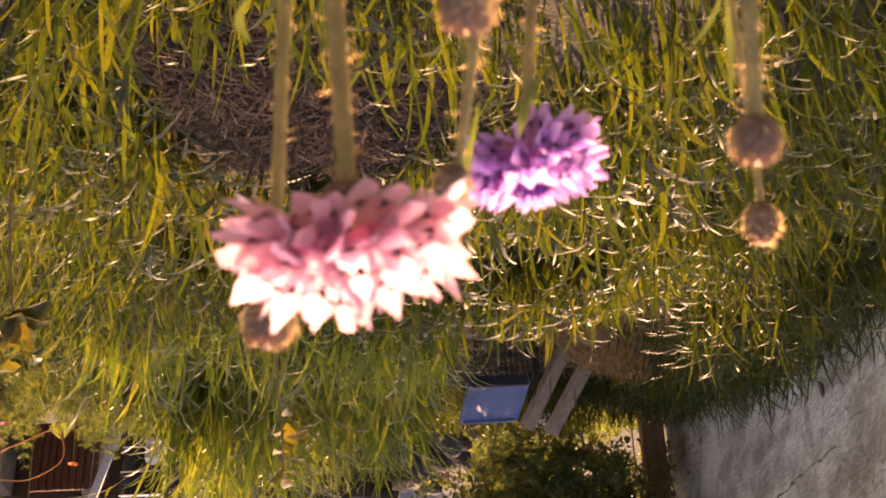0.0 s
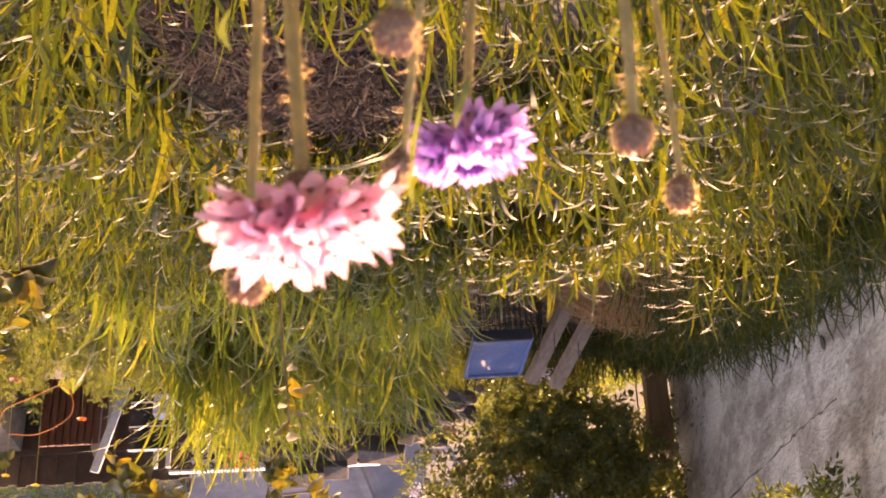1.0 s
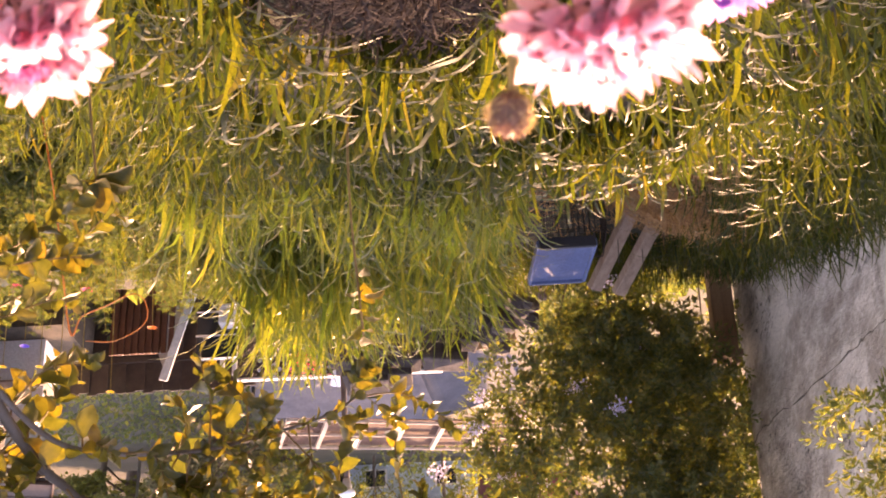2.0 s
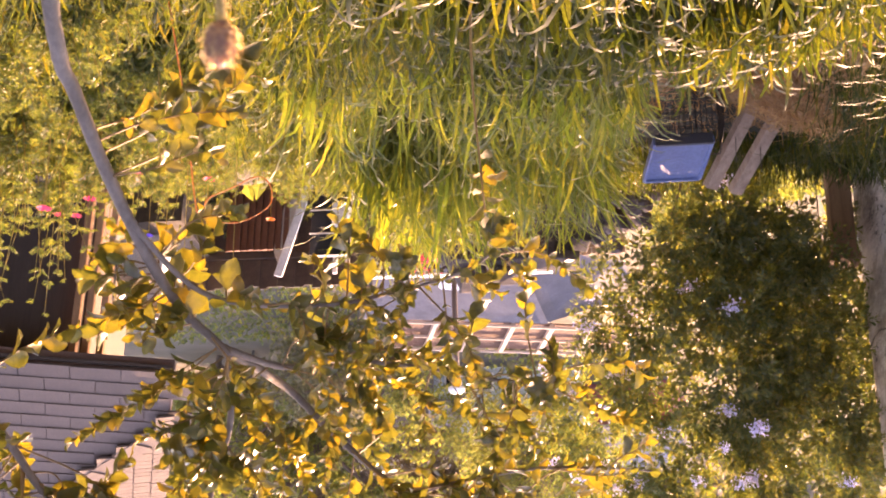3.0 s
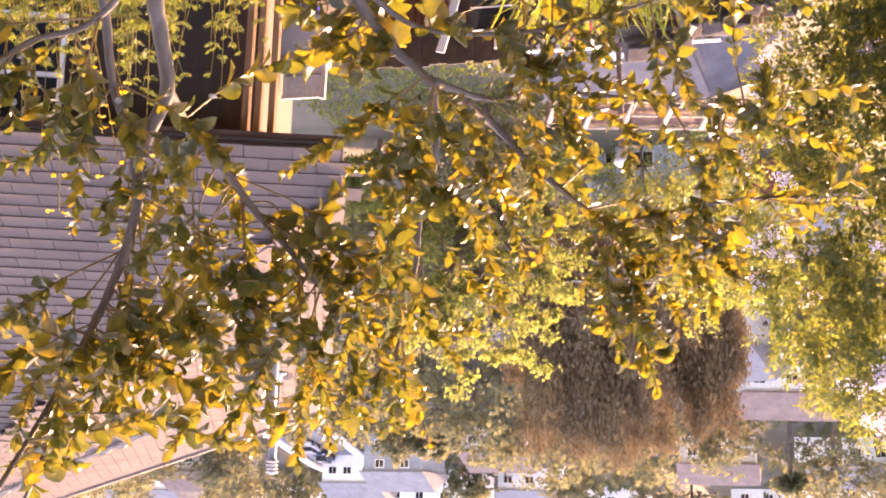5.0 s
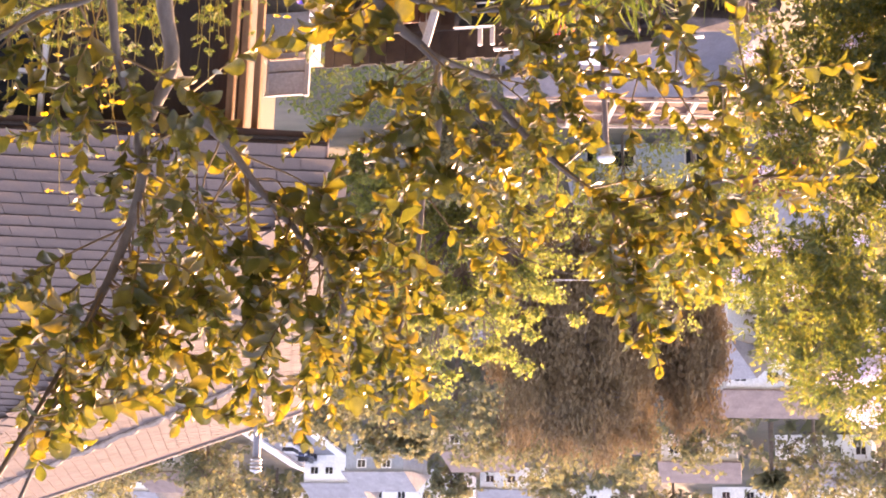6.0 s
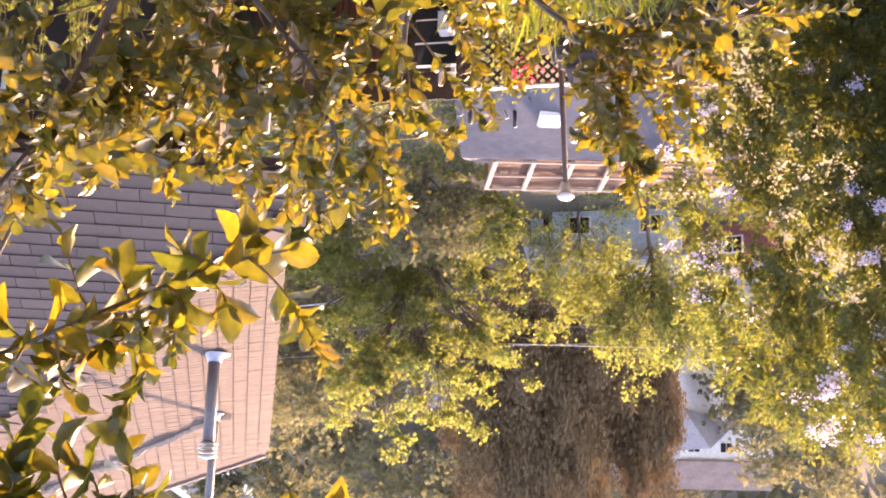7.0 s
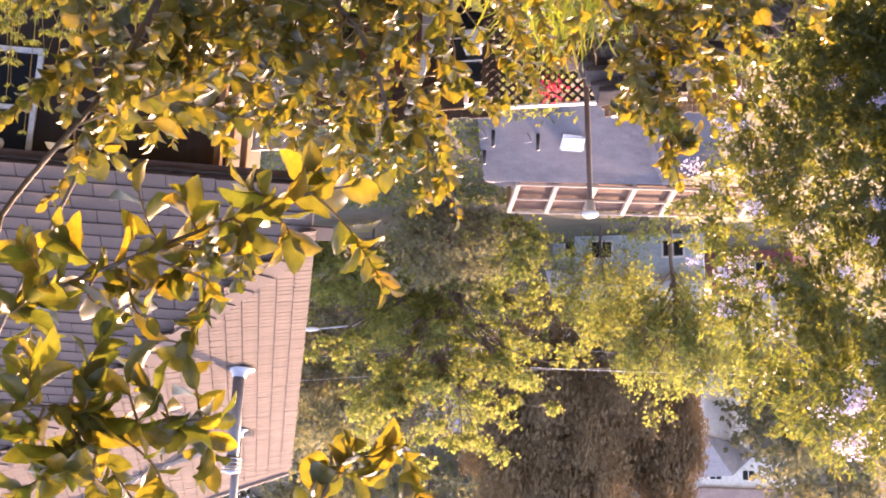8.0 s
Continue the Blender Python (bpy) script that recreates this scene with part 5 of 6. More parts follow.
part_mesh("lamp_cap", mesh_of("lamp_cap", *lathe([(0.065, 0), (0.10, 0.02), (0.10, 0.05), (0.07, 0.075), (0.01, 0.085)], (1.82, 14.7, -4.25)), M_WHITE, True), lamp)

fence = thing("lattice_fence", "dark lattice fence with a white top rail", "fence")
lx0, lx1, lz0, lz1, ly = 0.75, 3.30, -7.6, -6.0, 15.5
for sgn in (1, -1):
    x = lx0 - (lz1 - lz0)
    while x < lx1 + (lz1 - lz0):
        a, b = (x, lz0), (x + sgn * (lz1 - lz0), lz1)
        t0, t1 = 0.0, 1.0
        lo, hi = sorted((a[0], b[0]))
        if hi > lx0 and lo < lx1:
            for lim, side in ((lx0, 1), (lx1, -1)):
                d = b[0] - a[0]
                tt = (lim - a[0]) / d
                if (d > 0) == (side > 0):
                    t0 = max(t0, tt)
                else:
                    t1 = min(t1, tt)
            if t1 > t0 + 0.02:
                p = [(a[0] + (b[0] - a[0]) * s, ly + 0.008 * sgn, a[1] + (b[1] - a[1]) * s) for s in (t0, t1)]
                part("slat", beam_bm(p[0], p[1], 0.012, 0.038), M_LATTICE, fence)
        x += 0.13
part("top_rail", box_bm(lx1 - lx0 + 0.1, 0.08, 0.03, pose((lx0 + lx1) / 2, ly, lz1 + 0.02), 0.006), M_WHITE, fence)
for x in (3.36, 3.52):
    part("fence_post", box_bm(0.055, 0.055, 2.1, pose(x, ly - 0.05, -7.08), 0.006), M_WHITE, fence)
part("fence_post", box_bm(0.07, 0.07, 1.9, pose(0.72, ly, -7.0), 0.006), M_LATTICE, fence)
red = thing("red_flowering_plant", "hanging plant with small red flowers before the lattice", "plant")
rl = [smooth_line([(2.35 + 0.1 * k, 15.2, -7.6), (2.3 + 0.06 * k, 15.1, -6.6), (2.3 + 0.09 * k, 15.2, -5.9 + 0.1 * (k % 3))], 5) for k in range(7)]
part_mesh("stalks", mesh_of("stalks", *join([tube(q, 0.008, 0.004, 4) for q in rl]), M_STEM), red)
pp = np.concatenate(rl)
ii = rng.integers(0, len(pp), 260)
part_mesh("foliage", mesh_of("foliage", *scatter(SMALL, turns(rng.normal(size=(260, 3)) + [0, 0, 0.4]), pp[ii], rng.uniform(0.04, 0.09, 260)), M_HERB), red)
part_mesh("blossom", mesh_of("blossom", *scatter(SMALL, turns(rng.normal(size=(110, 3))), np.array([2.38, 15.1, -6.02]) + rng.normal(size=(110, 3)) * [0.12, 0.05, 0.1], np.full(110, 0.05)), M_RED), red)


# ---- the tiled house beside the garden ----
HU, HV, HC = Vector((0.943, -0.333, 0)), Vector((0.333, 0.943, 0)), Vector((4.44, 12.3, -3.21))
GA, GB, GC = 0.215, 0.30, 0.1525   # rise of the sunny plane along u, of the shaded plane along v, and of the sunny one along v
HIP = (GB - GC) / GA               # along the hip u is this share of v


def roof_at(u, v, lift=0.0):
    z = GB * v if u > HIP * v else GC * v + GA * u
    return HC + HU * u + HV * v + Vector((0, 0, z + lift))


def house_pt(u, v, z):
    p = HC + HU * u + HV * v
    return Vector((p.x, p.y, z))


def quad_box(pts, depth):
    """A slab under four corners."""
    top = [Vector(p) for p in pts]
    v = top + [p - Vector((0, 0, depth)) for p in top]
    return v, [(0, 1, 2, 3), (7, 6, 5, 4), (0, 4, 5, 1), (1, 5, 6, 2), (2, 6, 7, 3), (3, 7, 4, 0)]


house = thing("tiled_house", "low house with a pink clay tiled roof and dark porch", "house")
roof = part_mesh("roof_deck", mesh_of("roof_deck", *join([quad_box([roof_at(0.0, -0.88, -0.006), roof_at(9, -0.88, -0.006), roof_at(9, 9 / HIP - 0.01, -0.006), roof_at(0.0, 0, -0.006)], 0.14),
    quad_box([roof_at(0.0, 0.01, 0.02), roof_at(8, 8 / HIP + 0.01, 0.02), roof_at(8, 8.59 + 8 * 0.65, 0.02), roof_at(0.0, 8.59, 0.02)], 0.14)]), M_FELT), house)


def house_wall(u0, v0, u1, v1, z0, z1, mat, name="wall", thick=0.2):
    a, b = house_pt(u0, v0, 0), house_pt(u1, v1, 0)
    d = (b - a)
    m = Matrix.Translation(((a.x + b.x) / 2, (a.y + b.y) / 2, (z0 + z1) / 2)) @ Matrix.Rotation(math.atan2(d.y, d.x), 4, "Z")
    return part(name, box_bm(d.length, thick, z1 - z0, m), mat, house)


house_wall(0.95, -0.2, 9, -0.2, -6.4, -3.5, M_SHADEWOOD)
house_wall(0.95, -0.1, 0.95, 8.2, -9.5, -3.42, M_SHADEWOOD)
house_wall(8.9, -0.1, 8.9, 12, -9.5, -1.6, M_CREAM)
house_wall(0.95, 8.2, 8.8, 12.6, -12, -2.0, M_CREAM)
for u in (0.72, 0.86, 0.98):
    a = house_pt(u, -0.5, 0)
    part("porch_post", beam_bm((a.x, a.y, -6.2), (a.x, a.y, -3.4), 0.07, 0.07, 0.008), M_WOOD, house)
a, b = house_pt(0.02, -0.87, -3.53), house_pt(9, -0.87, -3.53)
part("fascia", beam_bm(a, b, 0.12, 0.03), M_SHADEWOOD, house)
a, b = roof_at(0.0, -0.85, -0.1), roof_at(0.0, -0.02, -0.1)
part("eave_board", beam_bm(a, b, 0.03, 0.1), M_PALEWOOD, house)
a, b = roof_at(0.0, 0.02, -0.1), roof_at(0.0, 8.5, -0.1)
part("eave_board", beam_bm(a, b, 0.03, 0.1), M_PALEWOOD, house)
a, b = roof_at(0.0, 8.62, -0.03), roof_at(7.9, 8.62 + 7.9 * 0.65, -0.03)
part("far_edge_board", beam_bm(a, b, 0.05, 0.16), M_MORTAR, house, "crumbling pale board along the far edge of the roof")
# porch windows and frames
for u in (3.2, 4.2, 5.2):
    win = part("window", box_bm(0.7, 0.04, 1.1, Matrix.Translation(house_pt(u, -0.32, -4.3)) @ pose(0, 0, 0, 0, 0, -19.4)), M_GLASS, house)
    for du in (-0.36, 0.36):
        part("frame_bar", box_bm(0.05, 0.06, 1.2, Matrix.Translation(house_pt(u + du, -0.36, -4.3)) @ pose(0, 0, 0, 0, 0, -19.4)), M_WHITE, win)
    for dz in (-0.58, 0.05, 0.58):
        part("frame_bar", box_bm(0.72, 0.05, 0.04, Matrix.Translation(house_pt(u, -0.36, -4.3 + dz)) @ pose(0, 0, 0, 0, 0, -19.4)), M_WHITE, win)


def vent_pipe(u, v, h, r, label):
    p = roof_at(u, v)
    ob = thing("vent_pipe", label, "vent pipe", "roof vent pipes")
    part_mesh("pipe", mesh_of("pipe", *tube([p - Vector((0, 0, 0.1)), p + Vector((0, 0, h * 0.5)), p + Vector((0, 0, h))], r, r, 16), M_PIPE, True), ob)
    part_mesh("flashing", mesh_of("flashing", *lathe([(r * 2.6, 0.01), (r * 2.5, 0.03), (r * 1.3, 0.06), (r * 1.15, 0.12)], p), M_STEEL, True), ob)
    for k in range(3):
        part_mesh("cap_ring", mesh_of("cap_ring", *lathe([(r * 1.05, 0), (r * 1.5, 0.01), (r * 1.5, 0.03), (r * 1.05, 0.04)], p + Vector((0, 0, h + 0.05 * k))), M_STEEL, True), ob)
    part_mesh("cap", mesh_of("cap", *lathe([(r * 1.5, 0), (r * 1.5, 0.02), (r * 0.2, 0.05)], p + Vector((0, 0, h + 0.16))), M_STEEL, True), ob)
    return ob


vent_pipe(0.73, 3.47, 1.12, 0.075, "grey metal vent pipe with a ringed cap on the tiled roof")
vent_pipe(0.76, 5.95, 1.25, 0.055, "tall grey vent pipe on the tiled roof")
part_mesh("debris_line", mesh_of("debris_line", *tube([roof_at(0.93 + 1.13 * (v - 6.3), v, 0.03) + Vector((rng.normal() * 0.02, 0, rng.normal() * 0.012)) for v in np.linspace(6.0, 10.5, 60)], 0.06, 0.06, 6, 0.25), M_MORTAR), house, "ridge of crumbled mortar on the tiles")

# ---- the pale cabinet and clutter between house and shed ----
cab = thing("white_cabinet", "pale cabinet with a blue-white framed upper panel beside the house", "cabinet")
part("cabinet_body", box_bm(0.66, 0.5, 0.55, pose(6.02, 15.25, -6.2), 0.012), M_SHEET, cab)
part("cabinet_top", box_bm(0.72, 0.56, 0.03, pose(6.02, 15.25, -5.915), 0.008), M_PALEWOOD, cab)
part("upper_panel", box_bm(0.5, 0.03, 0.46, pose(6.03, 15.2, -5.66), 0.008), M_SHEET, cab, "pale blue panel")
for sx, sz, px, pz in ((0.07, 0.52, 5.755, -5.64), (0.03, 0.5, 6.295, -5.65), (0.6, 0.03, 6.03, -5.415)):
    part("frame_bar", box_bm(sx, 0.05, sz, pose(px, 15.19, pz), 0.008), M_WHITE, cab, "white painted frame")
part("crossbar", box_bm(0.5, 0.03, 0.012, pose(6.03, 15.175, -5.72)), M_STEEL, cab)
yard = thing("yard_deck", "low plinth of dark stone beside the house", "deck", kind="structure")
part("deck_floor", box_bm(1.5, 1.2, 1.9, pose(6.1, 15.2, -7.43)), M_STAIN, yard)
for x in (5.45, 5.55):
    tp = thing("timber_upright", "bare timber upright beside the white cabinet", "post", "timber uprights")
    part("upright", beam_bm((x + 1.2, 14.9, -6.5), (x + 1.2, 14.9, -4.6), 0.08, 0.08, 0.006), M_WOOD, tp)


# ---- the grey house with a pergola ----
gh = thing("grey_shingle_house", "house with a blue-grey shingle roof, skylight and hip", "house")
R0 = Vector((8.3, 39.6, -16.95)), Vector((3.2, 39.6, -16.75)), Vector((2.2, 44.8, -15.45)), Vector((8.9, 44.8, -15.85))
R1 = Vector((3.2, 39.6, -16.75)), Vector((-0.8, 42.5, -17.0)), Vector((-0.8, 46.0, -16.8)), Vector((2.2, 44.8, -15.45))
R2 = R0[3], R0[2], Vector((2.2, 50, -17.2)), Vector((8.9, 50, -17.4))
for q in (R0, R1, R2):
    part_mesh("roof_plane", mesh_of("roof_plane", *quad_box([q[0], q[3], q[2], q[1]], 0.15), M_SHINGLE), gh)
part("wall", box_bm(8.4, 8.0, 3.2, pose(4.0, 44.2, -18.6)), M_CREAM, gh)


def on_r0(a, b, lift=0.0):
    p = R0[0].lerp(R0[1], a).lerp(R0[3].lerp(R0[2], a), b)
    return p + Vector((0, 0, lift))


sk = part("skylight", box_bm(0.72, 0.75, 0.12, Matrix.Translation(on_r0(0.56, 0.50, 0.08)) @ pose(0, 0, 0, 14, 0, -16), 0.02), M_SKYLIGHT, gh, "white framed skylight")
part("skylight_frame", box_bm(0.82, 0.85, 0.07, Matrix.Translation(on_r0(0.56, 0.50, 0.03)) @ pose(0, 0, 0, 14, 0, -16), 0.02), M_WHITE, sk)
for a, b, h in ((0.36, 0.42, 0.6), (0.09, 0.38, 0.6), (0.02, 0.62, 0.5)):
    p = on_r0(a, b)
    part_mesh("vent", mesh_of("vent", *tube([p, p + Vector((0, 0, h))], 0.07, 0.07, 10), M_DARKPIPE, True), gh, "short dark vent pipe")
    part_mesh("vent", mesh_of("vent", *tube([p + Vector((0.35, -0.1, 0)), p + Vector((0.2, -0.1, 0.28)), p + Vector((0.45, -0.1, 0.35))], 0.025, 0.02, 8), M_STEEL, True), gh, "bent pale vent pipe")
for k in range(24):
    p = R0[1].lerp(R0[2], k / 24)
    part("hip_shingle", box_bm(0.3, 0.28, 0.04, Matrix.Translation(p + Vector((0, 0, 0.05))) @ pose(0, 0, 0, 14, 0, 11), 0.01), M_SHINGLE, gh)
sv, sf = [], []
for row in range(26):
    b0, b1 = row / 26, (row + 1) / 26
    o = 0.5 * (row % 2)
    for col in range(20):
        a0, a1 = (col + o) / 20.5, (col + o + 0.93) / 20.5
        q = [on_r0(a0, b0, 0.012), on_r0(a1, b0, 0.012), on_r0(a1, b1, 0.008), on_r0(a0, b1, 0.008)]
        i = len(sv)
        sv += q
        sf.append((i, i + 1, i + 2, i + 3))
part_mesh("shingles", mesh_of("shingles", sv, sf, M_SHINGLE), gh, kind="stuff")

perg = thing("pergola", "pergola roof of pale beams and red-brown slats", "pergola")
PA, PB = Vector((7.65, 45.1, -15.83)), Vector((-1.0, 45.1, -15.2))
PC, PD = Vector((8.55, 48.3, -15.87)), Vector((-0.4, 48.3, -15.35))
for k in range(7):
    s = k / 5.6
    a, b = PA.lerp(PB, s * 0.925), PC.lerp(PD, s * 0.925)
    part("rafter", beam_bm(a, b, 0.16, 0.2, 0.01), M_PALEWOOD, perg)
for a, b in ((PA, PB), (PC, PD), (PA.lerp(PC, 0.5), PB.lerp(PD, 0.5))):
    part("beam", beam_bm(a + Vector((0, 0, 0.05)), b + Vector((0, 0, 0.05)), 0.09, 0.09, 0.01), M_PALEWOOD, perg)
for k in range(40):
    s = (k + 0.5) / 40
    a, b = PA.lerp(PC, s), PB.lerp(PD, s)
    part("slat", beam_bm(a - Vector((0, 0, 0.1)), b - Vector((0, 0, 0.1)), 0.06, 0.07), M_REED, perg)
for p in (PC, PC.lerp(PD, 0.5), PD, PA, PB):
    part("pergola_post", beam_bm((p.x, p.y, -19.2), p - Vector((0, 0, 0.1)), 0.15, 0.15, 0.01), M_WOOD, perg)
wf_ = thing("board_fence", "warm brown board fence before the grey house", "fence")
for k in range(30):
    part("board", box_bm(0.13, 0.03, 1.8, pose(-0.6 + 0.15 * k, 38.0, -16.25 + 0.02 * (k % 3))), M_WOOD, wf_)
part("rail", box_bm(4.6, 0.06, 0.09, pose(1.6, 37.95, -15.6)), M_WOOD, wf_)


# ---- trees of the valley ----
def grown_tree(name, at, height, crown, n, leaf, mat, label, trunk_r=0.25, lobes=14, droop=0.0, gap=0.55, low=0.38, clump=(0.16, 0.26), category="tree", sub=8, fill=0, shape=TUFT):
    """A trunk that forks into limbs, each with its own uneven cloud of leaves."""
    x, y, z = at
    ob = thing(name, label, category)
    top = np.array([x, y, z + height])
    wood = [tube(smooth_line([(x, y, z - 0.4), (x + 0.15, y, z + height * 0.3), (x - 0.1, y, z + height * 0.62), tuple(top * [1, 1, 1] - [0, 0, height * 0.12])], 6), trunk_r, trunk_r * 0.2, 9, 0.04)]
    pts, axs = [], []
    for k in range(lobes):
        a = 2 * np.pi * (k * 0.382) + rng.uniform(-0.4, 0.4)
        h = low + (0.98 - low) * (k + 0.5) / lobes
        rr = math.sin(math.pi * min(1, (h - 0.2) / 0.85)) ** 0.7 * rng.uniform(0.55, 1.0)
        c = np.array([x + crown[0] * rr * math.cos(a), y + crown[1] * rr * math.sin(a), z + height * h])
        st = np.array([x, y, z + height * max(0.22, h - 0.28)])
        wood.append(tube(smooth_line([st, (st + c) / 2 + [0, 0, height * 0.03], c], 5), trunk_r * 0.35, 0.02, 6))
        for _ in range(sub):
            e = c + rng.normal(size=3) * np.array([crown[0], crown[1], height * 0.35]) * 0.28
            wood.append(tube(smooth_line([c * 0.6 + st * 0.4, (c + e) / 2, e], 4), trunk_r * 0.1, 0.01, 5))
            m = n // (lobes * sub)
            d = rng.normal(size=(m, 3))
            d /= np.linalg.norm(d, axis=1)[:, None]
            r = np.array([crown[0], crown[1], height * 0.36]) * rng.uniform(*clump)
            q = e + rng.normal(size=(m, 3)) * r * (0.5 + 0.25 * gap) * [1, 1, 0.7]
            if droop:
                q[:, 2] -= droop * rng.uniform(0, 1, m) ** 2
            pts.append(q), axs.append(d + rng.normal(size=(m, 3)) * 0.6 + [0, 0, 0.4 - (3.2 if shape is STRAND else 1.6) * (droop > 0)])
    if fill:
        d = rng.normal(size=(fill, 3))
        d *= (rng.uniform(0, 1, fill) ** (1 / 3) / np.linalg.norm(d, axis=1))[:, None]
        pts.append(np.array([x, y, z + height * (low + 0.98) / 2]) + d * [crown[0] * 0.85, crown[1] * 0.85, height * (0.98 - low) * 0.52])
        axs.append(rng.normal(size=(fill, 3)) - [0, 0, 2.6 * (droop > 0)])
    pts, axs = np.concatenate(pts), np.concatenate(axs)
    part_mesh("trunk", mesh_of("trunk", *join(wood), M_TRUNK, True), ob)
    part_mesh("crown", mesh_of("crown", *scatter(shape, turns(axs), pts, leaf * rng.uniform(0.6, 1.4, len(pts))), mat), ob, kind="stuff")
    return ob


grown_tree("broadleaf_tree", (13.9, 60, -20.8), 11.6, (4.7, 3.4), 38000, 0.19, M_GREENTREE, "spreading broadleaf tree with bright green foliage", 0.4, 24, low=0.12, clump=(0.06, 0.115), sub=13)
grown_tree("brown_tree", (11.8, 85, -23), 17.0, (5.2, 4.6), 90000, 0.3, M_BROWNTREE, "huge dull brown tree with drooping dense foliage", 0.6, 26, 2.2, 0.15, 0.3, (0.14, 0.24), fill=34000, shape=STRAND)
grown_tree("brown_tree", (5.1, 92, -23), 14.2, (2.7, 2.6), 26000, 0.36, M_BROWNTREE, "dull brown tree beside a larger one", 0.45, 16, 1.8, 0.15, 0.35, (0.16, 0.26), fill=10000, shape=STRAND)
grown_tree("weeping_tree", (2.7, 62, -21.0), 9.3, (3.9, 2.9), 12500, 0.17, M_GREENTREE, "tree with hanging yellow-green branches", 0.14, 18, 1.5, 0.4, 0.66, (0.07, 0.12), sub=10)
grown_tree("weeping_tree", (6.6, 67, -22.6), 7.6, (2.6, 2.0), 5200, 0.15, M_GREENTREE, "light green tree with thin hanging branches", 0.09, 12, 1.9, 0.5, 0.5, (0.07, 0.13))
grown_tree("broadleaf_tree", (20.5, 70, -22.5), 12.0, (4.5, 3.5), 9000, 0.32, M_FARTREE, "shaded green tree beyond the tiled house", 0.4, 14)
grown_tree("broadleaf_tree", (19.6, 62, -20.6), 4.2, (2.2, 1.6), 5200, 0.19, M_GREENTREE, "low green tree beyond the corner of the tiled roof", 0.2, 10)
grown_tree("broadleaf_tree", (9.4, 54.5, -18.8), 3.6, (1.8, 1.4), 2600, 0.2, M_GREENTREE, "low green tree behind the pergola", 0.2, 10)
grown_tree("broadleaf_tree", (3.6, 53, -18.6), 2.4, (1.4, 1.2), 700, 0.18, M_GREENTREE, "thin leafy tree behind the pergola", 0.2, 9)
grown_tree("broadleaf_tree", (11.5, 51, -18.2), 4.0, (2.4, 1.4), 3500, 0.2, M_FARTREE, "dark green tree beside the grey house", 0.2, 10)

# ---- houses and street on the far side ----
def far_house(name, at, size, yaw, wall_mat, roof_mat, label, storeys=1, gable=True, windows=3):
    w, d, h = size
    ob = thing(name, label, "house", at=(0, 0, 0))
    m = Matrix.Translation(at) @ Matrix.Rotation(radians(yaw), 4, "Z")
    part("wall", box_bm(w, d, h, m @ pose(0, 0, h / 2)), wall_mat, ob)
    rh = 0.28 * d if gable else 0.16 * d
    e = 0.4
    v = [(-w / 2 - e, -d / 2 - e, h), (w / 2 + e, -d / 2 - e, h), (w / 2 + e, d / 2 + e, h), (-w / 2 - e, d / 2 + e, h), (-w / 2 - e + (0 if gable else d / 2), 0, h + rh), (w / 2 + e - (0 if gable else d / 2), 0, h + rh)]
    v += [(x, y, z - 0.2) for x, y, z in v[:4]]
    f = [(0, 1, 5, 4), (2, 3, 4, 5), (1, 2, 5), (3, 0, 4), (0, 6, 7, 1), (1, 7, 8, 2), (2, 8, 9, 3), (3, 9, 6, 0), (6, 9, 8, 7)]
    part_mesh("roof", mesh_of("roof", [m @ Vector(q) for q in v], f, roof_mat), ob)
    for s in range(storeys):
        for k in range(windows):
            x = -w / 2 + w * (k + 0.5) / windows + rng.uniform(-0.3, 0.3)
            z = h / storeys * (s + 0.55)
            wn_ = part("window", box_bm(1.3, 0.08, 1.1, m @ pose(x, -d / 2 - 0.02, z)), M_WHITE, ob)
            for dx in (-0.29, 0.29):
                part("pane", box_bm(0.5, 0.04, 0.9, m @ pose(x + dx, -d / 2 - 0.07, z)), M_GLASS, wn_)
    return ob


def gl(x, y):
    return float(land(x, y))


LOWER_STREET = [(47, 165, (8, 8, 5), 8, M_WALLB, M_ROOFA, 2, 2), (57, 178, (8, 9, 4), 5, M_WALLA, M_ROOFA, 1, 3), (50, 190, (17, 9, 5), 4, M_WALLA, M_ROOFA, 2, 5), (48, 215, (16, 9, 5), 4, M_CREAM, M_ROOFB, 2, 4), (33, 160, (8, 8, 3.4), 10, M_CREAM, M_ROOFB, 1, 3), (34, 186, (9, 8, 3.4), -6, M_WALLA, M_ROOFA, 1, 3), (24, 205, (9, 8, 4), 8, M_WALLA, M_ROOFB, 1, 3), (18, 150, (9, 8, 3.2), -14, M_CREAM, M_ROOFB, 1, 3)]
MIDDLE_STREET = [(3.6, 112, (7, 9, 6), 24, M_WALLA, M_ROOFA, 2, 2), (-1, 135, (9, 8, 3.2), -8, M_WALLA, M_ROOFB, 1, 3), (7, 165, (9, 8, 3.4), 0, M_CREAM, M_ROOFB, 1, 3), (-8, 165, (11, 9, 3.4), 8, M_WALLA, M_ROOFA, 1, 4), (1, 205, (11, 9, 5), 4, M_WALLA, M_ROOFB, 2, 3), (-14, 200, (12, 9, 5), -6, M_WALLA, M_ROOFA, 2, 3), (78, 172, (11, 9, 4), 10, M_CREAM, M_ROOFB, 1, 3)]
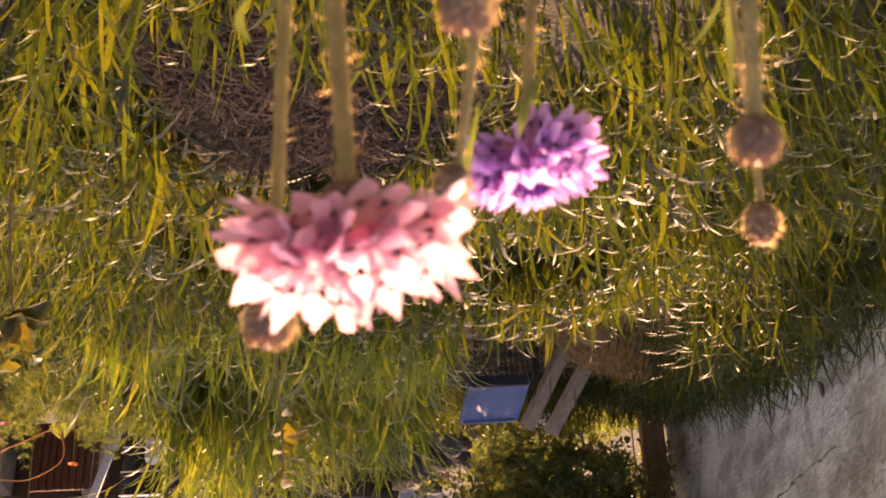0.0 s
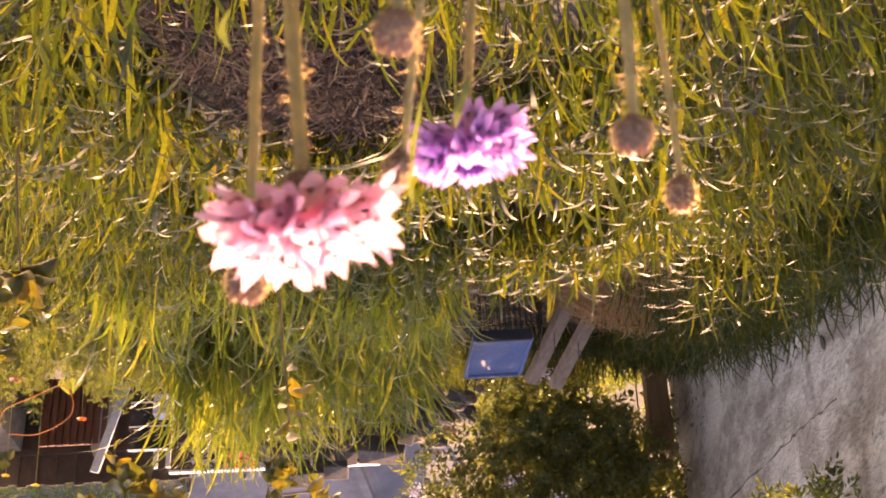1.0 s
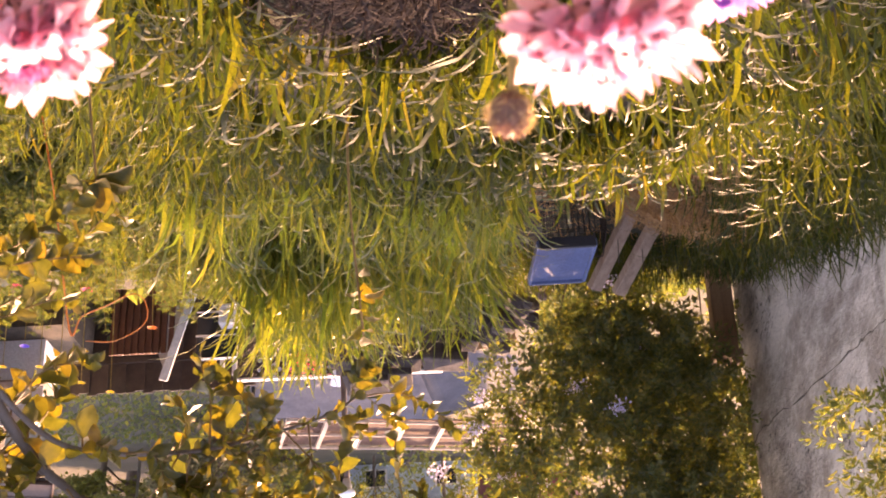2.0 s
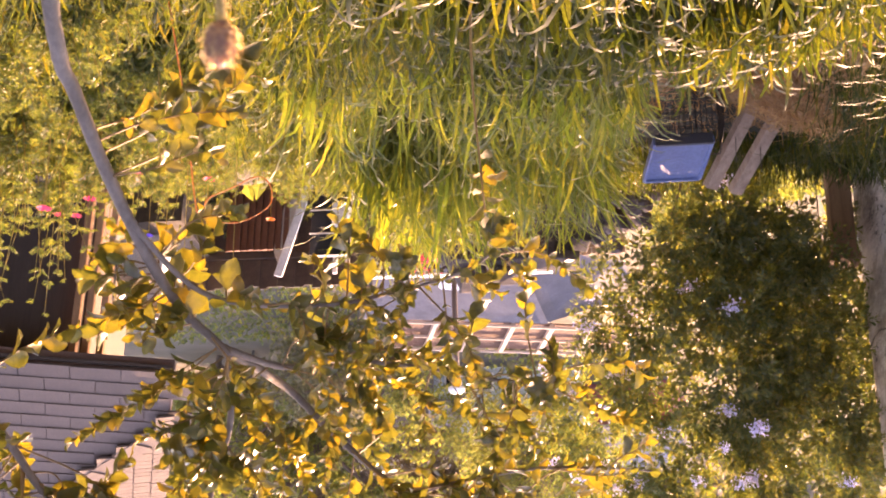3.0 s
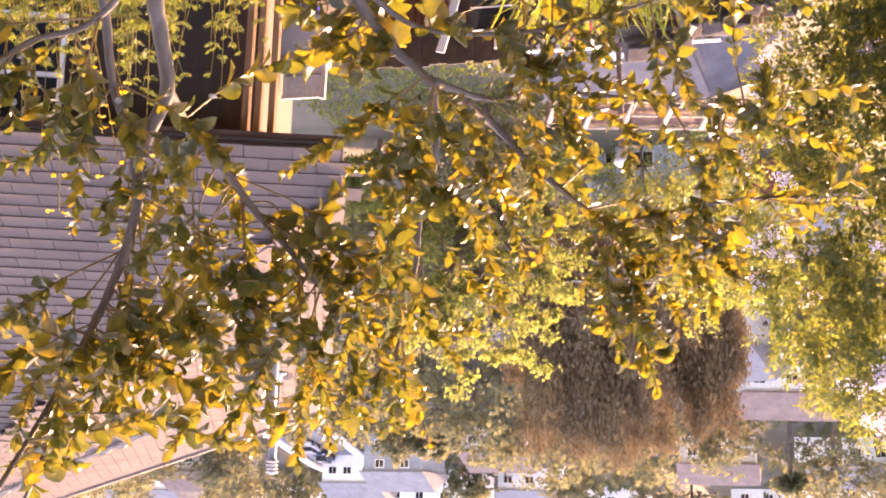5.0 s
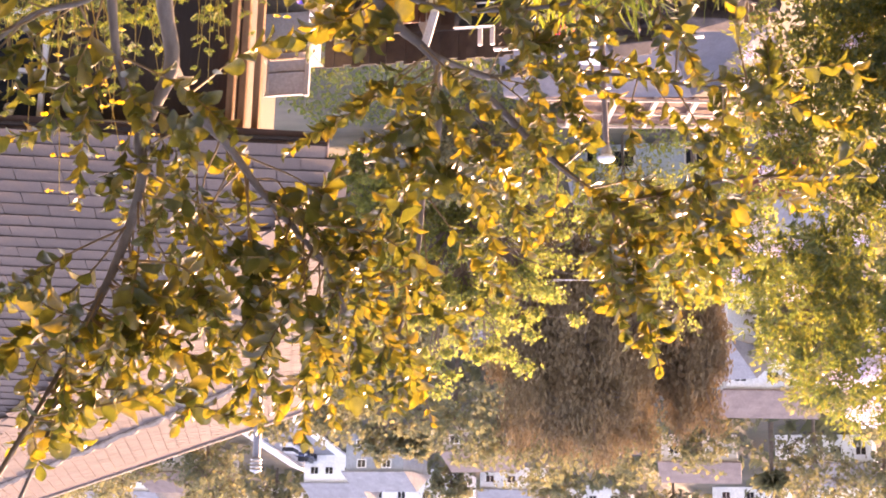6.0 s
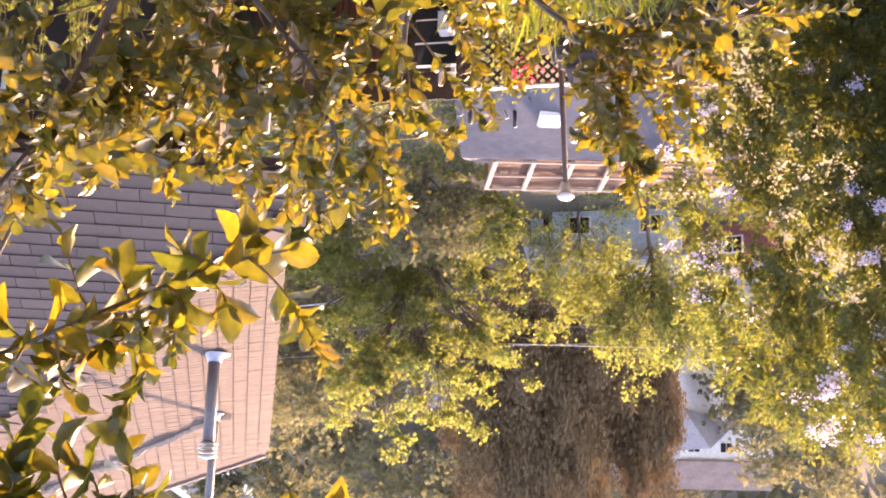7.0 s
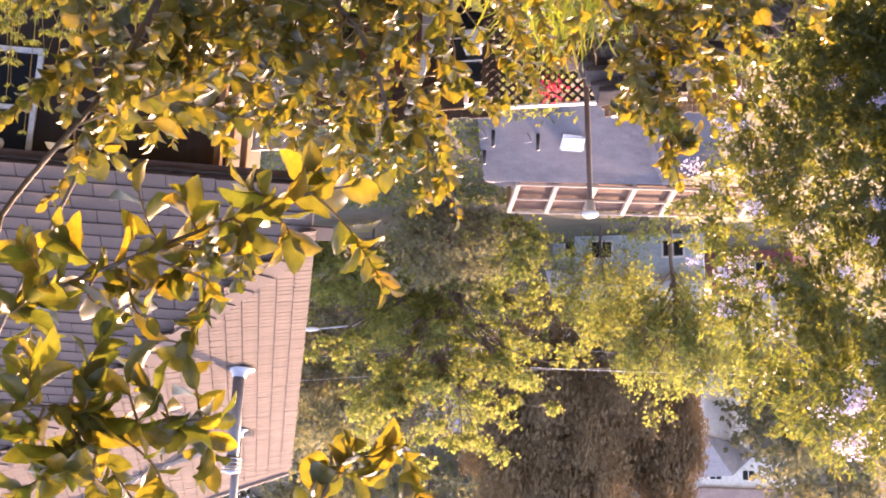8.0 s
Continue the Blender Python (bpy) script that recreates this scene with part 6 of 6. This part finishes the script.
UPPER_STREET = [(95, 190, (12, 9, 4), 4, M_WALLA, M_ROOFA, 1, 3), (82, 215, (12, 9, 5), 6, M_WALLA, M_ROOFB, 2, 3), (70, 240, (12, 9, 5), 6, M_CREAM, M_ROOFB, 2, 3), (28, 240, (13, 9, 5), 0, M_WALLA, M_ROOFA, 2, 4), (10, 250, (13, 9, 5), -5, M_CREAM, M_ROOFB, 2, 4), (-12, 250, (13, 9, 5), 5, M_WALLA, M_ROOFB, 2, 3), (50, 265, (14, 9, 5), 3, M_WALLA, M_ROOFA, 2, 4)]
FAR = LOWER_STREET + MIDDLE_STREET + UPPER_STREET
for x, y, s, yaw, wm, rm, st, nw in FAR:
    far_house("hillside_house", (x, y, gl(x, y) - 0.5), s, yaw, wm, rm, "pale house with a low pitched roof on the far slope", st, True, nw)
far_house("valley_house", (7.0, 75.5, -23.6), (6.5, 5, 3.2), -4, M_WALLC, M_ROOFA, "pale blue house with white framed windows", 1, False, 3)
far_house("valley_house", (-0.5, 80, -23.2), (8, 7, 3.5), 12, M_WALLD, M_ROOFA, "dull red house behind the trees", 1, True, 2)
far_house("valley_house", (14.5, 98, -22.8), (9, 7, 4), 4, M_WALLA, M_ROOFA, "white house behind the green tree", 1, True, 3)
far_house("valley_house", (26, 105, -22.6), (10, 8, 4), -6, M_CREAM, M_ROOFA, "cream house among trees in the valley", 1, True, 3)
pf = thing("pale_fence", "pale blue board fence in the valley", "fence")
for k in range(47):
    part("board", box_bm(0.145, 0.04, 1.1, pose(1.45 + 0.155 * k, 71, -18.75)), M_WALLC, pf)
part("rail", box_bm(7.2, 0.06, 0.08, pose(5.0, 70.94, -18.4)), M_WALLC, pf)
far_house("valley_house", (5.0, 72.64, -23.6), (7.2, 3.2, 4.45), 0, M_WALLC, M_ROOFA, "pale blue house wall with white framed windows under a board parapet", 1, False, 2)

rv, rf = slab_grid(2, 40, lambda u, v: (64.2 - 7.6 * u + 3.0 * (v - 0.3), 120 + 200 * v, gl(60, 120 + 200 * v) + 0.25 + 0.04 * (u - 0.5)))
tagged(part_mesh("road", mesh_of("road", rv, rf, M_ASPH)), "pale street climbing the far slope", "road", kind="structure")
for sx in (-0.9, 8.3):
    bm = bmesh.new()
    for k in range(40):
        y0 = 120 + 5 * k
        add_box(bm, 1.4, 5.02, 0.3, pose(64.2 - sx + 3.0 * ((y0 - 117.5) / 200 - 0.3), y0 + 2.5, gl(60, y0 + 2.5) + 0.32, math.degrees(math.atan2(gl(60, y0 + 5) - gl(60, y0), 5))))
    tagged(part("pavement", bm, M_WALLA), "pale pavement beside the street", "pavement", kind="structure")


def car(x, y, yaw, mat, label):
    ob = thing("parked_car", label, "car", "parked cars")
    m = Matrix.Translation((x, y, gl(60, y) + 0.3)) @ Matrix.Rotation(radians(yaw), 4, "Z") @ pose(0, 0, 0, 6)
    bm = box_bm(1.78, 4.4, 0.6, m @ pose(0, 0, 0.55), 0.12)
    part("body", bm, mat, ob, smooth=True)
    bm = bmesh.new()
    bmesh.ops.create_cube(bm, size=1, matrix=m @ pose(0, -0.2, 1.08) @ Matrix.Diagonal((1.5, 2.3, 0.55, 1)))
    part("cabin", bm, M_GLASS, ob)
    part("cabin_roof", box_bm(1.4, 1.6, 0.06, m @ pose(0, -0.2, 1.38), 0.02), mat, ob)
    for sx in (-1, 1):
        for yy in (-1.35, 1.35):
            w = part_mesh("wheel", mesh_of("wheel", [m @ Vector((sx * 0.86 + q[2] * sx, yy + q[0], 0.32 + q[1])) for q in lathe([(0.32, -0.1), (0.33, 0), (0.32, 0.1)], (0, 0, 0), 14)[0]], lathe([(0.32, -0.1), (0.33, 0), (0.32, 0.1)], (0, 0, 0), 14)[1], M_RUBBER, True), ob)
        part("headlight", box_bm(0.35, 0.05, 0.14, m @ pose(sx * 0.6, -2.2, 0.65)), M_WHITE, ob)
    return ob


for x, y, k in ((60.8, 166, 1), (60.6, 172, 0), (59.2, 178, 3), (60.8, 182, 2), (60.9, 188, 0), (59.0, 186, 3)):
    car(x + 3.0 * ((y - 120) / 200 - 0.3), y, 0, M_CARS[k], "car parked along the street on the far slope")

sl = thing("street_lamp", "street lamp with a pale head on a long arm", "street lamp")
part_mesh("pole", mesh_of("pole", *tube([(17.4, 60.2, -21.5), (17.5, 60.2, -14.6), (18.2, 60.2, -14.25), (20.0, 60.15, -14.1)], 0.07, 0.04, 8), M_STEEL, True), sl)
bm = bmesh.new()
bmesh.ops.create_uvsphere(bm, u_segments=14, v_segments=8, radius=1, matrix=pose(20.35, 60.14, -14.08) @ Matrix.Diagonal((0.42, 0.16, 0.12, 1)))
part("lamp_head", bm, M_WHITE, sl, smooth=True)

for pts, r in (([(9.5, 61, -12.25), (4.3, 62, -12.22), (0.2, 63, -12.3), (-4, 64, -12.0)], 0.022), ([(-14, 66, -10.5), (2.0, 66.5, -13.6), (12.4, 67, -14.6), (30, 68, -14.0)], 0.014), ([(60, 66, -9), (24, 66, -12.6), (-2, 66, -13.2), (-20, 66, -12)], 0.012)):
    w = thing("utility_wire", "thin overhead wire across the valley", "wire", "overhead wires")
    part_mesh("strand", mesh_of("strand", *tube(smooth_line(pts, 10), r, r, 5), M_STEEL), w)

FT = [("far_tree", 5.5, 3.2, 1300), ("far_tree", 7.5, 3.6, 1500), ("far_tree", 9.5, 4.6, 1700)]
protos = [grown_tree(n, (0, 0, 0), h, (c, c), k, 0.55, M_FARTREE, "hazy green tree on the far slope", 0.25, 9) for n, h, c, k in FT]
by_the_street = [(43, 150, 0), (28, 142, 1), (22, 140, 2), (14, 138, 2), (26, 172, 1), (41, 176, 0), (69, 158, 1), (72, 168, 2), (70, 186, 1), (62, 205, 2), (40, 200, 2), (18, 182, 2), (12, 190, 1), (6, 142, 1), (-6, 150, 2), (-14, 160, 2), (-2, 185, 2), (14, 218, 2), (36, 225, 2), (60, 232, 2), (88, 200, 2), (74, 200, 1)]
in_gardens = [(-16, 225, 2), (0, 232, 1), (22, 262, 2), (42, 250, 1), (30, 130, 2), (36, 122, 1), (19, 118, 2), (25, 90, 1), (29, 82, 2), (33, 95, 2), (84, 160, 2), (96, 168, 2), (78, 150, 2), (90, 150, 1), (-4, 108, 1), (-9, 120, 2), (44, 132, 1), (54, 140, 0), (10, 108, 0), (16, 112, 1)]
spots = by_the_street + in_gardens
for k, p in enumerate(protos):
    x, y, _ = [s for s in spots if s[2] == k][0]
    p.location = (x, y, gl(x, y))
seen = set()
for x, y, k in spots:
    if k not in seen:
        seen.add(k)
        continue
    tagged(copy_thing(protos[k], pose(x, y, gl(x, y), 0, 0, rng.uniform(0, 360))), group="far trees")
# gardens and scrub between the far houses
n = 11000
sc_xy = np.c_[rng.uniform(-30, 110, n), rng.uniform(96, 290, n)]
keep = np.abs(sc_xy[:, 0] - 60.5 - 3.0 * ((sc_xy[:, 1] - 120) / 200 - 0.3)) > 6.5
for fx, fy, fs, *_ in FAR:
    keep &= np.hypot(sc_xy[:, 0] - fx, sc_xy[:, 1] - fy) > 0.62 * fs[0]
keep &= np.array([noise.noise((x * 0.06, y * 0.06, 1.0)) > -0.15 for x, y in sc_xy])
sc_xy = sc_xy[keep]
sc_p = np.c_[sc_xy, land(sc_xy[:, 0], sc_xy[:, 1]) + rng.uniform(0, 0.8, len(sc_xy))]
tagged(part_mesh("valley_scrub", mesh_of("valley_scrub", *scatter(TUFT, turns(rng.normal(size=sc_p.shape) + [0, 0, 0.6]), sc_p, rng.uniform(1.0, 2.4, len(sc_p))), M_FARTREE)), "dull green gardens and scrub on the far slope", "scrub", kind="stuff")


def fan_palm(x, y, top):
    """A slim trunk with a head of stiff fronds, each a fan of blades."""
    ob = thing("palm_tree", "fan palm on the far slope", "palm", "far palms")
    g = gl(x, y)
    part_mesh("trunk", mesh_of("trunk", *tube([(x - 0.1, y, g - 0.3), (x, y, (g + top) / 2), (x, y, top)], 0.3, 0.22, 8), M_TRUNK), ob)
    d = np.c_[rng.normal(size=(130, 2)), rng.normal(0.5, 0.5, 130)]
    part_mesh("fronds", mesh_of("fronds", *scatter(SMALL, turns(d), np.tile([x, y, top], (130, 1)), rng.uniform(1.6, 2.6, 130)), M_FARTREE), ob, kind="stuff")


fan_palm(39.3, 150, gl(39, 150) + 4)
fan_palm(-1.3, 150, -7.6)

# ---- small things near the house ----
bulb = thing("porch_lamp", "small white bulb hanging under the dark eave", "lamp")
part("cord", beam_bm((7.17, 10.75, -3.66), (7.17, 10.75, -3.40), 0.012, 0.012), M_DARKPIPE, bulb)
part_mesh("socket", mesh_of("socket", *lathe([(0.02, 0), (0.03, -0.01), (0.03, -0.06), (0.02, -0.07)], (7.17, 10.75, -3.64), 12), M_DARKPIPE, True), bulb)
part_mesh("bulb", mesh_of("bulb", *lathe([(0.02, 0), (0.045, -0.05), (0.055, -0.09), (0.04, -0.13), (0.008, -0.145)], (7.17, 10.75, -3.70), 14), M_WHITE, True), bulb, "white glass bulb")

vine = thing("dry_tendril", "pale curled dry tendril above the herbs", "tendril")
vl = smooth_line([(1.75, 4.1, -2.9), (1.62, 4.15, -2.3), (1.54, 4.2, -1.83), (1.5, 4.2, -1.88), (1.41, 4.2, -1.92), (1.32, 4.2, -1.96), (1.27, 4.2, -1.92), (1.27, 4.2, -1.84), (1.37, 4.2, -1.78), (1.47, 4.18, -1.775)], 6)
part_mesh("strand", mesh_of("strand", *tube(vl, 0.0035, 0.002, 6), M_STRAW, True), vine)

mus = thing("yellow_flowering_herb", "slender herb with small yellow flowers before the tree", "flower")
stalks = []
for k in range(5):
    tip = np.array([1.37 - 0.035 * k, 2.0 + 0.03 * (k % 2), -0.36 - 0.035 * ((k * 2) % 5)])
    sl_ = smooth_line([(1.42, 2.02, float(land(1.42, 2.02)) - 0.02), (1.43 - 0.01 * k, 2.01, -1.0), tuple(tip)], 8)
    part_mesh("stalk", mesh_of("stalk", *tube(sl_, 0.0022, 0.0009, 5), M_STEM, True), mus)
    stalks.append(sl_)
pet = mesh_of("petal", np.array([(0, 0, 0), (0.45, 0.5, 0.15), (0.35, 1, 0.3), (-0.35, 1, 0.3), (-0.45, 0.5, 0.15)]) * 0.0085, [(0, 1, 2, 3, 4)], M_YELLOW)
for sl_ in stalks:
    for j in range(7):
        c = sl_[-1 - j // 2] + rng.normal(size=3) * [0.014, 0.01, 0.012]
        for k in range(4):
            o = part_mesh("petal", pet, mus)
            o.matrix_basis = pose(c[0], c[1], c[2], 40 * (j % 3 - 1), 30 * (j % 2), 90 * k + 25 * j)


# ---- roof tiles, last ----
def tile_mesh(name, lx, ly):
    return mesh_of(name, *quad_box([(0, 0, 0.022), (lx, 0, 0.022), (lx, ly, 0.010), (0, ly, 0.010)], 0.022), M_TILE)


TW, TL, TS, TC = 0.47, 0.22, 0.105, 0.187
shaded = tile_mesh("roof_tile", TW - 0.008, TL + 0.03)
sunny = mesh_of("roof_tile", *quad_box([(0, 0, 0.034), (0, TS - 0.009, 0.034), (TC - 0.008, TS - 0.009, 0.029), (TC - 0.008, 0, 0.029)][::-1], 0.022), M_TILE)
tiles = []
row = 0
v = -0.92
while v < 9.0:
    u = 0.02 + (0.5 * TW if row % 2 else 0) - TW
    while u < 8.6:
        if u + TW * 0.5 > HIP * (v + 0.1) and u > -0.3:
            tiles.append((0, u, v))
        u += TW
    v, row = v + TL, row + 1
u, row = -0.04, 0
while u < 7.6:
    v = -0.57 + (0.04 * row) % TS
    while v < 8.35 + 0.65 * u:
        if u <= HIP * (v + 0.2):
            tiles.append((1, u, v))
        v += TS
    u, row = u + TC, row + 1
turn = {0: Matrix.Rotation(math.atan2(HU.y, HU.x), 4, "Z") @ pose(0, 0, 0, math.degrees(math.atan(GB))), 1: Matrix.Rotation(math.atan2(HU.y, HU.x), 4, "Z") @ pose(0, 0, 0, math.degrees(math.atan(GC)), -math.degrees(math.atan(GA)))}
tiles.sort(key=lambda t: t[1] * 1.2 + t[2])
extra = []
for n, (k, u, v) in enumerate(tiles):
    z = GB * v if k == 0 else GC * v + GA * u
    m = Matrix.Translation(HC + HU * u + HV * v + Vector((0, 0, z + rng.uniform(-0.0015, 0.002)))) @ turn[k] @ pose(0, 0, 0, rng.normal() * 0.2, rng.normal() * 0.2, rng.normal() * 0.4)
    me = sunny if k else shaded
    if n < 300:
        o = part_mesh("roof_tile", me, roof)
        o.matrix_basis = m
    else:
        extra.append((np.array([m @ q.co for q in me.vertices]), [tuple(p.vertices) for p in me.polygons]))
for k in range(34):
    v = 0.05 + 0.3 * k
    p = HC + HU * (HIP * v) + HV * v + Vector((0, 0, GB * v + 0.035))
    q = HC + HU * (HIP * (v + 0.3)) + HV * (v + 0.3) + Vector((0, 0, GB * (v + 0.3) + 0.03))
    part("hip_tile", beam_bm(p + Vector((0, 0, 0.006)), q + Vector((0, 0, -0.004)), 0.23, 0.028), M_TILE, roof)
part_mesh("roof_tiles", mesh_of("roof_tiles", *join(extra), M_TILE), roof, kind="stuff")

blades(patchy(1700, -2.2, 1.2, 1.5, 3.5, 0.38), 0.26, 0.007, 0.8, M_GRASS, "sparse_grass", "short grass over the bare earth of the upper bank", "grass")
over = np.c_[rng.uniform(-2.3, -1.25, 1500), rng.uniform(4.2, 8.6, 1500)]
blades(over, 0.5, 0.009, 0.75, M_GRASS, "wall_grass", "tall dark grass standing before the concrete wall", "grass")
brush = np.c_[rng.normal(-1.2, 0.4, 1500), rng.uniform(6.0, 8.2, 1500)]
blades(brush, 0.26, 0.006, 1.5, M_STRAW, "brush_pile", "dry straw and brown stalks heaped beside the wire cage", "straw", 1.1)
tuft = np.c_[rng.normal(0.95, 0.22, 520), rng.normal(4.2, 0.5, 520)]
blades(tuft, 0.34, 0.0115, 0.55, M_GRASS, "grass_tuft", "thick tuft of long green grass on the slope", "grass")
